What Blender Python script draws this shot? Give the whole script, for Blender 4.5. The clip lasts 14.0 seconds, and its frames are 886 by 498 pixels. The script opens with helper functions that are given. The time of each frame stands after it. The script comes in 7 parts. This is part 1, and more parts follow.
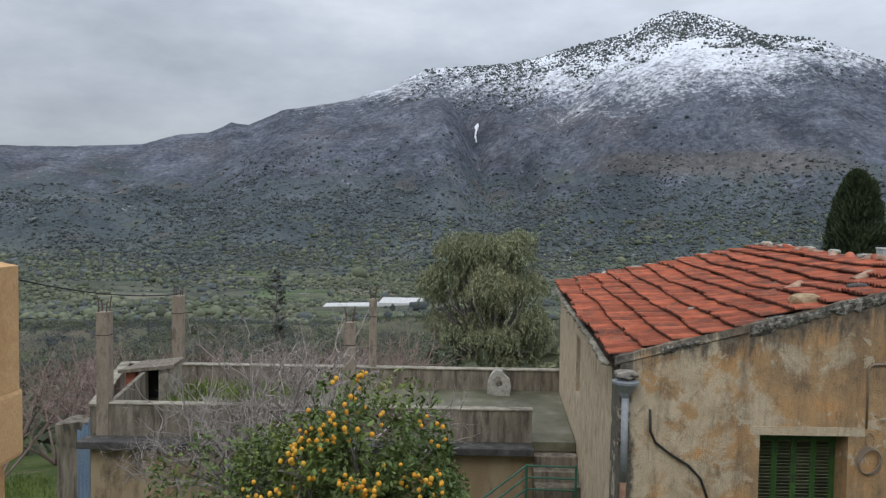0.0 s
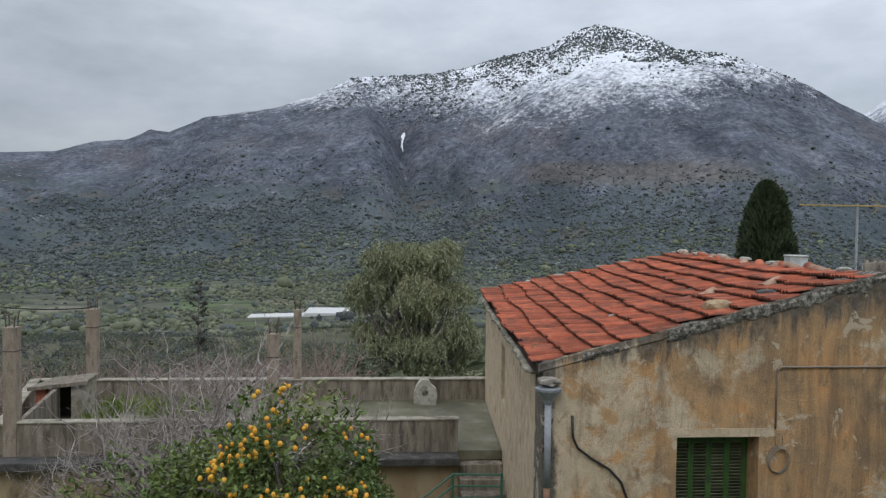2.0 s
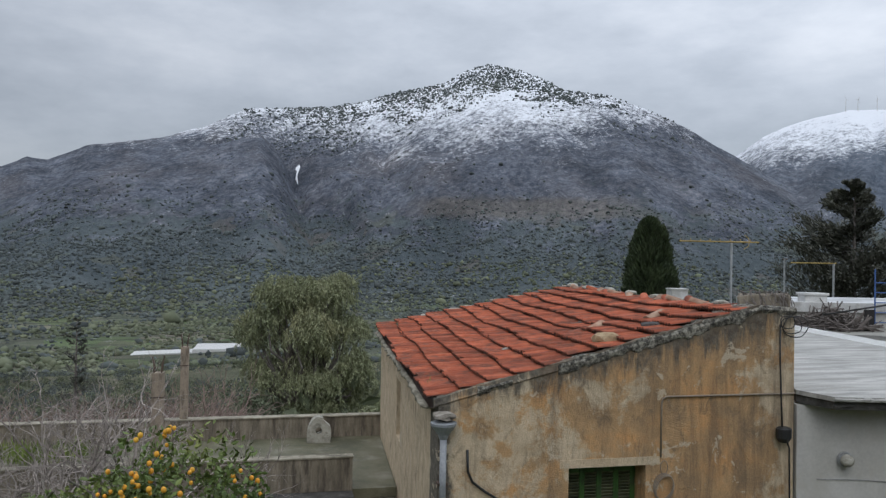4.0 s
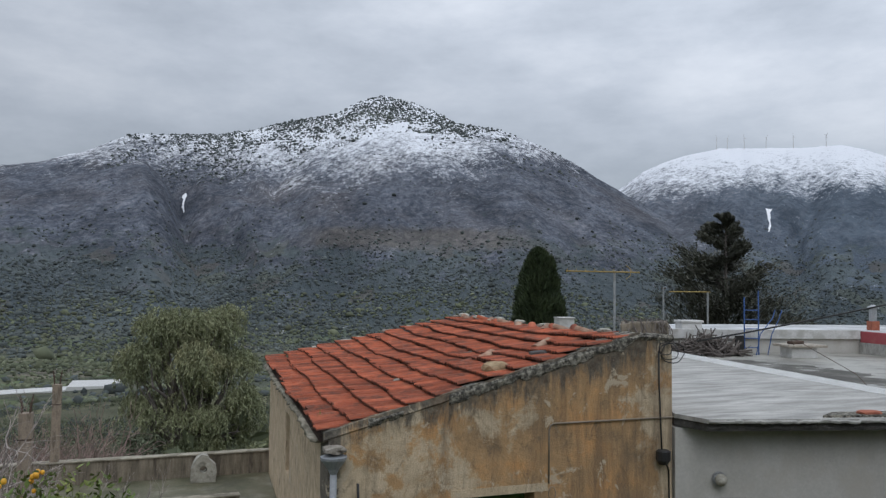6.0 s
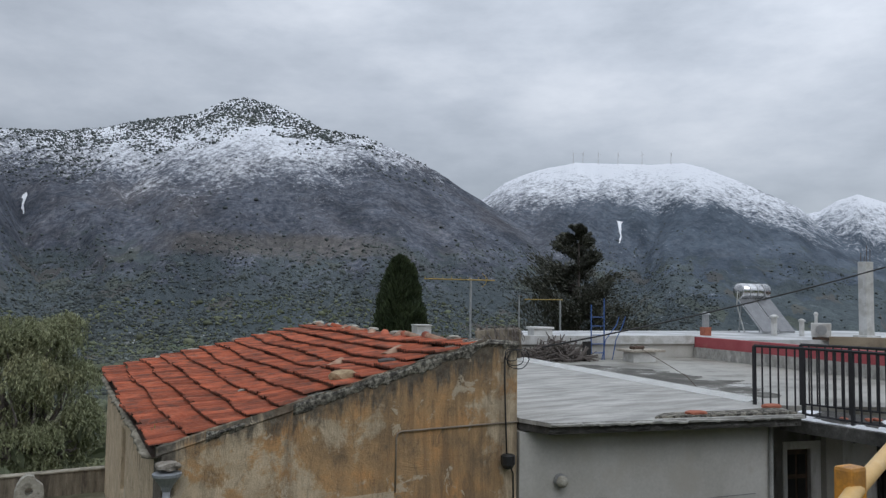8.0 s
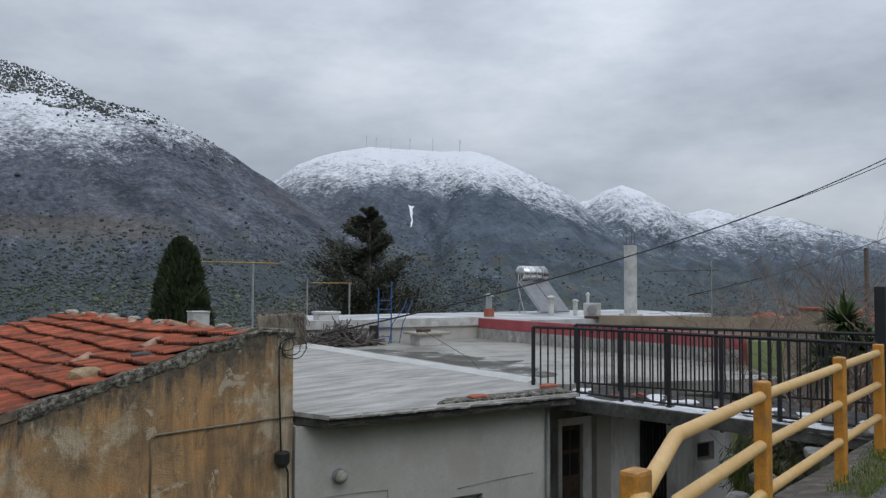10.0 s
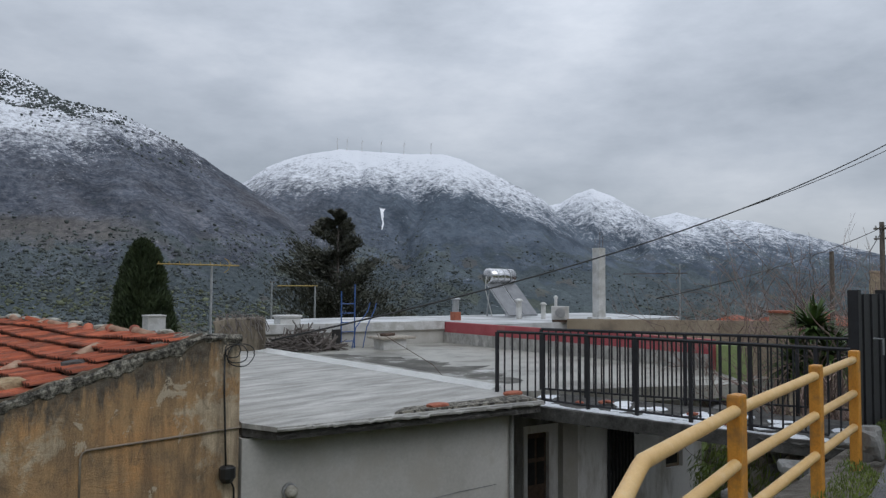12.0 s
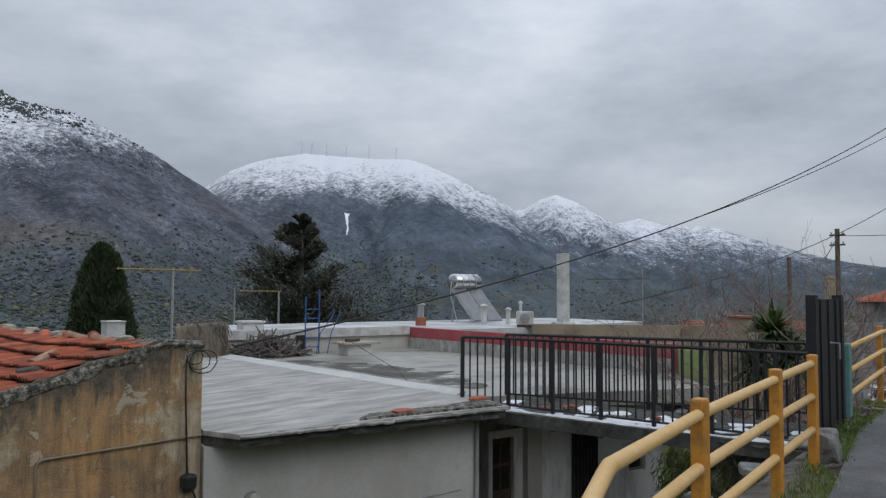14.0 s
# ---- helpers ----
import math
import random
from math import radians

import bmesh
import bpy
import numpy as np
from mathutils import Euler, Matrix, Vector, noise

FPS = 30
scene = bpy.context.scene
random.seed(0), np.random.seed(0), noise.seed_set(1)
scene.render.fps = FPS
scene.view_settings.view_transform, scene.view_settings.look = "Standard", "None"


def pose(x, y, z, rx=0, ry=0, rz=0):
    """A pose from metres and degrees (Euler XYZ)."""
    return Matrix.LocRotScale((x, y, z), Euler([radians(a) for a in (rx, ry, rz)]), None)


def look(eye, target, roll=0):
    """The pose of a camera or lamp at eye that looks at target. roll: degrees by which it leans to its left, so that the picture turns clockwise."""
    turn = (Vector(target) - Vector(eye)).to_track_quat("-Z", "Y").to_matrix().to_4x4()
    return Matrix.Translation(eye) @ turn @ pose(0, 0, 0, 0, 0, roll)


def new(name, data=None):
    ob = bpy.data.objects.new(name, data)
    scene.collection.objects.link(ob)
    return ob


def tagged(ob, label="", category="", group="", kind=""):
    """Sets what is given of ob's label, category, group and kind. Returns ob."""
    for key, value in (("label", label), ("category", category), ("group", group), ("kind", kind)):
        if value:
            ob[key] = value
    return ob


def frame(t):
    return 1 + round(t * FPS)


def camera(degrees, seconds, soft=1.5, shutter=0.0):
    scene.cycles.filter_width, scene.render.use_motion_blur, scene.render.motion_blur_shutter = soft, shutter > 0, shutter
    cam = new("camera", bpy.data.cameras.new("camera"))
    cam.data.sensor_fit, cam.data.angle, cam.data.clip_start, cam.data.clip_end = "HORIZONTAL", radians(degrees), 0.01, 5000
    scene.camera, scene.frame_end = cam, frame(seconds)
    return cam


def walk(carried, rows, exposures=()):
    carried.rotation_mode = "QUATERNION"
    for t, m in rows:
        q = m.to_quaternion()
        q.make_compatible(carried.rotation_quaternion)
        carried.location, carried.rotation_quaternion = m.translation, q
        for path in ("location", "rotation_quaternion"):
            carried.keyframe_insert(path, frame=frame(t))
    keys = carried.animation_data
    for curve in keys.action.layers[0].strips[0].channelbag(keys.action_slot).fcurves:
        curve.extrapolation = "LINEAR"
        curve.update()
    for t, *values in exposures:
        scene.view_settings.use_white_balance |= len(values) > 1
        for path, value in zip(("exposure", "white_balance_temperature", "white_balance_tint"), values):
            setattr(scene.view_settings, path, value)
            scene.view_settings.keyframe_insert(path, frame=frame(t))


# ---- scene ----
cam = camera(59.4, 14.0, 1.35)
PATH = [
    (0, (0.426, 0.042, -0.061), (0.414, 2.04, -0.155), 0.9),
    (0.5, (0.444, 0.05, -0.068), (0.447, 2.048, -0.168), 0.8),
    (1, (0.446, 0.049, -0.059), (0.487, 2.046, -0.165), 0.8),
    (1.5, (0.447, 0.039, -0.057), (0.559, 2.034, -0.147), 0.7),
    (2, (0.459, 0.04, -0.05), (0.634, 2.031, -0.118), 0.8),
    (4.5, (0.466, 0.049, -0.035), (0.969, 1.984, 0.005), 0.8),
    (5, (0.477, 0.044, -0.041), (1.041, 1.962, 0.014), 0.6),
    (5.5, (0.479, 0.03, -0.034), (1.106, 1.928, 0.041), 0.6),
    (6, (0.482, 0.021, -0.029), (1.182, 1.892, 0.075), 0.7),
    (6.5, (0.497, 0.035, -0.028), (1.266, 1.877, 0.1), 0.8),
    (7, (0.507, 0.034, -0.027), (1.344, 1.844, 0.119), 0.9),
    (7.5, (0.583, 0.041, -0.034), (1.492, 1.816, 0.119), 0.8),
    (8, (0.71, 0.024, -0.032), (1.722, 1.744, 0.096), 0.8),
    (8.5, (0.827, 0.072, -0.041), (1.969, 1.712, 0.045), 1.0),
    (9, (0.983, 0.215, -0.03), (2.273, 1.741, 0.049), 0.8),
    (11.5, (1.76, 0.77, -0.022), (3.231, 2.121, 0.073), 0.2),
    (12, (1.844, 0.776, -0.022), (3.324, 2.117, 0.076), 0.3),
    (12.5, (1.884, 0.764, -0.017), (3.37, 2.099, 0.082), 0.3),
    (13, (1.909, 0.762, -0.022), (3.418, 2.071, 0.085), 0.4),
    (13.5, (1.891, 0.77, -0.017), (3.419, 2.056, 0.093), 0.3),
    (14, (1.848, 0.793, -0.021), (3.387, 2.066, 0.091), 0.3),
]
walk(cam, [(t, look(e, g, r)) for t, e, g, r in PATH], [(0, 0.07, 6100, 10), (2, 0.01, 6100, 10), (5, -0.22, 6050, 10), (9, -0.36, 6050, 10), (14, -0.44, 6050, 10)])

# ---- world and light ----
world = bpy.data.worlds.new("overcast_sky")
scene.world = world
world.use_nodes = True
wn, wl = world.node_tree.nodes, world.node_tree.links
wn.clear()


def wnode(kind):
    return wn.new(kind)


w_out = wnode("ShaderNodeOutputWorld")
w_bg = wnode("ShaderNodeBackground")
w_sky = wnode("ShaderNodeTexSky")
w_sky.sky_type, w_sky.sun_disc = "NISHITA", False
w_sky.sun_elevation, w_sky.sun_rotation = radians(46), radians(203)
w_co = wnode("ShaderNodeTexCoord")
w_sep = wnode("ShaderNodeSeparateXYZ")
wl.new(w_co.outputs["Generated"], w_sep.inputs[0])
w_map = wnode("ShaderNodeMapping")
w_map.inputs["Scale"].default_value = (1.0, 1.0, 2.6)
w_map.inputs["Rotation"].default_value = (0, 0, radians(45))
w_map.inputs["Location"].default_value = (3.1, 1.7, 0.4)
wl.new(w_co.outputs["Generated"], w_map.inputs[0])
w_n1 = wnode("ShaderNodeTexNoise")
w_n1.inputs["Scale"].default_value, w_n1.inputs["Detail"].default_value, w_n1.inputs["Roughness"].default_value = 2.3, 8.0, 0.58
wl.new(w_map.outputs[0], w_n1.inputs["Vector"])
w_ramp = wnode("ShaderNodeValToRGB")
e = w_ramp.color_ramp.elements
e[0].position, e[0].color = 0.30, (0.57, 0.61, 0.66, 1)
e[1].position, e[1].color = 0.72, (1.26, 1.27, 1.29, 1)
mid_e = w_ramp.color_ramp.elements.new(0.52)
mid_e.color = (0.90, 0.935, 0.985, 1)
wl.new(w_n1.outputs[0], w_ramp.inputs[0])
w_up = wnode("ShaderNodeMapRange")
w_up.inputs["From Min"].default_value, w_up.inputs["From Max"].default_value = 0.0, 0.9
w_up.inputs["To Min"].default_value, w_up.inputs["To Max"].default_value = 0.44, 1.45
wl.new(w_sep.outputs[2], w_up.inputs[0])
w_mul = wnode("ShaderNodeMixRGB")
w_mul.blend_type = "MULTIPLY"
w_mul.inputs[0].default_value = 1.0
wl.new(w_ramp.outputs[0], w_mul.inputs[1])
w_side = wnode("ShaderNodeMapRange")
w_side.inputs["From Min"].default_value, w_side.inputs["From Max"].default_value = -0.40, 0.80
w_side.inputs["To Min"].default_value, w_side.inputs["To Max"].default_value = 0.76, 1.10
wl.new(w_sep.outputs[0], w_side.inputs[0])
w_both = wnode("ShaderNodeMath")
w_both.operation = "MULTIPLY"
wl.new(w_up.outputs[0], w_both.inputs[0])
wl.new(w_side.outputs[0], w_both.inputs[1])
wl.new(w_both.outputs[0], w_mul.inputs[2])
w_scale = wnode("ShaderNodeMixRGB")
w_scale.blend_type = "MULTIPLY"
w_scale.inputs[0].default_value = 1.0
w_scale.inputs[2].default_value = (0.012, 0.012, 0.012, 1)
wl.new(w_sky.outputs[0], w_scale.inputs[1])
w_add = wnode("ShaderNodeMixRGB")
w_add.blend_type = "ADD"
w_add.inputs[0].default_value = 1.0
wl.new(w_mul.outputs[0], w_add.inputs[1])
wl.new(w_scale.outputs[0], w_add.inputs[2])
wl.new(w_add.outputs[0], w_bg.inputs[0])
w_bg.inputs[1].default_value = 1.0
wl.new(w_bg.outputs[0], w_out.inputs[0])

sun = new("sun", bpy.data.lights.new("sun", "SUN"))
sun.data.energy, sun.data.angle, sun.data.color = 0.8, radians(35), (1.0, 0.97, 0.93)
sun.matrix_world = look((-15, -35, 40), (0, 0, 0))

# ---- materials ----


def material(name):
    m = bpy.data.materials.new(name)
    m.use_nodes = True
    return m, m.node_tree.nodes, m.node_tree.links, m.node_tree.nodes["Principled BSDF"]


def tex(nt, links, vec, scale, detail=5.0, rough=0.55, stretch=None, distort=0.0):
    n = nt.new("ShaderNodeTexNoise")
    n.inputs["Scale"].default_value, n.inputs["Detail"].default_value = scale, detail
    n.inputs["Roughness"].default_value, n.inputs["Distortion"].default_value = rough, distort
    if stretch:
        mp = nt.new("ShaderNodeMapping")
        mp.inputs["Scale"].default_value = stretch
        links.new(vec, mp.inputs[0])
        vec = mp.outputs[0]
    links.new(vec, n.inputs["Vector"])
    return n.outputs[0]


def ramp(nt, links, fac, stops):
    r = nt.new("ShaderNodeValToRGB")
    els = r.color_ramp.elements
    while len(els) < len(stops):
        els.new(0.5)
    for el, (p, c) in zip(els, stops):
        el.position = p
        el.color = (c, c, c, 1) if isinstance(c, (int, float)) else (*c, 1)
    links.new(fac, r.inputs[0])
    return r.outputs[0]


def mix(nt, links, fac, a, b, blend="MIX"):
    n = nt.new("ShaderNodeMixRGB")
    n.blend_type = blend
    for sock, v in zip(n.inputs, (fac, a, b)):
        if isinstance(v, (int, float)):
            sock.default_value = v if sock.type == "VALUE" else (v, v, v, 1)
        elif isinstance(v, tuple):
            sock.default_value = (*v, 1)
        else:
            links.new(v, sock)
    return n.outputs[0]


def math_node(nt, links, op, a, b=0.0):
    n = nt.new("ShaderNodeMath")
    n.operation = op
    for sock, v in zip(n.inputs, (a, b)):
        if isinstance(v, (int, float)):
            sock.default_value = v
        else:
            links.new(v, sock)
    return n.outputs[0]


def bump(nt, links, bsdf, height, strength, distance=0.02):
    n = nt.new("ShaderNodeBump")
    n.inputs["Strength"].default_value, n.inputs["Distance"].default_value = strength, distance
    links.new(height, n.inputs["Height"])
    links.new(n.outputs[0], bsdf.inputs["Normal"])


def place_of(nt):
    return nt.new("ShaderNodeNewGeometry").outputs["Position"]


def mottled(name, stops, scale=3.0, fine=40.0, rough=0.85, metal=0.0, relief=0.3, depth=0.01, vary=None, dirt=None, dirt_scale=1.2, stretch=None, speck=0.35):
    """Broad patches by a ramp, fine grain, optional dirt and a shade that differs from piece to piece."""
    m, nt, links, bsdf = material(name)
    pos = place_of(nt)
    broad = tex(nt, links, pos, scale, 6.0, 0.6, stretch)
    grain = tex(nt, links, pos, fine, 4.0, 0.6)
    col = ramp(nt, links, broad, stops)
    col = mix(nt, links, speck, col, ramp(nt, links, grain, [(0.3, 0.55), (0.7, 1.4)]), "MULTIPLY")
    if dirt:
        d = tex(nt, links, pos, dirt_scale, 7.0, 0.65, stretch)
        col = mix(nt, links, ramp(nt, links, d, [(0.50, 0.0), (0.62, 0.85)]), col, dirt)
    if vary == "island":
        rnd = nt.new("ShaderNodeNewGeometry").outputs["Random Per Island"]
        col = mix(nt, links, 1.0, col, ramp(nt, links, rnd, [(0.0, 0.6), (1.0, 1.45)]), "MULTIPLY")
    elif vary == "object":
        rnd = nt.new("ShaderNodeObjectInfo").outputs["Random"]
        col = mix(nt, links, 1.0, col, ramp(nt, links, rnd, [(0.0, 0.65), (1.0, 1.35)]), "MULTIPLY")
    links.new(col, bsdf.inputs["Base Color"])
    bsdf.inputs["Roughness"].default_value, bsdf.inputs["Metallic"].default_value = rough, metal
    if relief:
        bump(nt, links, bsdf, grain, relief, depth)
    return m


def stucco_ochre(name, pale_shift=0.0, gable=True):
    """Old lime render: ochre coat, pale bare patches, grey and black water runs, fine cracks."""
    m, nt, links, bsdf = material(name)
    pos = place_of(nt)
    sep = nt.new("ShaderNodeSeparateXYZ")
    links.new(pos, sep.inputs[0])
    ochre = ramp(nt, links, tex(nt, links, pos, 1.4, 8, 0.7), [(0.34, (0.30, 0.205, 0.115)), (0.5, (0.48, 0.305, 0.150)), (0.64, (0.60, 0.33, 0.135))])
    pale = ramp(nt, links, tex(nt, links, pos, 4.5, 7, 0.65), [(0.32, (0.46, 0.36, 0.235)), (0.66, (0.68, 0.56, 0.39))])
    # the pale coat lies to one end of the wall and thins out along it
    along = nt.new("ShaderNodeMapRange")
    along.inputs["From Min"].default_value, along.inputs["From Max"].default_value = 2.3, 5.8
    along.inputs["To Min"].default_value, along.inputs["To Max"].default_value = 0.16 + pale_shift, -0.08 + pale_shift
    links.new(sep.outputs[0], along.inputs[0])
    far_end = nt.new("ShaderNodeMapRange")
    far_end.inputs["From Min"].default_value, far_end.inputs["From Max"].default_value = 6.5, 7.3
    far_end.inputs["To Min"].default_value, far_end.inputs["To Max"].default_value = 0.0, 0.22
    links.new(sep.outputs[0], far_end.inputs[0])
    pmask = math_node(nt, links, "ADD", tex(nt, links, pos, 1.5, 9, 0.7, None, 0.3), along.outputs[0])
    pmask = math_node(nt, links, "ADD", pmask, far_end.outputs[0])
    col = mix(nt, links, ramp(nt, links, pmask, [(0.53, 0.0), (0.59, 0.92)]), ochre, pale)
    runs = tex(nt, links, pos, 1.8, 8, 0.7, (2.6, 2.6, 0.34), 0.4)
    col = mix(nt, links, ramp(nt, links, math_node(nt, links, "SUBTRACT", runs, math_node(nt, links, "MULTIPLY", along.outputs[0], 0.35)), [(0.47, 0.0), (0.67, 0.62)]), col, (0.115, 0.086, 0.060))
    blot = tex(nt, links, pos, 5.5, 9, 0.75, (1, 1, 0.6), 0.6)
    col = mix(nt, links, ramp(nt, links, blot, [(0.53, 0.0), (0.66, 0.7)]), col, (0.16, 0.122, 0.08))
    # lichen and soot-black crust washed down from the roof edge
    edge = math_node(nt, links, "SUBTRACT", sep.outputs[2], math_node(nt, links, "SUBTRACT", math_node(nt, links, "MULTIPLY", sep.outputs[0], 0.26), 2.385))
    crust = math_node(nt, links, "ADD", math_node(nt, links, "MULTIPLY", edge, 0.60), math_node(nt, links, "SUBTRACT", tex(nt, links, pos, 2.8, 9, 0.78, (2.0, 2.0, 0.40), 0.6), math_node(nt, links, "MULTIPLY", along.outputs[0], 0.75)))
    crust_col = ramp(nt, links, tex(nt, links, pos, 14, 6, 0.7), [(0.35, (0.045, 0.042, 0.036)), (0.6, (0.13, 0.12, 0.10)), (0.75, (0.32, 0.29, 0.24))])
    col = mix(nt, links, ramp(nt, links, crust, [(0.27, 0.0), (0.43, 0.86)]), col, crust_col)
    if gable:
        damp = math_node(nt, links, "MULTIPLY", math_node(nt, links, "ABSOLUTE", math_node(nt, links, "SUBTRACT", sep.outputs[0], 2.54)), 1.9)
        damp = math_node(nt, links, "SUBTRACT", tex(nt, links, pos, 3.0, 9, 0.75, (1, 1, 0.35)), damp)
        col = mix(nt, links, ramp(nt, links, damp, [(0.18, 0.0), (0.32, 0.9)]), col, crust_col)
    flake = tex(nt, links, pos, 1.9, 9, 0.72, None, 0.5)
    fl = ramp(nt, links, flake, [(0.60, 0.0), (0.615, 0.8)])
    col = mix(nt, links, fl, col, (0.56, 0.47, 0.34))
    grain = tex(nt, links, pos, 55, 5, 0.7)
    col = mix(nt, links, 0.4, col, ramp(nt, links, grain, [(0.3, 0.55), (0.7, 1.4)]), "MULTIPLY")
    links.new(col, bsdf.inputs["Base Color"])
    bsdf.inputs["Roughness"].default_value = 0.95
    h = math_node(nt, links, "ADD", math_node(nt, links, "MULTIPLY", flake, 1.4), math_node(nt, links, "MULTIPLY", grain, 0.35))
    bump(nt, links, bsdf, h, 0.8, 0.04)
    return m


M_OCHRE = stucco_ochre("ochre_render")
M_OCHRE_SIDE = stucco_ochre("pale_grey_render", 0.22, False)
M_MORTAR = mottled("lichen_mortar", [(0.38, (0.055, 0.050, 0.042)), (0.5, (0.18, 0.168, 0.138)), (0.62, (0.42, 0.39, 0.32))], 15.0, 60, 0.95, relief=1.0, depth=0.05, speck=0.8)
M_TILE = mottled("clay_tile", [(0.3, (0.27, 0.066, 0.030)), (0.55, (0.38, 0.095, 0.042)), (0.75, (0.44, 0.155, 0.080))], 5.5, 60, 0.85, relief=0.25, vary="object", dirt=(0.13, 0.055, 0.035), dirt_scale=3.2)
M_TILE_FAR = mottled("clay_tile_far", [(0.3, (0.27, 0.066, 0.030)), (0.55, (0.38, 0.095, 0.042)), (0.75, (0.44, 0.155, 0.080))], 5.5, 60, 0.85, relief=0.25, vary="island", dirt=(0.13, 0.055, 0.035), dirt_scale=3.2)
# darker clay for tile lips and grooves, their shade put into the colour
M_TILE_END = mottled("shaded_tile_end", [(0.3, (0.045, 0.026, 0.018)), (0.7, (0.17, 0.065, 0.035))], 12, 60, 0.95, relief=0.4)
M_TILE_GROOVE = mottled("shaded_tile_groove", [(0.3, (0.10, 0.036, 0.022)), (0.7, (0.21, 0.062, 0.034))], 6, 60, 0.95, relief=0.4)
M_TILE_OLD = mottled("weathered_clay", [(0.3, (0.24, 0.115, 0.07)), (0.7, (0.42, 0.30, 0.21))], 8, 60, 0.9, relief=0.5, vary="object")
M_LINTEL = mottled("pale_lintel_render", [(0.3, (0.40, 0.32, 0.22)), (0.7, (0.56, 0.47, 0.34))], 6, 55, 0.95, relief=0.5, dirt=(0.2, 0.15, 0.1), dirt_scale=3)
M_STONE = mottled("field_stone", [(0.3, (0.22, 0.19, 0.15)), (0.7, (0.46, 0.42, 0.36))], 9, 50, 0.95, relief=0.8, depth=0.02, vary="object")
M_YELLOW_STONE = mottled("tufa_stone", [(0.3, (0.30, 0.20, 0.10)), (0.7, (0.52, 0.40, 0.25))], 9, 50, 0.95, relief=0.8, depth=0.03)
M_DARK_STONE = mottled("dark_stone", [(0.3, (0.05, 0.045, 0.045)), (0.7, (0.12, 0.11, 0.10))], 9, 60, 0.9, relief=0.6)
M_WHITE_STONE = mottled("limestone", [(0.3, (0.28, 0.265, 0.22)), (0.7, (0.50, 0.48, 0.41))], 7, 60, 0.9, relief=0.7, depth=0.015, dirt=(0.200, 0.190, 0.153), dirt_scale=5)
M_CONC = mottled("old_concrete", [(0.3, (0.110, 0.092, 0.066)), (0.5, (0.205, 0.174, 0.130)), (0.7, (0.30, 0.258, 0.198))], 3.2, 50, 0.95, relief=0.5, dirt=(0.075, 0.062, 0.048), dirt_scale=2.6, stretch=(2.8, 2.8, 0.45))
M_CONC_TOP = mottled("pale_coping", [(0.3, (0.22, 0.195, 0.145)), (0.7, (0.40, 0.365, 0.285))], 5, 50, 0.9, relief=0.4, dirt=(0.14, 0.125, 0.09), dirt_scale=3)
M_PILLAR = mottled("rough_cast_concrete", [(0.3, (0.20, 0.155, 0.115)), (0.5, (0.31, 0.25, 0.19)), (0.7, (0.42, 0.35, 0.275))], 3.0, 50, 0.95, relief=0.5, dirt=(0.12, 0.095, 0.07), dirt_scale=3, stretch=(2, 2, 0.6))
M_CONC_FLOOR = mottled("mossy_concrete", [(0.3, (0.077, 0.078, 0.042)), (0.5, (0.144, 0.135, 0.084)), (0.72, (0.25, 0.24, 0.19))], 1.3, 40, 0.7, relief=0.3, dirt=(0.070, 0.068, 0.038), dirt_scale=0.9)
M_BROWN_WALL = mottled("brown_render", [(0.3, (0.26, 0.18, 0.10)), (0.5, (0.35, 0.255, 0.15)), (0.7, (0.42, 0.335, 0.215))], 1.1, 50, 0.95, relief=0.5, dirt=(0.100, 0.075, 0.047), dirt_scale=1.3, stretch=(1.500, 1.500, 0.595))
M_TAN = mottled("tan_paint_render", [(0.3, (0.54, 0.315, 0.135)), (0.7, (0.64, 0.40, 0.19))], 4, 60, 0.9, relief=0.5, speck=0.2, dirt=(0.44, 0.24, 0.10), dirt_scale=3)
M_WHITE_WALL = mottled("white_wash", [(0.3, (0.41, 0.395, 0.355)), (0.5, (0.48, 0.467, 0.432)), (0.7, (0.54, 0.528, 0.492))], 1.1, 24, 0.9, relief=0.2, speck=0.15, dirt=(0.43, 0.405, 0.355), dirt_scale=1.4, stretch=(1.1, 1.1, 0.8))
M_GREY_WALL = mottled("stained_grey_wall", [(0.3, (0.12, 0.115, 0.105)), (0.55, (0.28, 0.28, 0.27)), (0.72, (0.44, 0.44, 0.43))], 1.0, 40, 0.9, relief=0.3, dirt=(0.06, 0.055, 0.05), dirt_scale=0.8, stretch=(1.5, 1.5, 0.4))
M_BRIGHT_WALL = mottled("fresh_white_wash", [(0.3, (0.62, 0.615, 0.60)), (0.5, (0.76, 0.755, 0.74)), (0.7, (0.82, 0.815, 0.80))], 0.8, 24, 0.9, relief=0.12, speck=0.1, dirt=(0.42, 0.40, 0.36), dirt_scale=1.1, stretch=(1.5, 1.5, 0.4))
M_WET_STAIN = mottled("wet_flaking_coat", [(0.42, (0.075, 0.07, 0.06)), (0.56, (0.15, 0.145, 0.125)), (0.63, (0.50, 0.495, 0.475))], 1.3, 30, 0.9, relief=0.3, dirt=(0.07, 0.066, 0.055), dirt_scale=1.0)
M_RED = mottled("red_wall_paint", [(0.3, (0.34, 0.062, 0.072)), (0.7, (0.43, 0.105, 0.115))], 1.5, 40, 0.8, relief=0.2, dirt=(0.40, 0.17, 0.15), dirt_scale=0.7)
M_SLAB = mottled("brushed_roof_screed", [(0.30, (0.250, 0.240, 0.218)), (0.5, (0.385, 0.375, 0.347)), (0.66, (0.520, 0.505, 0.475))], 2.6, 26, 0.75, relief=0.35, stretch=(0.35, 1.9, 1), dirt=(0.250, 0.245, 0.228), dirt_scale=2.4)
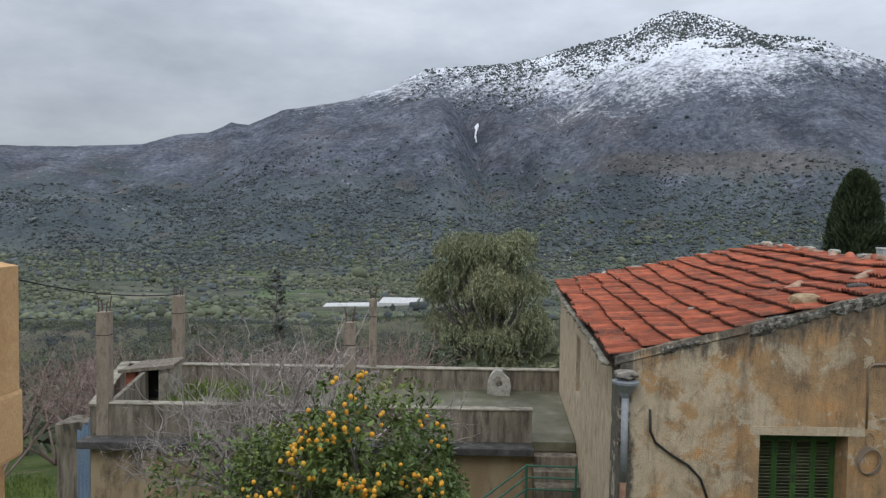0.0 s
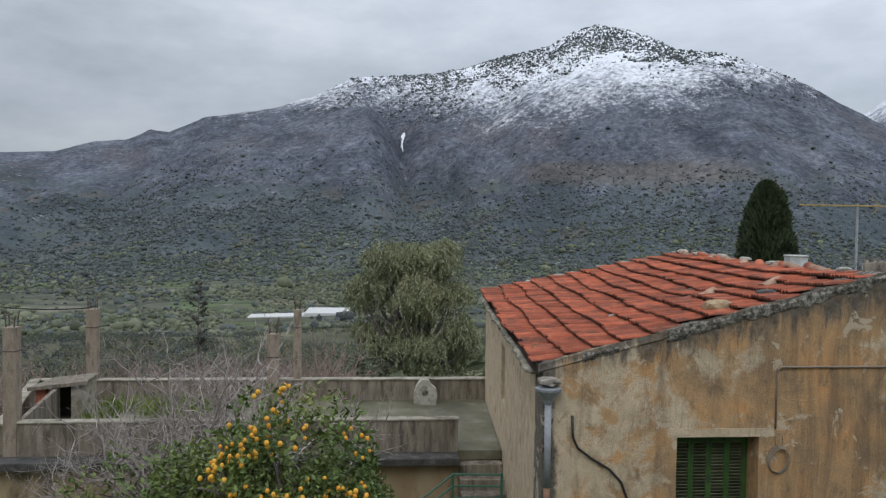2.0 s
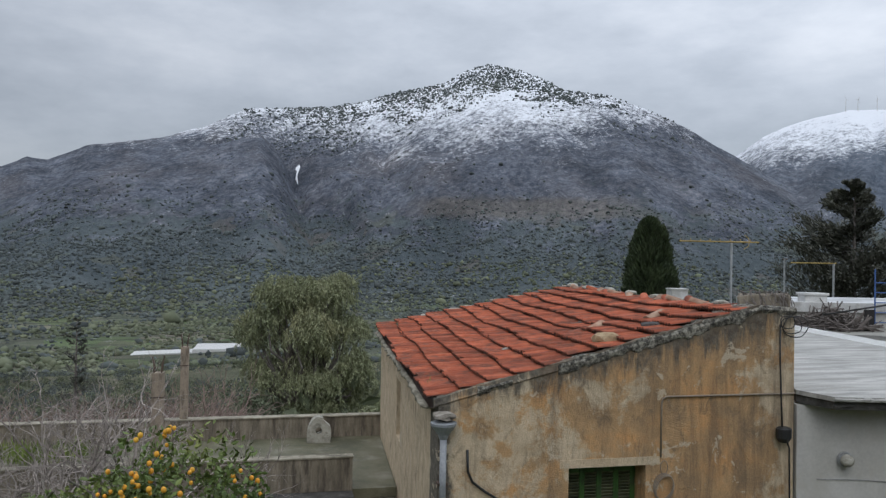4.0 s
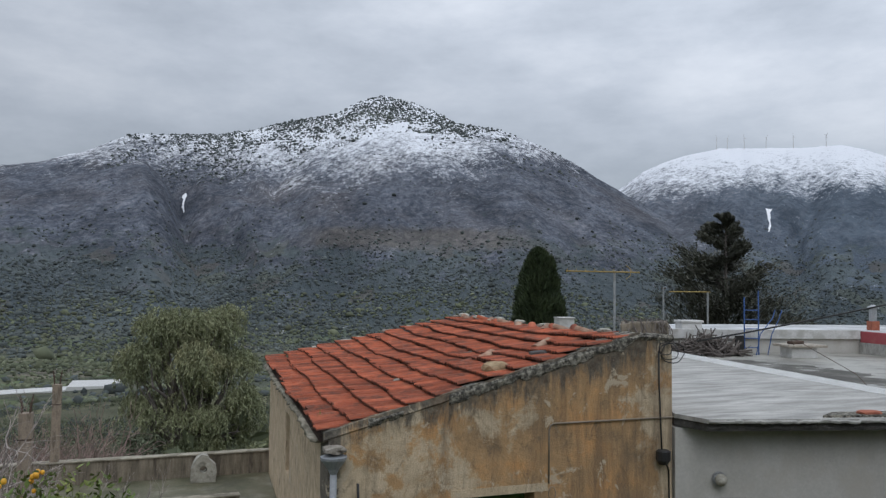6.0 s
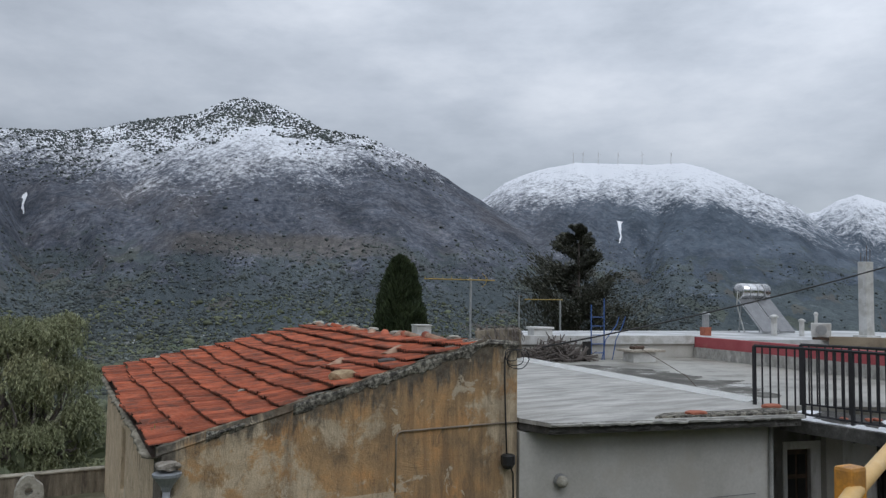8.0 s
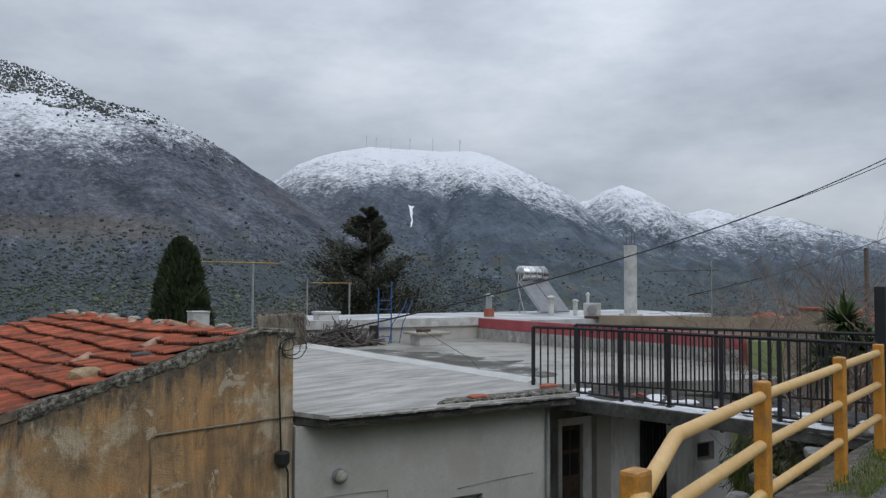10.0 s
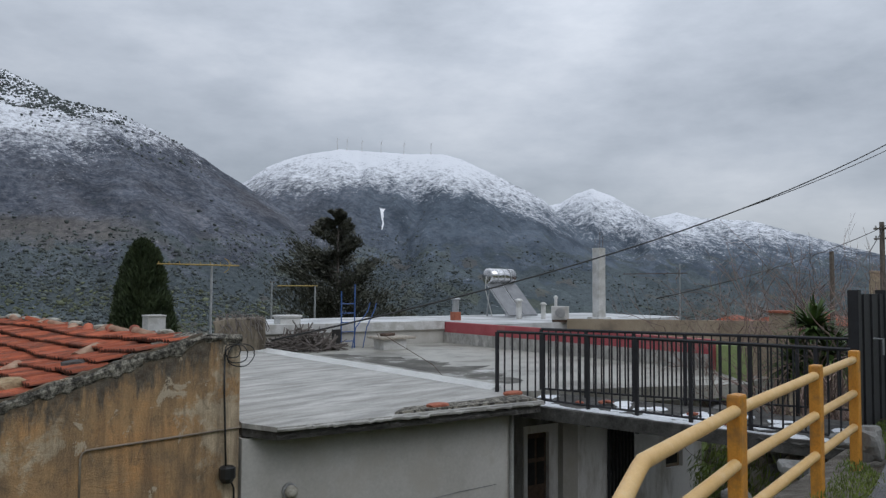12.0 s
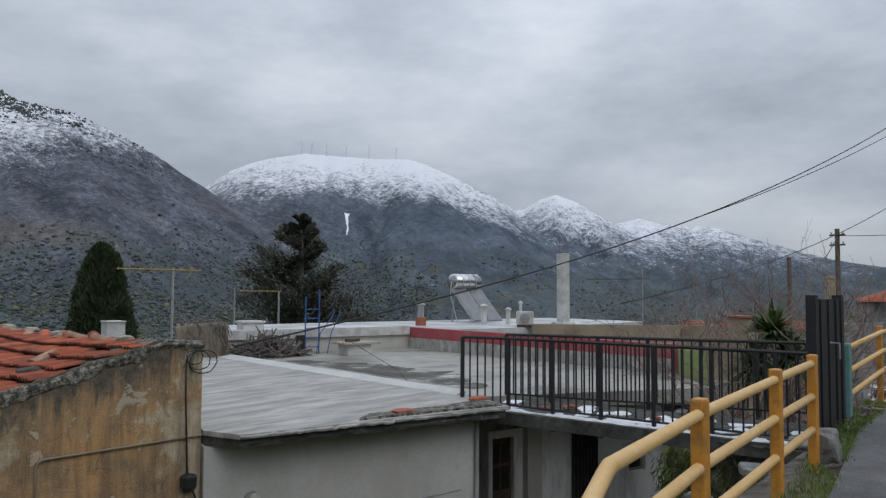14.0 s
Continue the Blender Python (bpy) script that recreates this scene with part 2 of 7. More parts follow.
M_SLAB_WET = mottled("stained_roof_screed", [(0.38, (0.154, 0.145, 0.120)), (0.47, (0.330, 0.320, 0.281)), (0.60, (0.474, 0.465, 0.414))], 0.42, 20, 0.5, relief=0.2, stretch=(0.8, 1.0, 1), dirt=(0.134, 0.125, 0.106), dirt_scale=0.42)
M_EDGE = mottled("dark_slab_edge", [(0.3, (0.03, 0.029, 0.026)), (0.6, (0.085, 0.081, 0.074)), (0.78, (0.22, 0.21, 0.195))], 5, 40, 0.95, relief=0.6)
M_SNOW = mottled("thin_snow", [(0.3, (0.78, 0.80, 0.83)), (0.7, (0.88, 0.89, 0.91))], 3, 30, 0.6, relief=0.4, depth=0.02)
M_ROOF_WHITE = mottled("white_roof_coat", [(0.38, (0.36, 0.365, 0.36)), (0.62, (0.62, 0.63, 0.635))], 0.7, 30, 0.6, relief=0.2)
M_WHITE_COAT = mottled("white_brush_coat", [(0.35, (0.82, 0.82, 0.80)), (0.6, (0.90, 0.90, 0.88))], 3, 40, 0.7, relief=0.3)
M_GREEN = mottled("green_shutter_paint", [(0.3, (0.022, 0.072, 0.012)), (0.7, (0.050, 0.120, 0.022))], 5, 50, 0.6, relief=0.3, dirt=(0.03, 0.05, 0.02), dirt_scale=6)
M_SLAT = mottled("aged_louvre", [(0.3, (0.06, 0.075, 0.035)), (0.7, (0.15, 0.15, 0.085))], 6, 50, 0.7, relief=0.3, vary="object")
M_LIME = mottled("lime_green_paint", [(0.3, (0.24, 0.30, 0.12)), (0.7, (0.33, 0.40, 0.17))], 2, 40, 0.8, relief=0.2)
M_GREEN_RAIL = mottled("green_rail_paint", [(0.3, (0.02, 0.085, 0.05)), (0.7, (0.04, 0.14, 0.085))], 6, 50, 0.5, relief=0.2)
# near-black; set behind openings it paints in the dark of unlit rooms
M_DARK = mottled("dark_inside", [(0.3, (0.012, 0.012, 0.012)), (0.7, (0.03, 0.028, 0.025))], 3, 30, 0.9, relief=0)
M_PIPE = mottled("grey_plastic_pipe", [(0.3, (0.22, 0.235, 0.25)), (0.7, (0.33, 0.345, 0.36))], 3, 30, 0.5, relief=0.1)
M_RUST_PIPE = mottled("rusty_pipe", [(0.3, (0.16, 0.075, 0.04)), (0.7, (0.30, 0.18, 0.11))], 6, 50, 0.8, relief=0.3)
M_CABLE = mottled("black_cable", [(0.3, (0.012, 0.012, 0.012)), (0.7, (0.03, 0.03, 0.03))], 6, 50, 0.5, relief=0)
M_CONDUIT = mottled("painted_conduit", [(0.3, (0.20, 0.155, 0.11)), (0.7, (0.30, 0.25, 0.19))], 6, 50, 0.7, relief=0)
M_BLACK_RAIL = mottled("black_iron_paint", [(0.3, (0.010, 0.010, 0.012)), (0.7, (0.022, 0.022, 0.026))], 8, 60, 0.6, relief=0.15)
M_YELLOW = mottled("yellow_rail_paint", [(0.3, (0.62, 0.38, 0.12)), (0.55, (0.68, 0.44, 0.17)), (0.75, (0.71, 0.51, 0.25))], 7, 90, 0.45, relief=0.15, speck=0.15)
M_YELLOW_POST = mottled("orange_post_paint", [(0.3, (0.52, 0.215, 0.022)), (0.7, (0.62, 0.29, 0.04))], 4, 60, 0.5, relief=0.2, dirt=(0.33, 0.16, 0.04), dirt_scale=5)
M_TEAL = mottled("teal_post_paint", [(0.3, (0.085, 0.20, 0.20)), (0.7, (0.14, 0.27, 0.26))], 5, 50, 0.6, relief=0.2)
M_BLUE = mottled("blue_tube_paint", [(0.3, (0.035, 0.085, 0.25)), (0.7, (0.06, 0.13, 0.33))], 5, 50, 0.5, relief=0.2)
M_BLUE_SHEET = mottled("pale_blue_sheet", [(0.3, (0.26, 0.36, 0.50)), (0.7, (0.38, 0.48, 0.60))], 3, 40, 0.5, relief=0.2)
M_BLUE_SHUTTER = mottled("grey_blue_shutter", [(0.3, (0.19, 0.23, 0.28)), (0.7, (0.28, 0.32, 0.37))], 5, 40, 0.6, relief=0.2)
M_ASPHALT = mottled("asphalt", [(0.3, (0.085, 0.084, 0.086)), (0.7, (0.165, 0.162, 0.162))], 2, 55, 0.9, relief=1.0, depth=0.02, speck=0.9)
M_STEEL = mottled("polished_steel_tank", [(0.3, (0.55, 0.55, 0.56)), (0.7, (0.72, 0.72, 0.72))], 4, 40, 0.22, 1.0, relief=0.05)
M_PANEL = mottled("solar_panel_glass", [(0.3, (0.16, 0.165, 0.175)), (0.7, (0.22, 0.225, 0.235))], 4, 40, 0.15, relief=0)
M_ALU = mottled("dull_aluminium", [(0.3, (0.32, 0.33, 0.34)), (0.7, (0.48, 0.49, 0.50))], 5, 40, 0.5, 0.6, relief=0.1)
M_ANT = mottled("aged_antenna_metal", [(0.3, (0.30, 0.20, 0.05)), (0.7, (0.45, 0.34, 0.13))], 5, 40, 0.6, 0.3, relief=0.1)
M_WHITE_PAINT = mottled("white_paint", [(0.3, (0.50, 0.495, 0.475)), (0.7, (0.66, 0.655, 0.64))], 4, 50, 0.7, relief=0.3, dirt=(0.42, 0.41, 0.38), dirt_scale=2.5)
M_BRICK = mottled("red_brick", [(0.3, (0.28, 0.085, 0.05)), (0.7, (0.42, 0.15, 0.09))], 8, 60, 0.9, relief=0.4)
M_RUST = mottled("rusty_iron", [(0.3, (0.05, 0.035, 0.028)), (0.7, (0.13, 0.085, 0.06))], 8, 60, 0.85, relief=0.3)
M_WOODPOLE = mottled("grey_timber_pole", [(0.3, (0.10, 0.08, 0.065)), (0.7, (0.19, 0.16, 0.135))], 6, 50, 0.9, relief=0.4)
M_CREAM = mottled("cream_wall", [(0.3, (0.34, 0.275, 0.19)), (0.7, (0.45, 0.375, 0.27))], 1.2, 40, 0.9, relief=0.3, dirt=(0.22, 0.185, 0.14), dirt_scale=0.9)
M_BARK = mottled("grey_bark", [(0.3, (0.10, 0.085, 0.075)), (0.7, (0.20, 0.175, 0.16))], 9, 60, 0.95, relief=0.4)
M_TWIG = mottled("dry_twigs", [(0.3, (0.21, 0.180, 0.160)), (0.7, (0.37, 0.325, 0.295))], 1.5, 30, 0.95, relief=0, vary="island")
M_TWIG_FAR = mottled("winter_scrub_twigs", [(0.3, (0.172, 0.120, 0.103)), (0.7, (0.275, 0.203, 0.172))], 0.4, 30, 0.95, relief=0, vary="island")


def leafy(name, stops, scale=1.0, rough=0.55):
    m = mottled(name, stops, scale, 30, rough, relief=0, vary="island")
    bsdf = m.node_tree.nodes["Principled BSDF"]
    bsdf.inputs["Specular IOR Level"].default_value = 0.3
    return m


M_LEMON_LEAF = leafy("citrus_leaves", [(0.3, (0.066, 0.105, 0.028)), (0.55, (0.125, 0.165, 0.044)), (0.75, (0.23, 0.245, 0.065))], 1.2, 0.45)
M_FRUIT = leafy("orange_fruit", [(0.3, (0.66, 0.27, 0.020)), (0.7, (0.72, 0.42, 0.05))], 3, 0.45)
M_PEPPER = leafy("weeping_leaves", [(0.3, (0.18, 0.20, 0.11)), (0.55, (0.25, 0.26, 0.145)), (0.75, (0.33, 0.305, 0.17))], 0.5)
M_CYPRESS = leafy("cypress_leaves", [(0.3, (0.030, 0.044, 0.022)), (0.7, (0.068, 0.088, 0.042))], 1.0)
M_PINE = leafy("dark_pine_needles", [(0.3, (0.052, 0.056, 0.046)), (0.7, (0.105, 0.105, 0.080))], 1.0)
M_YUCCA = leafy("yucca_leaves", [(0.3, (0.03, 0.06, 0.015)), (0.7, (0.10, 0.15, 0.04))], 1.0)
M_SCRUB = leafy("evergreen_scrub", [(0.3, (0.074, 0.086, 0.086)), (0.55, (0.094, 0.108, 0.102)), (0.75, (0.120, 0.132, 0.114))], 0.004, 0.9)
M_OLIVE = leafy("olive_leaves", [(0.3, (0.088, 0.104, 0.064)), (0.7, (0.155, 0.165, 0.105))], 0.01, 0.9)
M_GRASS = leafy("short_grass", [(0.3, (0.09, 0.14, 0.03)), (0.7, (0.20, 0.24, 0.06))], 1.5, 0.8)


def ground_material():
    """Scrub, fields and bare earth low down, rock and heath on the slopes, snow above an uneven line."""
    m, nt, links, bsdf = material("hill_ground")
    pos = place_of(nt)
    sep = nt.new("ShaderNodeSeparateXYZ")
    links.new(pos, sep.inputs[0])
    n_big = tex(nt, links, pos, 0.0035, 7, 0.6)
    n_mid = tex(nt, links, pos, 0.018, 8, 0.68)
    n_fine = tex(nt, links, pos, 0.075, 8, 0.75)
    vor = nt.new("ShaderNodeTexVoronoi")
    vor.inputs["Scale"].default_value = 0.011
    links.new(pos, vor.inputs["Vector"])
    sepv = nt.new("ShaderNodeSeparateXYZ")
    links.new(vor.outputs["Color"], sepv.inputs[0])
    low = ramp(nt, links, n_mid, [(0.33, (0.090, 0.098, 0.066)), (0.5, (0.135, 0.138, 0.092)), (0.68, (0.195, 0.172, 0.125))])
    field = ramp(nt, links, sepv.outputs[1], [(0.2, (0.130, 0.165, 0.075)), (0.6, (0.175, 0.205, 0.085)), (0.9, (0.26, 0.225, 0.16))])
    low = mix(nt, links, ramp(nt, links, sepv.outputs[0], [(0.74, 0.0), (0.78, 0.75)]), low, field)
    n_grit = tex(nt, links, pos, 0.055, 4, 0.85)
    # heath kept blue-grey, with some aerial haze painted into it
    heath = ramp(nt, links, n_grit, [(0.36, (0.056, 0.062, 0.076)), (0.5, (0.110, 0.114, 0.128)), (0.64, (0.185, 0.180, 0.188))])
    heath = mix(nt, links, 1.0, heath, ramp(nt, links, tex(nt, links, pos, 0.0085, 6, 0.7, (1, 1, 0.5)), [(0.36, 0.66), (0.64, 1.3)]), "MULTIPLY")
    bear = math_node(nt, links, "DIVIDE", sep.outputs[0], math_node(nt, links, "MAXIMUM", sep.outputs[1], 1.0))
    west = ramp(nt, links, math_node(nt, links, "MULTIPLY", bear, 0.5), [(0.33, 1.0), (0.52, 0.0)])
    heath = mix(nt, links, math_node(nt, links, "MULTIPLY", ramp(nt, links, n_big, [(0.50, 0.0), (0.66, 0.35)]), west), heath, (0.125, 0.100, 0.085))
    # eastern slopes mixed bluer, distance haze put into their colour
    east_haze = math_node(nt, links, "MULTIPLY", math_node(nt, links, "SUBTRACT", 1.0, west), 0.55)
    heath = mix(nt, links, east_haze, heath, ramp(nt, links, n_mid, [(0.38, (0.074, 0.096, 0.116)), (0.62, (0.125, 0.154, 0.180))]))
    hz = nt.new("ShaderNodeMapRange")
    hz.inputs["From Min"].default_value, hz.inputs["From Max"].default_value = -85.0, -20.0
    links.new(math_node(nt, links, "ADD", sep.outputs[2], math_node(nt, links, "MULTIPLY", n_mid, 40.0)), hz.inputs[0])
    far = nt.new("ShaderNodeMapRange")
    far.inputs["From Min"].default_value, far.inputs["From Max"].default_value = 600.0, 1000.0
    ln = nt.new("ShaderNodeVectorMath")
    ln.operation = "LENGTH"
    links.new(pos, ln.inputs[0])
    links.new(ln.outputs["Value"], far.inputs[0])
    turf = ramp(nt, links, tex(nt, links, pos, 0.6, 8, 0.7), [(0.35, (0.075, 0.105, 0.036)), (0.55, (0.12, 0.155, 0.05)), (0.7, (0.19, 0.165, 0.11))])
    nigh = nt.new("ShaderNodeMapRange")
    nigh.inputs["From Min"].default_value, nigh.inputs["From Max"].default_value = 40.0, 90.0
    links.new(ln.outputs["Value"], nigh.inputs[0])
    low = mix(nt, links, nigh.outputs[0], turf, low)
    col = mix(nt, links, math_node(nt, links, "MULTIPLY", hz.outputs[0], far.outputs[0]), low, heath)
    wood = nt.new("ShaderNodeMapRange")
    wood.inputs["From Min"].default_value, wood.inputs["From Max"].default_value = -60.0, 230.0
    wood.inputs["To Min"].default_value, wood.inputs["To Max"].default_value = 0.22, -0.16
    links.new(sep.outputs[2], wood.inputs[0])
    wm = math_node(nt, links, "ADD", tex(nt, links, pos, 0.011, 9, 0.72), wood.outputs[0])
    wood_col = ramp(nt, links, n_fine, [(0.35, (0.058, 0.070, 0.070)), (0.62, (0.115, 0.128, 0.122))])
    above = nt.new("ShaderNodeMapRange")
    above.inputs["From Min"].default_value, above.inputs["From Max"].default_value = -112.0, -70.0
    links.new(sep.outputs[2], above.inputs[0])
    col = mix(nt, links, math_node(nt, links, "MULTIPLY", ramp(nt, links, wm, [(0.48, 0.0), (0.58, 0.85)]), math_node(nt, links, "MULTIPLY", above.outputs[0], far.outputs[0])), col, wood_col)
    # a dry brown shelf of old meadows across the mountain
    shelf = math_node(nt, links, "ABSOLUTE", math_node(nt, links, "SUBTRACT", math_node(nt, links, "ADD", sep.outputs[2], math_node(nt, links, "MULTIPLY", n_mid, 60.0)), 160.0))
    shelf = math_node(nt, links, "MULTIPLY", ramp(nt, links, math_node(nt, links, "DIVIDE", shelf, 40.0), [(0.45, 0.75), (0.95, 0.0)]), ramp(nt, links, bear, [(0.17, 0.0), (0.22, 1.0), (0.46, 1.0), (0.53, 0.0)]))
    col = mix(nt, links, shelf, col, ramp(nt, links, n_grit, [(0.36, (0.090, 0.080, 0.070)), (0.64, (0.175, 0.150, 0.125))]))
    # terrace walls follow the contours of the lowest ground
    step = math_node(nt, links, "SINE", math_node(nt, links, "MULTIPLY", math_node(nt, links, "ADD", sep.outputs[2], math_node(nt, links, "MULTIPLY", n_mid, 3.0)), 2.6))
    terr = math_node(nt, links, "MULTIPLY", ramp(nt, links, step, [(0.35, 0.0), (0.75, 0.55)]), math_node(nt, links, "SUBTRACT", 1.0, above.outputs[0]))
    col = mix(nt, links, math_node(nt, links, "MULTIPLY", terr, nigh.outputs[0]), col, (0.055, 0.058, 0.045))
    # clearings and old terraces among the scrub
    vor2 = nt.new("ShaderNodeTexVoronoi")
    vor2.inputs["Scale"].default_value = 0.017
    links.new(mix(nt, links, 0.06, pos, mix(nt, links, 1.0, tex(nt, links, pos, 0.02, 4, 0.6), (1200.0, 1200.0, 1200.0), "MULTIPLY"), "ADD"), vor2.inputs["Vector"])
    sep2 = nt.new("ShaderNodeSeparateXYZ")
    links.new(vor2.outputs["Color"], sep2.inputs[0])
    lowmask = nt.new("ShaderNodeMapRange")
    lowmask.inputs["From Min"].default_value, lowmask.inputs["From Max"].default_value = 60.0, 170.0
    lowmask.inputs["To Min"].default_value, lowmask.inputs["To Max"].default_value = 0.5, 0.0
    links.new(sep.outputs[2], lowmask.inputs[0])
    clear = ramp(nt, links, sep2.outputs[1], [(0.4, (0.150, 0.122, 0.096)), (0.7, (0.125, 0.128, 0.082))])
    cm = math_node(nt, links, "MULTIPLY", ramp(nt, links, sep2.outputs[0], [(0.88, 0.0), (0.92, 1.0)]), lowmask.outputs[0])
    col = mix(nt, links, cm, col, clear)
    # far ground multiplied by a bluish mottle, haze painted in by distance
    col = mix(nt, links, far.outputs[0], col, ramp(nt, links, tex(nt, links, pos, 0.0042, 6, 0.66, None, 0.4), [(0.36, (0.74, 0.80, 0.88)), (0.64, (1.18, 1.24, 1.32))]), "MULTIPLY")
    # snow: height, broad drifts and fine speckle of scrub showing through; it lies lower towards the east
    near_hill = ramp(nt, links, math_node(nt, links, "DIVIDE", ln.outputs["Value"], 4000.0), [(0.70, 1.0), (0.74, 0.0)])
    lower = ramp(nt, links, math_node(nt, links, "MULTIPLY", bear, 0.25), [(0.0, 0.0), (0.04, 0.30), (0.115, 0.30), (0.165, 0.46), (0.30, 0.54), (0.42, 0.80), (0.52, 1.0)])
    thaw = math_node(nt, links, "MULTIPLY", math_node(nt, links, "MULTIPLY", near_hill, ramp(nt, links, bear, [(0.40, 0.0), (0.55, 1.0)])), -130.0)
    high = math_node(nt, links, "ADD", math_node(nt, links, "ADD", sep.outputs[2], thaw), math_node(nt, links, "MULTIPLY", lower, 260.0))
    sz = nt.new("ShaderNodeMapRange")
    sz.inputs["From Min"].default_value, sz.inputs["From Max"].default_value = 315.0, 700.0
    sz.inputs["To Min"].default_value, sz.inputs["To Max"].default_value = -0.12, 1.05
    links.new(high, sz.inputs[0])
    n_speck = tex(nt, links, pos, 0.06, 4, 0.9)
    s = math_node(nt, links, "ADD", sz.outputs[0], math_node(nt, links, "MULTIPLY", math_node(nt, links, "SUBTRACT", n_speck, 0.5), 2.2))
    s = math_node(nt, links, "ADD", s, math_node(nt, links, "MULTIPLY", math_node(nt, links, "SUBTRACT", n_mid, 0.5), 1.1))
    s = math_node(nt, links, "ADD", s, math_node(nt, links, "MULTIPLY", math_node(nt, links, "SUBTRACT", n_big, 0.5), 0.8))
    col = mix(nt, links, ramp(nt, links, s, [(0.22, 0.0), (0.78, 1.0)]), col, (0.80, 0.82, 0.86))
    links.new(col, bsdf.inputs["Base Color"])
    bsdf.inputs["Roughness"].default_value = 1.0
    bsdf.inputs["Specular IOR Level"].default_value = 0.1
    bump(nt, links, bsdf, n_fine, 0.8, 6.0)
    return m


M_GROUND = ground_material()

# ---- geometry helpers ----
ORIGIN = {}


def thing(name, at, label, category, group="", kind=""):
    """An empty at the base of a thing; its parts are made in world places."""
    ob = new(name)
    ob.location = at
    ORIGIN[ob] = Vector(at)
    return tagged(ob, label, category, group, kind)


def finish(name, me, mat, parent=None, label="", smooth=False):
    me.materials.append(mat)
    if smooth:
        me.polygons.foreach_set("use_smooth", [True] * len(me.polygons))
    ob = new(name, me)
    if parent:
        me.transform(Matrix.Translation(-ORIGIN[parent]))
        ob.parent = parent
        ORIGIN[ob] = ORIGIN[parent]
    else:
        ORIGIN[ob] = Vector((0, 0, 0))
    if label:
        tagged(ob, label)
    return ob


def part(name, bm, mat, parent=None, label="", smooth=False):
    me = bpy.data.meshes.new(name)
    bmesh.ops.recalc_face_normals(bm, faces=bm.faces)
    bm.to_mesh(me)
    bm.free()
    return finish(name, me, mat, parent, label, smooth)


def raw(name, verts, faces, mat, parent=None, label="", smooth=False):
    me = bpy.data.meshes.new(name)
    me.from_pydata(np.asarray(verts).tolist(), [], np.asarray(faces).tolist() if not isinstance(faces, list) else faces)
    return finish(name, me, mat, parent, label, smooth)


def box(x0, x1, y0, y1, z0, z1, bevel=0.0, bm=None):
    bm = bm or bmesh.new()
    m = Matrix.LocRotScale(((x0 + x1) / 2, (y0 + y1) / 2, (z0 + z1) / 2), None, (abs(x1 - x0), abs(y1 - y0), abs(z1 - z0)))
    vs = bmesh.ops.create_cube(bm, size=1, matrix=m)["verts"]
    if bevel:
        es = list({ed for v in vs for ed in v.link_edges})
        bmesh.ops.bevel(bm, geom=es, offset=bevel, segments=2, affect="EDGES", profile=0.6)
    return bm


def obox(cx, cy, ang, lx, ly, z0, z1, bevel=0.0, bm=None):
    """A box about cx, cy, turned by ang degrees."""
    own = box(-lx / 2, lx / 2, -ly / 2, ly / 2, z0, z1, bevel)
    own.transform(pose(cx, cy, 0, 0, 0, ang))
    if bm:
        me = bpy.data.meshes.new("tmp")
        own.to_mesh(me)
        bm.from_mesh(me)
        bpy.data.meshes.remove(me)
        own.free()
        return bm
    return own


def prism(poly, z0, z1, bm=None):
    """A slab over a plan polygon; z0, z1 may be lists, one height a corner."""
    bm = bm or bmesh.new()
    n = len(poly)
    a = z0 if isinstance(z0, (list, tuple)) else [z0] * n
    b = z1 if isinstance(z1, (list, tuple)) else [z1] * n
    lo = [bm.verts.new((x, y, z)) for (x, y), z in zip(poly, a)]
    hi = [bm.verts.new((x, y, z)) for (x, y), z in zip(poly, b)]
    bm.faces.new(lo[::-1])
    bm.faces.new(hi)
    for i in range(n):
        j = (i + 1) % n
        bm.faces.new((lo[i], lo[j], hi[j], hi[i]))
    return bm


def wall(p, q, thick, z0, z1, bm=None):
    """An upright wall from p to q in plan, thick to its left; z1 may be a pair."""
    d = (Vector(q) - Vector(p)).normalized()
    n = Vector((-d.y, d.x)) * thick
    za, zb = z1 if isinstance(z1, (tuple, list)) else (z1, z1)
    return prism([p, q, tuple(Vector(q) + n), tuple(Vector(p) + n)], z0, [za, zb, zb, za], bm)


def tube(pts, r, sides=8, bm=None, caps=True):
    """A round bar along points; r one radius or one for each point."""
    bm = bm or bmesh.new()
    pts = [Vector(p) for p in pts]
    rs = r if isinstance(r, (list, tuple)) else [r] * len(pts)
    rings, side = [], None
    for i, p in enumerate(pts):
        t = (pts[min(i + 1, len(pts) - 1)] - pts[max(i - 1, 0)]).normalized()
        if side is None:
            side = t.orthogonal().normalized()
        side = (side - t * side.dot(t)).normalized()
        up = t.cross(side)
        rings.append([bm.verts.new(p + (side * math.cos(k * math.tau / sides) + up * math.sin(k * math.tau / sides)) * rs[i]) for k in range(sides)])
    for a, b in zip(rings, rings[1:]):
        for k in range(sides):
            bm.faces.new((a[k], a[(k + 1) % sides], b[(k + 1) % sides], b[k]))
    if caps:
        bm.faces.new(rings[0][::-1])
        bm.faces.new(rings[-1])
    return bm


def lump(size, seed, sub=2, rough=0.25):
    """An uneven stone."""
    bm = bmesh.new()
    bmesh.ops.create_icosphere(bm, subdivisions=sub, radius=0.5)
    for v in bm.verts:
        n = noise.noise(v.co * 2.3 + Vector((seed * 7.1, seed * 3.3, seed)))
        v.co *= 1 + rough * n * 1.6
        v.co = Vector(max(-0.42, min(0.42, c)) for c in v.co)
        v.co = Vector((v.co.x * size[0], v.co.y * size[1], v.co.z * size[2])) * 1.15
    return bm


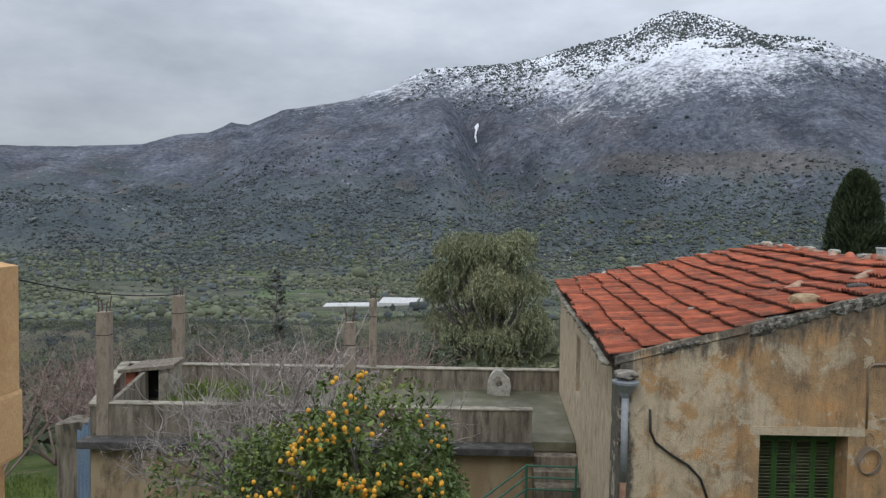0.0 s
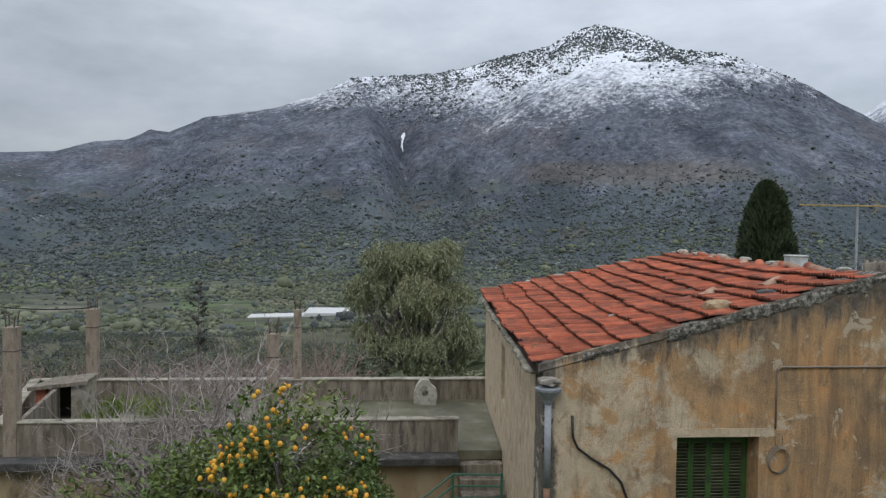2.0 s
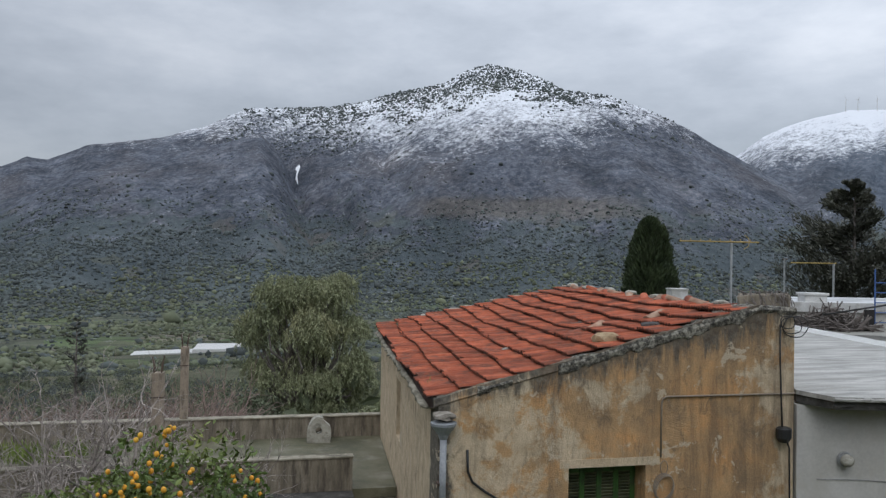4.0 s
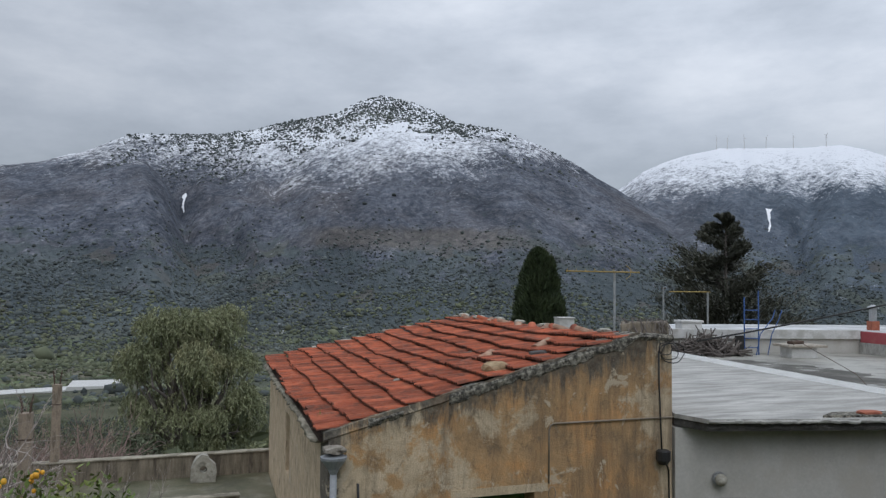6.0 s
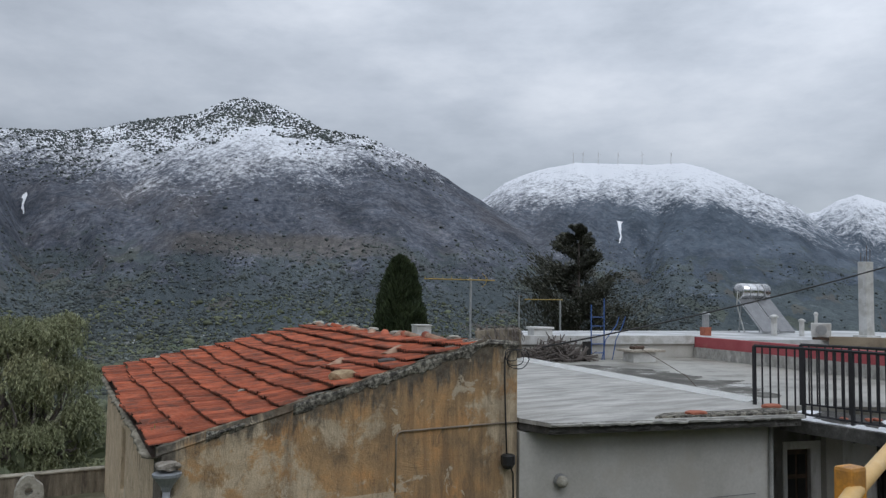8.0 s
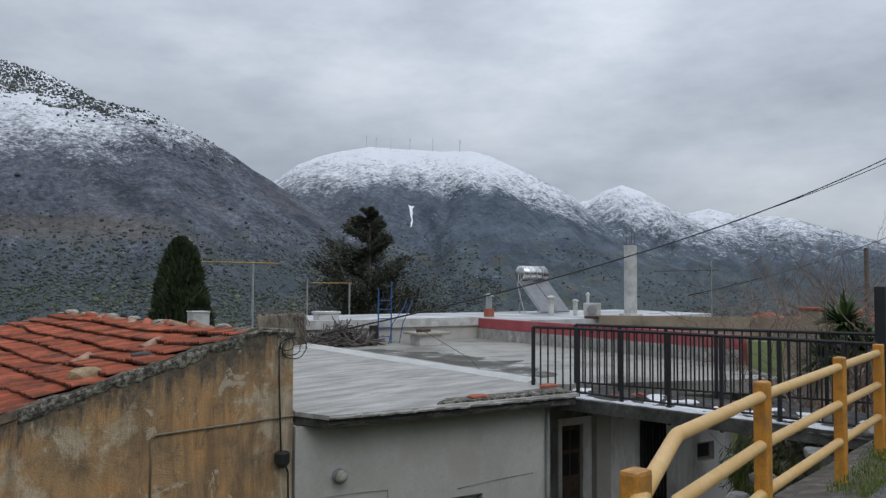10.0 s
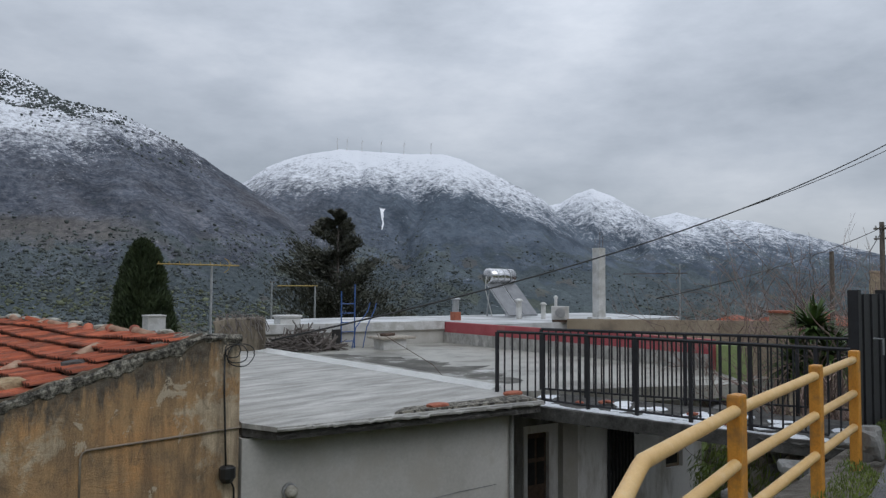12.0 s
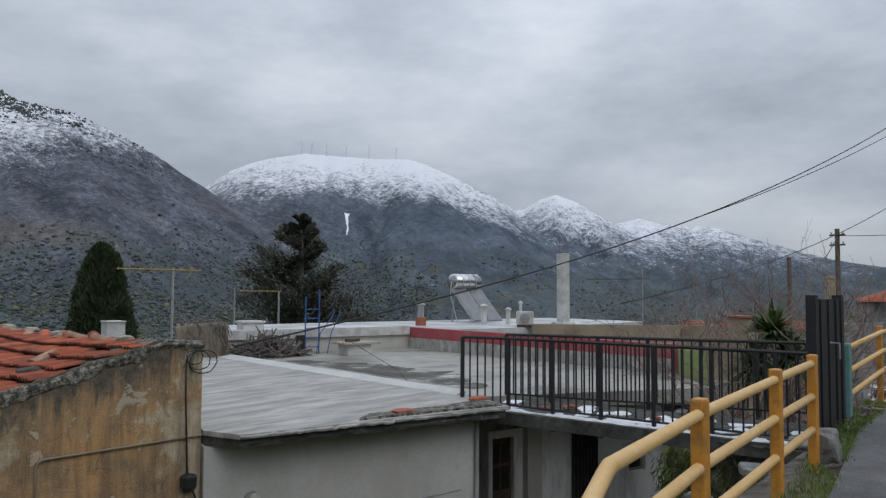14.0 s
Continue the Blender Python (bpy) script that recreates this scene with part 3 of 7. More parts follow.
def sticks(segs, sides=4):
    """Many tapered bars at once: rows of p0, p1, r0, r1. Returns verts and faces."""
    s = np.array([[*a, *b, r0, r1] for a, b, r0, r1 in segs], float)
    p0, p1, r0, r1 = s[:, :3], s[:, 3:6], s[:, 6], s[:, 7]
    d = p1 - p0
    d /= np.linalg.norm(d, axis=1)[:, None] + 1e-9
    ref = np.where(np.abs(d[:, 2:3]) < 0.9, [[0, 0, 1.0]], [[1.0, 0, 0]])
    u = np.cross(d, ref)
    u /= np.linalg.norm(u, axis=1)[:, None]
    w = np.cross(d, u)
    V = np.zeros((len(s), 2 * sides, 3))
    for k in range(sides):
        c, q = math.cos(k * math.tau / sides), math.sin(k * math.tau / sides)
        off = u * c + w * q
        V[:, k] = p0 + off * r0[:, None]
        V[:, sides + k] = p1 + off * r1[:, None]
    F = np.array([[k, (k + 1) % sides, sides + (k + 1) % sides, sides + k] for k in range(sides)])
    F = (F[None] + (np.arange(len(s)) * 2 * sides)[:, None, None]).reshape(-1, 4)
    return V.reshape(-1, 3), F


def leaves(points, length, width, rng, down=0.0, dirs=None):
    """Many small pointed leaves, each two triangles bent along the middle."""
    P = np.asarray(points, float)
    n = len(P)
    d = rng.normal(size=(n, 3)) if dirs is None else np.asarray(dirs) + rng.normal(size=(n, 3)) * 0.35
    d[:, 2] -= down
    d /= np.linalg.norm(d, axis=1)[:, None]
    s = np.cross(d, rng.normal(size=(n, 3)))
    s /= np.linalg.norm(s, axis=1)[:, None] + 1e-9
    k = rng.uniform(0.7, 1.3, (n, 1))
    nrm = np.cross(d, s)
    V = np.stack([P, P + d * length * k * 0.5 + s * width * k * 0.5 - nrm * width * 0.15, P + d * length * k, P + d * length * k * 0.5 - s * width * k * 0.5 - nrm * width * 0.15], 1).reshape(-1, 3)
    F = np.arange(n * 4).reshape(-1, 4)
    return V, F


def grow(p, d, length, r, depth, rng, segs, tips, spread=0.6, up=0.1, kids=(2, 4), shrink=0.72):
    """Branches, and the places of their tips."""
    p, d = np.array(p, float), np.array(d, float)
    for i in range(3):
        nd = d + rng.normal(size=3) * 0.16 + np.array([0, 0, up])
        d = nd / np.linalg.norm(nd)
        q = p + d * length / 3
        segs.append((p, q, r * (1 - i * 0.12), r * (1 - (i + 1) * 0.12)))
        if depth > 0 and i > 0:
            for _ in range(rng.integers(kids[0] - 1, kids[1])):
                side = d + rng.normal(size=3) * spread
                grow(q, side / np.linalg.norm(side), length * shrink * rng.uniform(0.7, 1.1), r * 0.55, depth - 1, rng, segs, tips, spread, up, kids, shrink)
        p = q
        if depth <= 1:
            tips.append(p)
    tips.append(p)


# ---- the land ----


def hash2(i, j, seed):
    h = np.sin(i * 127.1 + j * 311.7 + seed * 74.7) * 43758.5453
    return h - np.floor(h)


def vnoise(x, y, seed=0):
    i, j = np.floor(x), np.floor(y)
    a, b = x - i, y - j
    a, b = a * a * (3 - 2 * a), b * b * (3 - 2 * b)
    return (hash2(i, j, seed) * (1 - a) + hash2(i + 1, j, seed) * a) * (1 - b) + (hash2(i, j + 1, seed) * (1 - a) + hash2(i + 1, j + 1, seed) * a) * b


def fbm(x, y, octaves=5, seed=0):
    t, amp = 0, 0.5
    for k in range(octaves):
        t = t + amp * (vnoise(x, y, seed + k) - 0.5)
        x, y, amp = x * 2.03 + 11.3, y * 2.03 + 5.7, amp * 0.5
    return t


def smooth(a, b, v):
    t = np.clip((v - a) / (b - a), 0, 1)
    return t * t * (3 - 2 * t)


# each range: crest bearings and slopes of sight in degrees, distance of its crest, width of its flank
RANGES = [
    ([-70, -50, -30, -26.8, -21.6, -19, -17.1, -15.6, -14.4, -12.1, -7.3, -4.4, -1.5, 0.9, 4.4, 6.9, 9.2, 12.6, 14, 15.9, 18.2, 19.9, 21.3, 24.6, 29.9, 38, 46],
     [1.5, 3.0, 3.85, 3.95, 4.35, 5.15, 5.35, 6.1, 6.0, 7.1, 8.0, 9.0, 10.4, 10.5, 10.75, 11.3, 11.95, 12.65, 13.5, 14.05, 13.6, 12.95, 12.2, 11.0, 8.6, 3.5, -2], 3100, 1700, 1.4),
    ([-34, -24, -19.8, -16, -12.9, -9, -5, -0.7, 0.6, 1.9, 3.2, 5], [-2, -1, 0.8, 3.2, 5.2, 6.1, 7.3, 8.6, 7.3, 4.8, 2.8, 0], 2600, 1250, 1.25),
    ([0.6, 2.2, 3.5, 6.4, 8.5, 11, 14.9, 18.2, 21.3, 24.6, 27.3, 29.9, 33.4, 37.3, 41, 46], [0.5, 3.4, 4.6, 6.2, 8.5, 10.2, 11.9, 12.3, 12.2, 11.75, 10.75, 9.4, 7.2, 4.7, 2.3, -2], 2750, 1400, 1.3),
    ([24, 30, 33.5, 35.0, 36.6, 38.3, 40.2, 42.8, 45.5, 47.7, 49.1, 51, 53.3, 55.1, 56.5, 59, 62, 66], [2, 5.8, 7.5, 8.6, 9.25, 9.7, 10.05, 9.9, 9.78, 9.8, 9.45, 8.6, 7.45, 6.5, 5.2, 3.6, 2.2, 0], 3300, 1500, 1.25),
    ([48, 53.5, 56.4, 57.5, 58.7, 60.1, 61.7, 63.4, 67, 71], [3, 5.6, 6.15, 6.8, 7.2, 6.65, 5.65, 4.7, 2.4, 0], 3750, 1500, 1.2),
    ([56, 62, 63.4, 64.6, 66.3, 69.6, 71.3, 73, 75.4, 77.3, 80, 85, 95, 110], [2, 4.8, 5.1, 5.35, 4.9, 4.65, 4.1, 3.55, 2.8, 2.25, 1.8, 1.4, 1.2, 1], 4150, 1700, 1.2),
]


def land(x, y):
    r = np.hypot(x, y) + 1e-6
    az = np.degrees(np.arctan2(x, y))
    base = np.interp(r, [0, 13, 25, 60, 200, 400, 700, 1000, 1400, 5000], [-5.4, -5.5, -8.2, -15, -40, -66, -95, -112, -112, -100])
    east = np.interp(r, [0, 15, 25, 40, 57, 110, 300, 700, 1500, 5000], [-5.4, -5.2, -4.8, -5.8, -8.0, -12, -20, -40, -80, -80])
    w = smooth(48, 70, az)
    z = base * (1 - w) + east * w
    back = smooth(100, 130, np.abs(az)) * smooth(8, 60, r)
    z = z * (1 - back) + back * (r * 0.25 - 2)
    z = z + fbm(x / 160, y / 160, 4, 3) * 16 * smooth(60, 400, r)
    # wooded knoll beyond the village
    z = z + 42 * np.exp(-((x - 420) ** 2 / 140 ** 2 + (y - 25) ** 2 / 60 ** 2))
    for k, (ba, el, rc, wd, pw) in enumerate(RANGES):
        wob = fbm(az / 5.0, az * 0 + 3.3, 4, 20 + k) * 260
        crest = np.tan(np.radians(np.interp(az, ba, el))) * rc
        crest = np.where((az < ba[0]) | (az > ba[-1]), -300, crest)
        u = (r - (rc - wd)) / wd
        gul = np.abs(fbm(az / (6.5 if k < 3 else 3.6) + fbm(x / 600, y / 600, 3, 9) * 1.6, r / 1300, 4, 40 + k)) * 2
        up = np.clip(u, 0, 1) ** pw
        up = 0.75 * up + 0.25 * smooth(0, 1, u)
        hz = -112 + (crest + 112) * up
        env = np.clip(u, 0, 1) * np.clip(1 - u, 0, 1) * 4
        hz = hz - gul * env * (0.24, 0.13, 0.15, 0.2, 0.36, 0.36)[k] * np.maximum(crest + 112, 0) + fbm(x / 240 + wob / 400, y / 240, 5, 60 + k) * (75 if k in (0, 4, 5) else 42) * env
        hz = np.where(u > 1, hz - (r - rc) * 0.35, hz)
        hz = hz + fbm(x / 28, y / 28, 3, 80 + k) * 7 * smooth(0.2, 0.8, u)
        z = np.where(u > 0, np.maximum(z, hz), z)
    return z


def build_ground():
    az = np.concatenate([np.arange(-44, 98, 0.2), np.arange(98, 316, 3.0)])
    rr = [0.5, 3, 6]
    while rr[-1] < 1300:
        rr.append(rr[-1] * 1.03)
    rr = np.concatenate([rr, np.arange(1320, 4760, 16), [4850]])
    A, R = np.meshgrid(np.radians(az), rr)
    X, Y = R * np.sin(A), R * np.cos(A)
    Z = land(X, Y)
    n, k = len(rr), len(az)
    V = np.stack([X, Y, Z], -1).reshape(-1, 3)
    i, j = np.meshgrid(np.arange(n - 1), np.arange(k), indexing="ij")
    j2 = (j + 1) % k
    F = np.stack([i * k + j, i * k + j2, (i + 1) * k + j2, (i + 1) * k + j], -1).reshape(-1, 4)
    me = bpy.data.meshes.new("ground")
    me.vertices.add(len(V))
    me.vertices.foreach_set("co", V.ravel())
    me.loops.add(F.size)
    me.loops.foreach_set("vertex_index", F.ravel().astype(np.int32))
    me.polygons.add(len(F))
    me.polygons.foreach_set("loop_start", np.arange(0, F.size, 4, dtype=np.int32))
    me.update(calc_edges=True)
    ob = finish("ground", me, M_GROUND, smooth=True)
    tagged(ob, "scrubby valley floor rising to dark mountains dusted with snow", "ground", kind="structure")


build_ground()


def scatter(name, mat, count, r0, r1, size, az0, az1, seed, label, category, clump, density, patch=0.0, rows=False):
    """Low bushes and trees far off, as one mesh; density pairs heights with the share that grows there."""
    rng = np.random.default_rng(seed)
    a = np.radians(rng.uniform(az0, az1, count))
    r = (r0 ** 1.6 + (r1 ** 1.6 - r0 ** 1.6) * rng.uniform(0, 1, count)) ** (1 / 1.6)
    x, y = r * np.sin(a), r * np.cos(a)
    if rows:
        # orchards planted in lines, each plot at its own angle
        cu, cv = np.floor((x + 60 * fbm(x / 200, y / 200, 2, 4)) / 150), np.floor((y + 60 * fbm(x / 200, y / 200, 2, 8)) / 120)
        ang = hash2(cu, cv, 3) * math.pi
        ca, sa = np.cos(ang), np.sin(ang)
        p, q = x * ca + y * sa, -x * sa + y * ca
        q = np.where(hash2(cu, cv, 5) > 0.35, np.round(q / 10) * 10 + rng.normal(0, 0.5, count), q)
        x, y = p * ca - q * sa, p * sa + q * ca
        open_plot = hash2(cu, cv, 7) > 0.80
    else:
        open_plot = np.zeros(count, bool)
    z = land(x, y)
    keep = (fbm(x / clump, y / clump, 3, seed) + 0.12 * rng.normal(size=count) > patch) & ~open_plot
    keep &= rng.random(count) < np.interp(z, *density)
    # the greenhouse stands clear
    keep &= ~((x > -145) & (x < -15) & (y > 790) & (y < 895))
    x, y, z, r = x[keep], y[keep], z[keep], np.hypot(x, y)[keep]
    near = r < 620
    if near.any():
        # the nearer ones are crowns of many leaf sprays
        xn, yn, zn = x[near], y[near], z[near]
        m = 70
        s = size * rng.lognormal(0, 0.3, len(xn)) * 0.85
        d = rng.normal(size=(len(xn), m, 3))
        d /= np.linalg.norm(d, axis=2)[..., None]
        c_ = d * (rng.random((len(xn), m, 1)) ** 0.4) * s[:, None, None] * np.array([1.1, 1.1, 0.8]) * (1 + 0.35 * np.sin(d * 5 + xn[:, None, None]))
        c_ = c_ + np.stack([xn, yn, zn + s * 0.75], -1)[:, None]
        lv, lf = leaves(c_.reshape(-1, 3), 0.85, 0.42, rng, 0.0, d.reshape(-1, 3))
        tagged(raw(name, lv, lf, mat), label, category, kind="stuff")
        x, y, z, r = x[~near], y[~near], z[~near], r[~near]
    t = (1 + 5 ** 0.5) / 2
    ico = np.array([[-1, t, 0], [1, t, 0], [-1, -t, 0], [1, -t, 0], [0, -1, t], [0, 1, t], [0, -1, -t], [0, 1, -t], [t, 0, -1], [t, 0, 1], [-t, 0, -1], [-t, 0, 1]]) / 1.9
    fac = np.array([[0, 11, 5], [0, 5, 1], [0, 1, 7], [0, 7, 10], [0, 10, 11], [1, 5, 9], [5, 11, 4], [11, 10, 2], [10, 7, 6], [7, 1, 8], [3, 9, 4], [3, 4, 2], [3, 2, 6], [3, 6, 8], [3, 8, 9], [4, 9, 5], [2, 4, 11], [6, 2, 10], [8, 6, 7], [9, 8, 1]])
    n = len(x)
    s = size * rng.lognormal(0, 0.4, n) * (0.6 + 0.4 * smooth(150, 650, r))
    V = ico[None] * rng.uniform(0.45, 1.5, (n, 12, 1)) * s[:, None, None] * rng.uniform(0.75, 1.25, (n, 1, 3)) * np.array([1, 1, 0.8])
    V = V + np.stack([x, y, z + s * 0.35], -1)[:, None]
    F = (fac[None] + (np.arange(n) * 12)[:, None, None]).reshape(-1, 3)
    V = V.reshape(-1, 3)
    me = bpy.data.meshes.new(name)
    me.vertices.add(len(V))
    me.vertices.foreach_set("co", V.ravel())
    me.loops.add(F.size)
    me.loops.foreach_set("vertex_index", F.ravel().astype(np.int32))
    me.polygons.add(len(F))
    me.polygons.foreach_set("loop_start", np.arange(0, F.size, 3, dtype=np.int32))
    me.update(calc_edges=True)
    ob = finish(name, me, mat)
    tagged(ob, label, category, kind="stuff")


scatter("valley_olive_trees", M_OLIVE, 46000, 110, 1750, 2.3, -40, 74, 5, "grey-green olive trees in rows over the valley floor", "trees", 90, ([-130, -20, 40, 60], [1, 1, 0.4, 0]), -0.13, True)
scatter("valley_scrub", M_SCRUB, 26000, 120, 1800, 2.4, -40, 78, 6, "dark evergreen bushes between the olive groves", "bushes", 110, ([-130, 40, 60], [1, 1, 0]), 0.03)
scatter("near_slope_shrubs", M_OLIVE, 2600, 34, 200, 1.15, -36, 16, 27, "grey-green shrubs on the slope under the village", "bushes", 30, ([-60, 10], [1, 1]), -0.10)
scatter("slope_bushes", M_SCRUB, 76000, 1400, 2500, 2.25, -40, 50, 7, "dark bushes crowding the foot of the mountain slopes", "bushes", 170, ([-130, -50, 20, 90, 170, 320], [0.5, 1, 0.8, 0.4, 0.1, 0.02]), -0.06)
scatter("east_slope_woods", M_SCRUB, 17000, 1500, 3000, 2.2, 36, 80, 17, "dark woods on the lower slopes of the far mountains", "bushes", 240, ([-130, -50, 60, 200, 300], [0.6, 1, 0.7, 0.15, 0]), -0.02)
scatter("summit_bushes", M_SCRUB, 24000, 2640, 3110, 2.3, -3, 22, 8, "dark bushes poking through snow along the mountain crest", "bushes", 120, ([300, 420, 500, 640], [0, 0.35, 0.6, 1]), 0.02)
scatter("crest_bushes", M_SCRUB, 2600, 2500, 2760, 2.7, 19, 31, 9, "dark bushes poking through snow on the mountain shoulder", "bushes", 90, ([300, 460, 520], [0, 0.3, 1]), 0.04)


def snow_patch(az, e_low, e_high, wide):
    """A lobe of old snow lying in a gully, thinner downhill."""
    rr = np.arange(1300, 4400, 6.0)
    a = math.radians(az)
    el = np.degrees(np.arctan2(land(rr * math.sin(a), rr * math.cos(a)), rr))
    r0, r1 = rr[np.argmax(el > e_low)], rr[np.argmax(el > e_high)]
    V, F = [], []
    for i in range(13):
        t = i / 12
        r = r0 + (r1 - r0) * t
        half = wide * (0.25 + 0.75 * t) * (0.8 + 0.5 * noise.noise(Vector((t * 5, az, 0))))
        for k in range(5):
            b = math.radians(az + 0.05 * math.sin(t * 7 + az) + half * (k / 2 - 1) * (0.7 + 0.6 * noise.noise(Vector((t * 9, k, az)))))
            x, y = r * math.sin(b), r * math.cos(b)
            V.append((x, y, float(land(np.array([x]), np.array([y]))[0]) + 2.2))
    for i in range(12):
        for k in range(4):
            F.append((i * 5 + k, i * 5 + k + 1, i * 5 + k + 6, i * 5 + k + 5))
    tagged(raw("snow_patch", V, F, M_SNOW), "old snow lying in a mountain gully", "snow", "snow patches", "structure")


snow_patch(1.95, 5.0, 6.3, 0.22)
snow_patch(43.35, 4.1, 5.65, 0.26)

# ---- road and retaining bank ----
road = prism([(-14, -9), (60, 2), (60, 15.5), (34, 6.6), (16, 3.3), (12.8, 3.05), (9.0, 2.5), (3.0, 2.1), (1.7, 1.3), (-14, 1.3)], [-12] * 10,
             [-1.66, -7.5, -7.5, -4.2, -1.75, -1.72, -1.69, -1.68, -1.66, -1.66])
bmesh.ops.triangulate(road, faces=[f for f in road.faces if len(f.verts) > 4])
tagged(part("road", road, M_ASPHALT), "worn grey asphalt village road above a bank", "road", kind="structure")

# ---- the ochre house with the tiled roof ----
YF, YB = 9.2, 17.9


def eave_x(y):
    return 2.5 + 0.064 * (y - YF)


def ridge_x(y):
    return 6.85 + 0.098 * (y - YF)


def roof_point(u, v):
    """On the tiled plane: u up the slope, v from the gable into the depth."""
    y = YF + 0.03 + v * (YB - YF - 0.03)
    x = (eave_x(y) - 0.1) * (1 - u) + ridge_x(y) * u
    z = (-1.80 + 0.13 * v) * (1 - u) + (-0.66) * u
    z -= 0.07 * u * min(1.0, v * 4)
    z += 0.035 * noise.noise(Vector((u * 4, v * 6, 0.3))) - 0.05 * math.sin(math.pi * u) * math.sin(math.pi * v)
    return Vector((x, y, z))


house = thing("old_house", (4.9, 13.5, -5.4), "old ochre-rendered stone house with a worn red clay tile roof", "house")
ft = lambda x: -1.778 + (x - 2.5) * (1.13 / 4.35)
T = 0.45


def holed_wall(place, na, nb, holes):
    """A thick wall on a grid of cells, place(i, j, side) giving its corners; cells in holes stay open."""
    bm = bmesh.new()
    vs = {}

    def vert(i, j, d):
        if (i, j, d) not in vs:
            vs[i, j, d] = bm.verts.new(place(i, j, d))
        return vs[i, j, d]
    solid = {(i, j) for i in range(na) for j in range(nb)} - set(holes)
    for i, j in solid:
        for d in (0, 1):
            bm.faces.new([vert(i, j, d), vert(i + 1, j, d), vert(i + 1, j + 1, d), vert(i, j + 1, d)])
        for (p, q), nb_ in ((((i, j), (i + 1, j)), (i, j - 1)), (((i + 1, j), (i + 1, j + 1)), (i + 1, j)), (((i + 1, j + 1), (i, j + 1)), (i, j + 1)), (((i, j + 1), (i, j)), (i - 1, j))):
            if nb_ not in solid:
                bm.faces.new([vert(*p, 0), vert(*q, 0), vert(*q, 1), vert(*p, 1)])
    return bm


GX, GZ = [2.5, 4.18, 5.23, 6.85, 7.38], [-6.5, -3.95, -2.645]
gable_top = lambda x: ft(x) if x < 6.9 else -0.68
part("gable_wall", holed_wall(lambda i, j, d: (GX[i], YF + T * d, GZ[j] if j < 3 else gable_top(GX[i])), 4, 3, [(1, 1)]), M_OCHRE, house)
SY, SZ = [YF + T, 13.55, 14.2, YB], [-6.5, -3.3, -2.25]
part("side_wall", holed_wall(lambda i, j, d: (eave_x(SY[i]) + T * d, SY[i], SZ[j] if j < 3 else -1.9 + 0.13 * (SY[i] - YF) / 8.7), 3, 3, [(1, 1)]), M_OCHRE_SIDE, house, "weathered grey-beige side wall")
bm = wall((7.38, YF + T), (7.38 + 0.098 * (YB - YF), YB), 0.4, -6.5, -0.80)
part("party_wall", bm, M_OCHRE, house)
bm = wall((eave_x(YB) + T, YB - T), (7.6, YB - T), T, -6.5, (-1.85, -0.85))
part("back_wall", bm, M_OCHRE, house)
# near-black sheet, the shade inside the recess as a colour
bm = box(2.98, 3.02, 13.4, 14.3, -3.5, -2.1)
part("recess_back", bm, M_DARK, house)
# boarded roof under the tiles
bm = bmesh.new()
grid = [[bm.verts.new(roof_point(i / 8, j / 10) + Vector((0, 0, -0.05))) for j in range(11)] for i in range(9)]
for i in range(8):
    for j in range(10):
        bm.faces.new((grid[i][j], grid[i + 1][j], grid[i + 1][j + 1], grid[i][j + 1]))
bmesh.ops.solidify(bm, geom=bm.faces[:], thickness=0.06)
part("roof_deck", bm, M_RUST, house)
# rough mortar along the gable, the top end and the eave
rng = np.random.default_rng(4)


def mortar_strip(name, pts, width, height, parent, mat, seed, lift=0.0):
    bm = bmesh.new()
    rows = []
    n = len(pts)
    for i, p in enumerate(pts):
        p = Vector(p)
        t = (Vector(pts[min(i + 1, n - 1)]) - Vector(pts[max(i - 1, 0)])).normalized()
        s = Vector((0, 0, 1)).cross(t).normalized()
        row = []
        for k in range(7):
            a = math.pi * k / 6
            q = p + s * math.cos(a) * width * 0.5 + Vector((0, 0, math.sin(a) * height + lift))
            q += Vector((noise.noise(q * 7 + Vector((seed, 0, 0))), noise.noise(q * 7 + Vector((0, seed, 5))), noise.noise(q * 7 + Vector((3, 1, seed))))) * 0.05
            q += Vector((noise.noise(q * 19), noise.noise(q * 19 + Vector((2, 0, 0))), noise.noise(q * 19 + Vector((0, 4, 0))))) * 0.035
            row.append(bm.verts.new(q))
        rows.append(row)
    for a, b in zip(rows, rows[1:]):
        for k in range(6):
            bm.faces.new((a[k], a[k + 1], b[k + 1], b[k]))
        bm.faces.new((a[6], a[0], b[0], b[6]))
    bm.faces.new(rows[0][::-1])
    bm.faces.new(rows[-1])
    return part(name, bm, mat, parent, smooth=True)


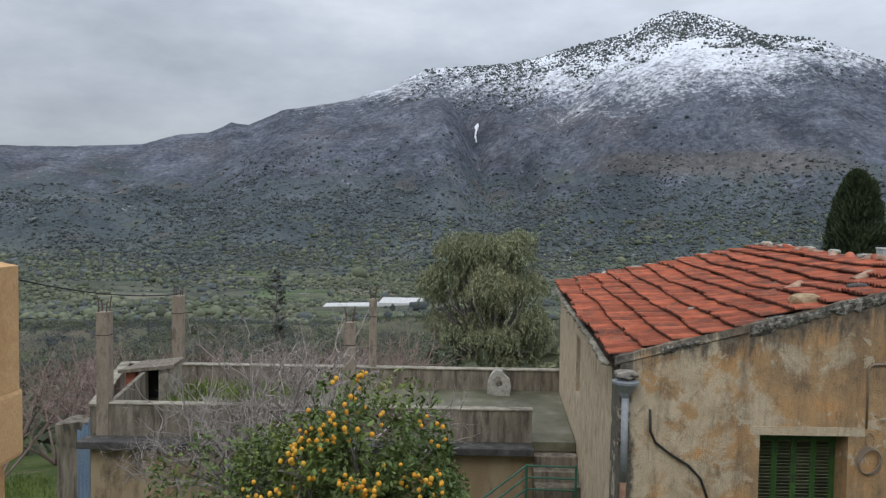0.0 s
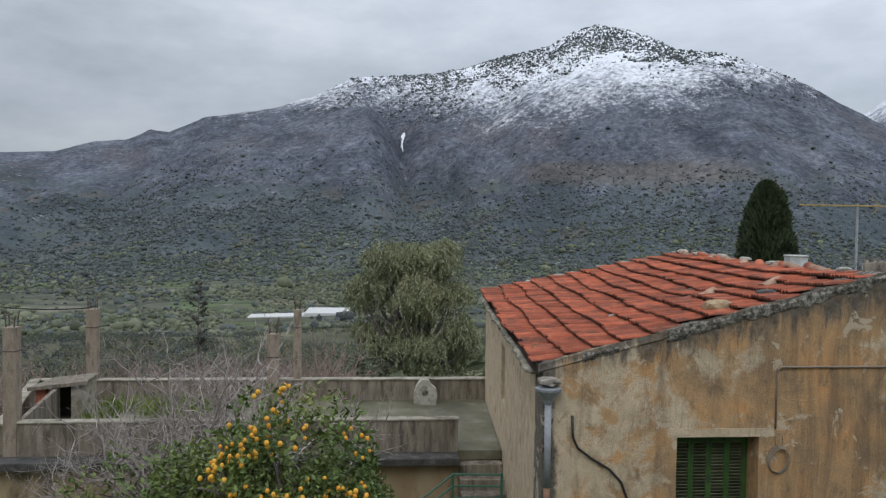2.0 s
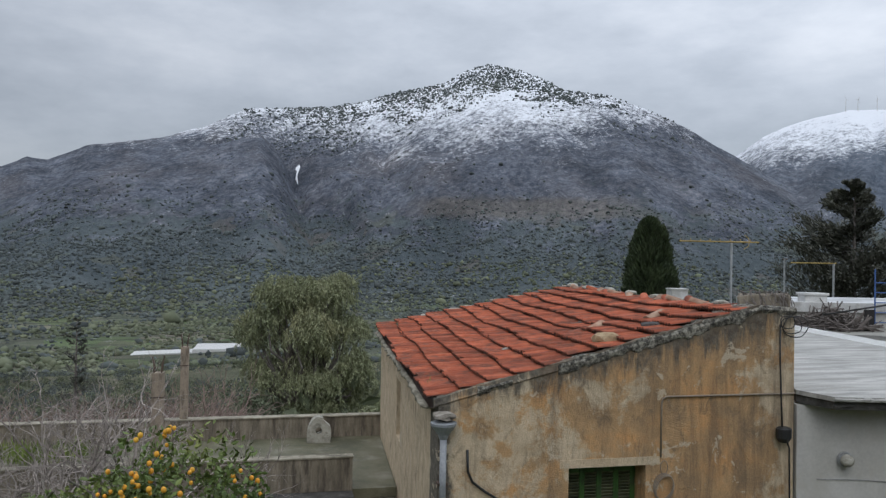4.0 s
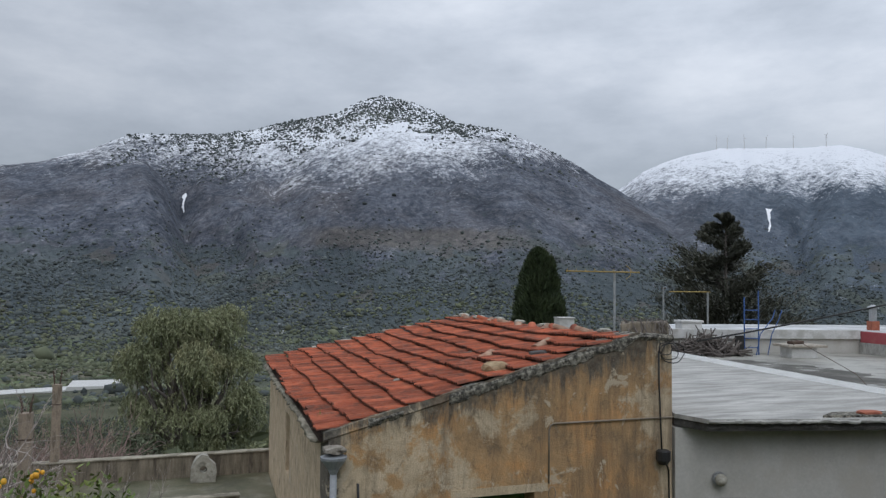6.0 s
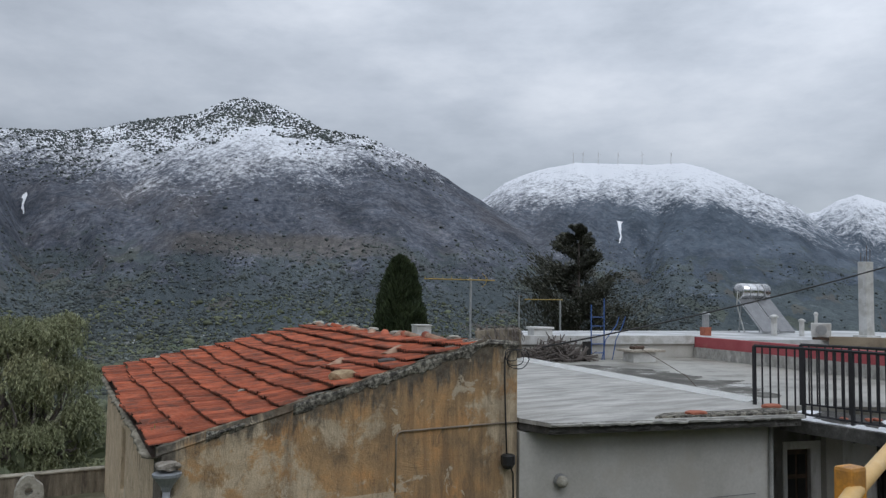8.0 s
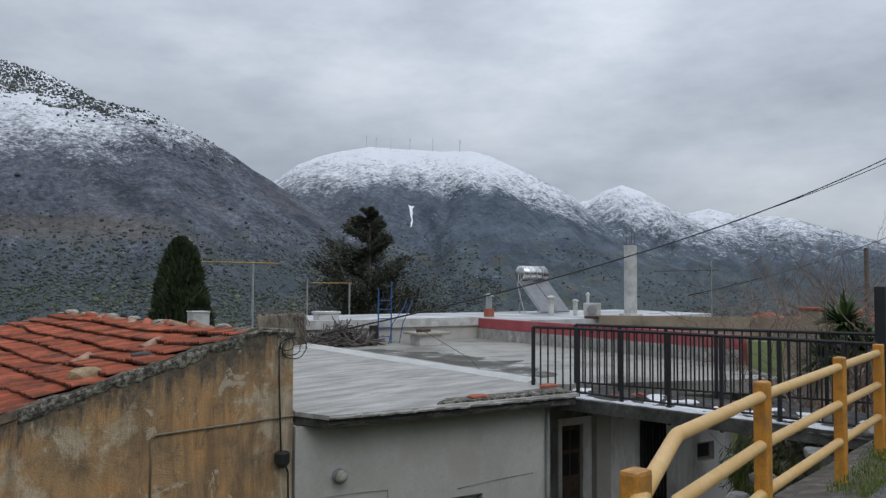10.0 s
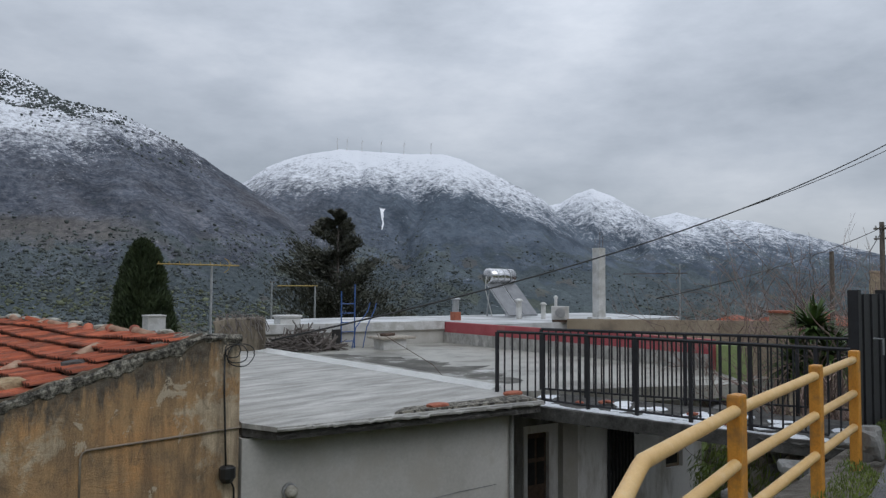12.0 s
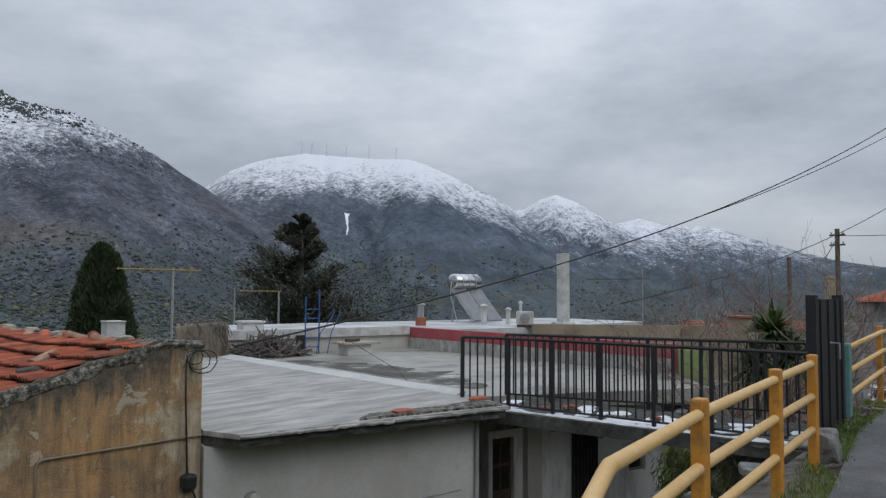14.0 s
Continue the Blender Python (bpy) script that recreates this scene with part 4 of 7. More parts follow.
def verge_crust(name, x0, x1, back, seed, mat=M_MORTAR, thin=False):
    """Broken mortar laid flush on the gable top, ragged along both edges."""
    bm = bmesh.new()
    rows = []
    n = int((x1 - x0) / 0.025)
    for i in range(n + 1):
        x = x0 + (x1 - x0) * i / n
        zt = ft(min(x, 6.85)) - 0.05 * max(0.0, x - 6.85)
        n1, n2, n3 = (noise.noise(Vector((x * 3.1, seed, k))) + 0.6 * noise.noise(Vector((x * 11, seed, k + 4))) for k in (0.3, 5.1, 9.7))
        low, high = max(0.01, 0.055 + 0.085 * n1), max(0.012, 0.040 + 0.035 * n2)
        deep = back * (0.75 + 0.4 * n3)
        if thin:
            low, high, n2 = 0.03, 0.058 + 0.012 * n2, 1.9
        rows.append([bm.verts.new((x, y, z)) for y, z in ((YF + 0.01, zt - low - 0.03), (YF - 0.016, zt - low), (YF - 0.030 + 0.012 * n2, zt), (YF + 0.0, zt + high), (YF + deep * 0.5, zt + high * 1.05 + 0.03 * n3), (YF + deep, zt + 0.03), (YF + deep, zt - 0.06))])
    for a_, b_ in zip(rows, rows[1:]):
        for k in range(6):
            bm.faces.new((a_[k], b_[k], b_[k + 1], a_[k + 1]))
    bm.faces.new(rows[0])
    bm.faces.new(rows[-1][::-1])
    return part(name, bm, mat, house)


verge_crust("verge_fill", 2.44, 6.85, 0.07, 21.5, M_OCHRE, True)
verge_crust("verge_mortar", 2.98, 3.42, 0.10, 1.5)
verge_crust("verge_mortar", 4.02, 4.72, 0.14, 3.5)
verge_crust("verge_mortar", 4.62, 6.1, 0.24, 7.5)
verge_crust("corner_mortar", 6.0, 7.40, 0.62, 11.5)
mortar_strip("ridge_mortar", [tuple(roof_point(1.0, i / 80) + Vector((0.10, 0, -0.05))) for i in range(81)], 0.46, 0.10, house, M_MORTAR, 8)
mortar_strip("eave_mortar", [tuple(roof_point(0.0, i / 80) + Vector((0.03, 0, -0.12))) for i in range(2, 81)], 0.18, 0.05, house, M_CONC_TOP, 11)

# tiles: two ribs each, open front lip; shade of courses and ribs is painted on
COURSES, COLS = 12, 40


def tile_mesh(name, seed):
    r = np.random.default_rng(seed)
    w, ln = 0.217, 0.44
    prof = []
    for rib in range(3):
        for t, h in ((0.0, 0.0), (0.13, 0.012), (0.34, 0.034), (0.66, 0.034), (0.87, 0.012)):
            prof.append(((rib + t) * w / 3, h))
    prof.append((w, 0.0))
    n = len(prof)
    V, F = [], []
    for end, lift in ((0.0, 0.078), (ln, 0.012)):
        for y, z in prof:
            V.append((end, y, z + lift + r.uniform(-0.0015, 0.0015)))
    for y, z in prof:
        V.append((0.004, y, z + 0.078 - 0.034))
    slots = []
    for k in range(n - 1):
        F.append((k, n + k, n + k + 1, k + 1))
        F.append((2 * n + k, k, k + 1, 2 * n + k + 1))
        # slot 2 paints shade into the grooves, slot 1 under the lip
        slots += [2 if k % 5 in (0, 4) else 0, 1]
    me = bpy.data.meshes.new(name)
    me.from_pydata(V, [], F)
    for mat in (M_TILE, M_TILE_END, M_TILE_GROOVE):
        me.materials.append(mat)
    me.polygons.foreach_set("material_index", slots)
    return me


TILES = [tile_mesh("roof_tile", s) for s in range(3)]
rng = np.random.default_rng(12)
far_v, far_f, far_m, placed = [], [], [], 0
for c in range(COLS):
    for k in range(COURSES):
        u, v = k / COURSES, c / COLS
        p = roof_point(u, v)
        ex = (roof_point(min(u + 0.08, 1.0), v) - p).normalized()
        ey = (roof_point(u, min(v + 0.025, 1)) - p).normalized()
        ez = ex.cross(ey).normalized()
        ey = ez.cross(ex)
        m = Matrix((ex, ey, ez)).transposed().to_4x4()
        off = rng.normal(size=3) * (0.014, 0.004, 0.004)
        m.translation = p + ex * (off[0] - 0.02 + 0.035 * math.sin(c * 0.33 + k * 1.7)) + ez * (0.012 + off[2]) + ey * off[1]
        m = m @ Matrix.Rotation(rng.normal() * 0.012, 4, "Z") @ Matrix.Rotation(rng.normal() * 0.012, 4, "Y")
        if c == 0 and k > 3 and rng.random() < 0.3:
            continue
        me = TILES[int(rng.integers(3))]
        if placed < 300:
            ob = new("roof_tile", me)
            ob.parent = house
            ob.matrix_local = Matrix.Translation(-ORIGIN[house]) @ m
            placed += 1
        else:
            base = len(far_v)
            far_v += [tuple(m @ vv.co) for vv in me.vertices]
            far_m += [pl.material_index for pl in me.polygons]
            far_f += [tuple(i + base for i in pl.vertices) for pl in me.polygons]
far_ob = tagged(raw("far_tiles", far_v, far_f, M_TILE_FAR, house), kind="stuff")
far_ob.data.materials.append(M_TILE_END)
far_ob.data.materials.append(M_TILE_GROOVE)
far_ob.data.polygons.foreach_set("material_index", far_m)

# window with louvred shutters
win = thing("window_1", (4.7, 9.4, -3.95), "deep window closed by worn green louvred shutters", "window", kind="structure")
bm = box(4.18, 5.23, YF + 0.30, YF + 0.36, -2.705, -2.645)
box(4.18, 4.23, YF + 0.30, YF + 0.36, -3.95, -2.705, bm=bm)
box(5.18, 5.23, YF + 0.30, YF + 0.36, -3.95, -2.705, bm=bm)
part("window_frame", bm, M_GREEN, win)
part("window_sill", box(4.14, 5.27, YF - 0.04, YF + 0.36, -3.99, -3.945, 0.008), M_CONC_TOP, win)
slat_me = bpy.data.meshes.new("slat")
bm = box(-0.088, 0.088, -0.024, 0.024, -0.004, 0.004)
bm.transform(Matrix.Rotation(radians(-50), 4, "X"))
bm.to_mesh(slat_me)
bm.free()
slat_me.materials.append(M_SLAT)
for li in range(4):
    x0 = 4.235 + li * 0.2365
    bm = box(x0, x0 + 0.035, YF + 0.26, YF + 0.30, -3.93, -2.71, 0.004)
    box(x0 + 0.20, x0 + 0.235, YF + 0.26, YF + 0.30, -3.93, -2.71, 0.004, bm)
    box(x0 + 0.035, x0 + 0.20, YF + 0.265, YF + 0.295, -2.78, -2.71, 0.003, bm)
    box(x0 + 0.035, x0 + 0.20, YF + 0.265, YF + 0.295, -3.93, -3.84, 0.003, bm)
    leaf = part("shutter_leaf", bm, M_GREEN, win)
    for s in range(25):
        ob = new("slat", slat_me)
        ob.parent = leaf
        ob.location = Vector((x0 + 0.1175, YF + 0.28, -2.80 - s * 0.0415)) - ORIGIN[win]
# near-black sheet painting the darkness behind the louvres
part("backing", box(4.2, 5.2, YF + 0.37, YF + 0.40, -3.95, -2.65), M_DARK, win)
part("lintel_coat", box(4.06, 5.42, YF - 0.006, YF + 0.002, -2.645, -2.54), M_OCHRE_SIDE, win)

# hopper, downpipe and eave stone
pipe = thing("downpipe", (2.53, 9.1, -5.4), "grey downpipe with funnel hopper, rusty lower length", "drainpipe")
part("hopper", tube([(2.54, 9.09, -2.0), (2.54, 9.09, -2.03), (2.54, 9.09, -2.14), (2.54, 9.09, -2.2)], [0.16, 0.155, 0.07, 0.045], 14), M_PIPE, pipe)
part("pipe", tube([(2.54, 9.09, -2.2), (2.54, 9.09, -3.2)], 0.042, 10), M_PIPE, pipe, smooth=True)
part("lower_pipe", tube([(2.54, 9.09, -3.2), (2.54, 9.09, -5.4)], 0.038, 10), M_RUST_PIPE, pipe, smooth=True)
part("pipe_clip", box(2.48, 2.60, 9.08, 9.2, -2.75, -2.72), M_RUST, pipe)
bm = lump((0.26, 0.24, 0.09), 3, 3, 0.5)
bm.transform(Matrix.Translation((2.56, 9.14, -1.93)))
tagged(part("eave_stone", bm, M_STONE), "rough flat stone under the roof corner by the hopper", "stone")

# cables on the gable
tagged(part("wall_cable", tube([(2.86, YF - 0.02, -2.36), (2.87, YF - 0.03, -2.62), (2.93, YF - 0.03, -2.75), (3.10, YF - 0.03, -2.88), (3.33, YF - 0.03, -3.02), (3.48, YF - 0.03, -3.18), (3.58, YF - 0.03, -3.45), (3.6, YF - 0.02, -4.2)], 0.016, 7), M_CABLE, smooth=True), "thick black cable hanging down the ochre wall", "cable")
tagged(part("wall_conduit", tube([(5.43, YF - 0.015, -2.55), (5.43, YF - 0.02, -1.86), (5.45, YF - 0.02, -1.80), (5.50, YF - 0.02, -1.775), (7.38, YF - 0.02, -1.775)], 0.013, 7), M_CONDUIT, smooth=True), "thin painted conduit bent along the ochre wall", "conduit")
coil = bmesh.new()
for k in range(4):
    tube([(5.47 + (0.145 - k * 0.008) * math.cos(a * math.tau / 28), YF - 0.03 - 0.008 * k, -2.93 + (0.175 - k * 0.01) * math.sin(a * math.tau / 28 + 0.1 * k)) for a in range(29)], 0.007, 5, coil)
tube([(5.47 + 0.05 * math.cos(a * math.tau / 20), YF - 0.03, -2.68 + 0.09 * math.sin(a * math.tau / 20)) for a in range(21)], 0.006, 5, coil)
tagged(part("wire_coil", coil, M_CONDUIT, smooth=True), "coil of pale wire hung on the wall beside the window", "wire")
jb = thing("junction_box", (7.16, YF, -2.4), "black round junction box hung on cables at the corner", "junction box")
part("box_body", tube([(7.16, YF - 0.10, -2.20), (7.16, YF - 0.10, -2.22), (7.16, YF - 0.10, -2.34), (7.16, YF - 0.10, -2.40)], [0.07, 0.10, 0.10, 0.06], 10), M_CABLE, jb)
part("drop_cable", tube([(7.14, YF - 0.03, -0.85), (7.13, YF - 0.05, -1.3), (7.16, YF - 0.04, -1.8), (7.15, YF - 0.08, -2.2)], 0.012, 6), M_CABLE, jb, smooth=True)
part("tail_cable", tube([(7.2, YF - 0.08, -2.35), (7.30, YF - 0.03, -2.5), (7.31, YF - 0.03, -3.1), (7.33, YF - 0.02, -5.0)], 0.012, 6), M_CABLE, jb, smooth=True)
lp = bmesh.new()
for k, (rx, cz, cx) in enumerate(((0.16, -0.86, 7.30), (0.12, -0.82, 7.24), (0.2, -0.88, 7.36))):
    tube([(cx + rx * math.cos(a * math.tau / 20), YF - 0.05 + 0.02 * math.sin(a + k), cz + rx * 0.7 * math.sin(a * math.tau / 20)) for a in range(21)], 0.007, 5, lp)
tagged(part("cable_loops", lp, M_CABLE, smooth=True), "loops of black cable at the top of the wall corner", "cable")

# stones and loose tiles on the roof


def on_roof(x, y):
    v = (y - YF - 0.03) / (YB - YF - 0.03)
    u = (x - eave_x(y) + 0.1) / (ridge_x(y) - eave_x(y) + 0.1)
    return roof_point(u, v)


def roof_stone(x, y, size, mat, label, seed, turn=0):
    bm = lump(size, seed)
    bm.transform(Matrix.Translation(on_roof(x, y) + Vector((0, 0, size[2] * 0.42 + 0.04))) @ Matrix.Rotation(radians(turn), 4, "Z"))
    tagged(part("roof_stone", bm, mat, smooth=False), label, "stone", "stones on the tiled roof")


def half_tile(x, y, turn, length=0.42, mat=M_TILE_OLD, flat=0.0, lift=0.05, label="loose weathered half-round clay tile lying on the roof"):
    bm = bmesh.new()
    rows = []
    for e_ in (0, 1):
        for rr in (0.085, 0.068):
            rows.append([bm.verts.new(((e_ - 0.5) * length, rr * (1 - 0.12 * e_) * math.cos(math.pi * k / 8), rr * (1 - flat) * math.sin(math.pi * k / 8))) for k in range(9)])
    for k in range(8):
        bm.faces.new((rows[0][k], rows[0][k + 1], rows[2][k + 1], rows[2][k]))
        bm.faces.new((rows[1][k + 1], rows[1][k], rows[3][k], rows[3][k + 1]))
        bm.faces.new((rows[0][k + 1], rows[0][k], rows[1][k], rows[1][k + 1]))
        bm.faces.new((rows[2][k], rows[2][k + 1], rows[3][k + 1], rows[3][k]))
    for k in (0, 8):
        bm.faces.new((rows[0][k], rows[2][k], rows[3][k], rows[1][k]))
    bm.transform(Matrix.Translation(on_roof(x, y) + Vector((0, 0, lift))) @ Matrix.Rotation(radians(turn), 4, "Z") @ Matrix.Rotation(radians(-14), 4, "Y"))
    tagged(part("loose_tile", bm, mat), label, "roof tile", "loose tiles on the roof")


roof_stone(4.85, 9.62, (0.42, 0.24, 0.16), M_YELLOW_STONE, "rough yellow tufa stone weighing down the tiles", 1, 15)
roof_stone(5.62, 9.85, (0.28, 0.15, 0.12), M_DARK_STONE, "smooth dark rounded stone on the tiles", 2, -8)
roof_stone(4.0, 11.2, (0.20, 0.11, 0.06), M_STONE, "small flat grey stone on the tiles", 4, 10)
half_tile(5.35, 11.1, 35)
half_tile(6.15, 10.75, 28)
half_tile(4.95, 11.15, 10, 0.4, M_TILE, 0.5, 0.06, "slipped red clay tile lying across a course")
half_tile(5.4, 12.1, 5, 0.36, M_RUST, 0.6, 0.06, "dark broken tile lying on the roof")
rng = np.random.default_rng(77)
for k in range(26):
    y = 9.9 + k * 0.31 + rng.uniform(-0.1, 0.1)
    if k in (5, 11, 14, 20):
        continue
    xr = ridge_x(y) - 0.02
    if k % 4 == 1:
        roof_stone(xr, y, (rng.uniform(0.16, 0.3), rng.uniform(0.22, 0.36), rng.uniform(0.08, 0.12)), (M_STONE, M_WHITE_STONE, M_TILE_OLD, M_MORTAR)[k % 4], "rough stone set along the roof top", 10 + k, rng.uniform(-30, 30))
    elif k > 2:
        half_tile(xr - rng.uniform(0, 0.12), y, 90 + rng.uniform(-55, 55), rng.uniform(0.26, 0.42), (M_TILE_OLD, M_TILE, M_TILE_OLD)[k % 3], 0.25, 0.045, "crooked old ridge tile along the roof top")
for k in range(7):
    x = 4.1 + k * 0.55 + rng.uniform(-0.1, 0.1)
    roof_stone(x, YB - 0.1, (rng.uniform(0.15, 0.34), 0.16, rng.uniform(0.06, 0.10)), M_STONE, "pale stone along the far roof edge", 50 + k, 10)

# ---- terrace with unfinished pillars ----
terrace = thing("terrace", (-1.8, 15.8, -6), "old concrete roof terrace with low stained parapets", "terrace")
part("terrace_floor", prism([(-5.95, 13.9), (1.98, 13.9), (1.98, 13.82), (2.78, 13.82), (3.05, 17.85), (-6.9, 17.85)], -4.32, -4.15), M_CONC_FLOOR, terrace)
part("back_parapet", box(-6.95, 3.08, 17.85, 18.05, -9, -3.69), M_CONC, terrace)
part("back_coping", box(-6.98, 3.08, 17.82, 18.08, -3.69, -3.66, 0.008), M_CONC_TOP, terrace)
part("front_parapet", box(-5.8, 1.98, 13.75, 13.93, -4.15, -3.58), M_CONC, terrace)
part("front_coping", box(-5.8, 2.0, 13.73, 13.95, -3.58, -3.55, 0.008), M_CONC_TOP, terrace)
part("ledge", box(-6.0, 1.98, 13.35, 13.75, -4.28, -4.15, 0.015), M_EDGE, terrace)
part("lower_wall", box(-5.85, 1.98, 13.6, 13.9, -9, -4.29), M_BROWN_WALL, terrace)
part("end_parapet", wall((-5.85, 13.93), (-6.9, 17.85), 0.15, -9, -3.66), M_CONC, terrace)
part("end_coping", wall((-5.83, 13.93), (-6.88, 17.85), 0.2, -3.66, -3.62), M_CONC_TOP, terrace)
for i in range(8):
    part("step", box(1.98, 2.74 + 0.03, 13.55 - 0.27 * i, 13.82 - 0.27 * i, -9, -4.33 - 0.18 * i, 0.012), M_CONC, terrace)


def pillar(x, y, w, z0, z1, label):
    th = thing("concrete_pillar", (x, y, z0), label, "pillar", "unfinished pillars on the terrace")
    bm = box(x - w / 2, x + w / 2, y - w / 2, y + w / 2, z0, z1, 0.012)
    bmesh.ops.subdivide_edges(bm, edges=[ed for ed in bm.edges if abs(ed.verts[0].co.z - ed.verts[1].co.z) > 0.5], cuts=6)
    for v in bm.verts:
        v.co += Vector((noise.noise(v.co * 3), noise.noise(v.co * 3 + Vector((9, 0, 0))), 0)) * 0.012
    part("shaft", bm, M_PILLAR, th)
    for dx in (-1, 1):
        for dy in (-1, 1):
            px, py = x + dx * w * 0.3, y + dy * w * 0.3
            part("rebar", tube([(px, py, z1 - 0.02), (px + 0.01 * dx, py, z1 + 0.15), (px + 0.03 * dx, py + 0.01, z1 + 0.24 + 0.04 * dx * dy)], 0.012, 5), M_RUST, th, "rusty reinforcing bar")
    part("tie_wire", box(x - w / 2 - 0.006, x + w / 2 + 0.006, y - w / 2 - 0.006, y + w / 2 + 0.006, z1 - 0.42, z1 - 0.40), M_RUST, th)


pillar(-5.70, 13.84, 0.22, -4.15, -1.93, "bare concrete pillar with rusty bars at the terrace corner")
pillar(-5.80, 17.95, 0.23, -4.15, -2.08, "bare concrete pillar with rusty bars on the back parapet")
pillar(-1.30, 13.84, 0.19, -4.15, -2.04, "bare concrete pillar with rusty bars beside the lemon tree")
pillar(-1.28, 17.95, 0.17, -4.15, -2.08, "slender bare concrete pillar on the back parapet")

hut = thing("terrace_hutch", (-5.8, 16.2, -4.15), "small brick and concrete hutch with a stone slab top", "hutch")
part("slab_top", prism([(-6.3, 15.8), (-5.2, 15.9), (-5.3, 16.9), (-6.2, 16.9)], [-3.47, -3.36, -3.38, -3.48], [-3.40, -3.29, -3.31, -3.41]), M_CONC, hut)
part("brick_side", box(-6.2, -6.0, 15.95, 16.8, -4.15, -3.46), M_BRICK, hut)
part("white_side", box(-5.52, -5.32, 15.95, 16.8, -4.15, -3.39), M_CONC_TOP, hut)
part("hutch_back", box(-6.0, -5.5, 16.6, 16.75, -4.15, -3.45), M_DARK, hut)
part("board", wall((-5.65, 14.0), (-5.75, 16.0), 0.08, -4.15, (-3.62, -3.42)), M_CONC, hut)

# carved stone with a hole
bm = bmesh.new()
outline = [(-0.25, 0), (0.25, 0), (0.27, 0.22), (0.25, 0.36), (0.13, 0.46), (0.09, 0.55), (-0.05, 0.58), (-0.14, 0.50), (-0.20, 0.40), (-0.24, 0.28)]
hole = [(0.075 * math.cos(-a * math.tau / 10 + 4.2), 0.27 + 0.075 * math.sin(-a * math.tau / 10 + 4.2)) for a in range(10)]
ring = {}
for yy in (0.0, 0.24):
    o = [bm.verts.new((x, yy + noise.noise(Vector((x * 5, z * 5, yy))) * 0.03, z)) for x, z in outline]
    h = [bm.verts.new((x, yy, z)) for x, z in hole]
    ring[yy] = (o, h)
hi = sorted(range(10), key=lambda i: math.atan2(hole[i][1] - 0.27, hole[i][0]))
oi = sorted(range(10), key=lambda i: math.atan2(outline[i][1] - 0.27, outline[i][0]))
for yy in ring:
    o, h = ring[yy]
    for k in range(10):
        bm.faces.new((o[oi[k]], o[oi[(k + 1) % 10]], h[hi[(k + 1) % 10]], h[hi[k]]))
for a, b in ((ring[0.0][0], ring[0.24][0]), (ring[0.0][1], ring[0.24][1])):
    for k in range(10):
        bm.faces.new((a[k], a[(k + 1) % 10], b[(k + 1) % 10], b[k]))
bm.transform(Matrix.Translation((1.62, 17.3, -4.15)))
tagged(part("carved_stone", bm, M_WHITE_STONE), "pale carved press stone with a round hole on the terrace", "stone")

# stair railing, blue sheet and ragged wall, tan gate pillar
rail = thing("stair_railing", (1.85, 12.9, -5.6), "green painted iron stair railing", "railing")
for p in ((1.81, 12.9), (2.64, 12.9)):
    part("post", box(p[0] - 0.02, p[0] + 0.02, p[1] - 0.02, p[1] + 0.02, -6.2, -4.26), M_GREEN_RAIL, rail)
for k in range(4):
    part("bar", tube([(1.81, 12.9, -4.28 - 0.2 * k), (2.64, 12.9, -4.30 - 0.2 * k)], 0.018, 6), M_GREEN_RAIL, rail)
    part("sloping_bar", tube([(1.81, 12.9, -4.28 - 0.2 * k), (0.55, 12.35, -5.05 - 0.2 * k)], 0.018, 6), M_GREEN_RAIL, rail)
part("post", box(0.53, 0.57, 12.33, 12.37, -6.4, -5.02), M_GREEN_RAIL, rail)

rag = thing("ragged_wall", (-7.1, 15.6, -8), "broken rubble wall end beside the terrace", "wall")
bm = wall((-7.55, 15.8), (-6.75, 15.6), 0.5, -8.5, -4.5)
bmesh.ops.subdivide_edges(bm, edges=bm.edges[:], cuts=7, use_grid_fill=True)
for v in bm.verts:
    v.co += Vector((noise.noise(v.co * 2.5), noise.noise(v.co * 2.5 + Vector((4, 0, 0))), noise.noise(v.co * 2 + Vector((0, 7, 0))))) * 0.12
part("rubble", bm, M_CONC, rag)
bm = bmesh.new()
for k in range(24):
    x = -6.86 + k * 0.045
    z = -4.22 - max(0, 0.25 - k * 0.045) - 0.06 * (k % 3)
    for zz in (z, -7.5):
        bm.verts.new((x, 15.2 + 0.02 * (k % 2) - k * 0.012, zz))
bm.verts.ensure_lookup_table()
for k in range(23):
    bm.faces.new((bm.verts[2 * k], bm.verts[2 * k + 2], bm.verts[2 * k + 3], bm.verts[2 * k + 1]))
bmesh.ops.solidify(bm, geom=bm.faces[:], thickness=0.006)
tagged(part("corrugated_sheet", bm, M_BLUE_SHEET), "pale blue corrugated sheet leaning by the rubble wall", "metal sheet")

gp = thing("plaster_pillar", (-1.6, 3.0, -5.4), "tan plastered pillar with a chipped moulded foot", "pillar")
part("shaft", prism([(-2.0, 2.75), (-1.44, 2.95), (-1.44, 3.4), (-2.0, 3.4)], -0.86, [-0.22, -0.32, -0.32, -0.22]), M_TAN, gp)
part("foot", box(-2.0, -1.432, 2.86, 3.42, -1.16, -0.86, 0.02), M_TAN, gp)
part("stem", box(-2.0, -1.51, 3.0, 3.4, -5.6, -1.16), M_TAN, gp)

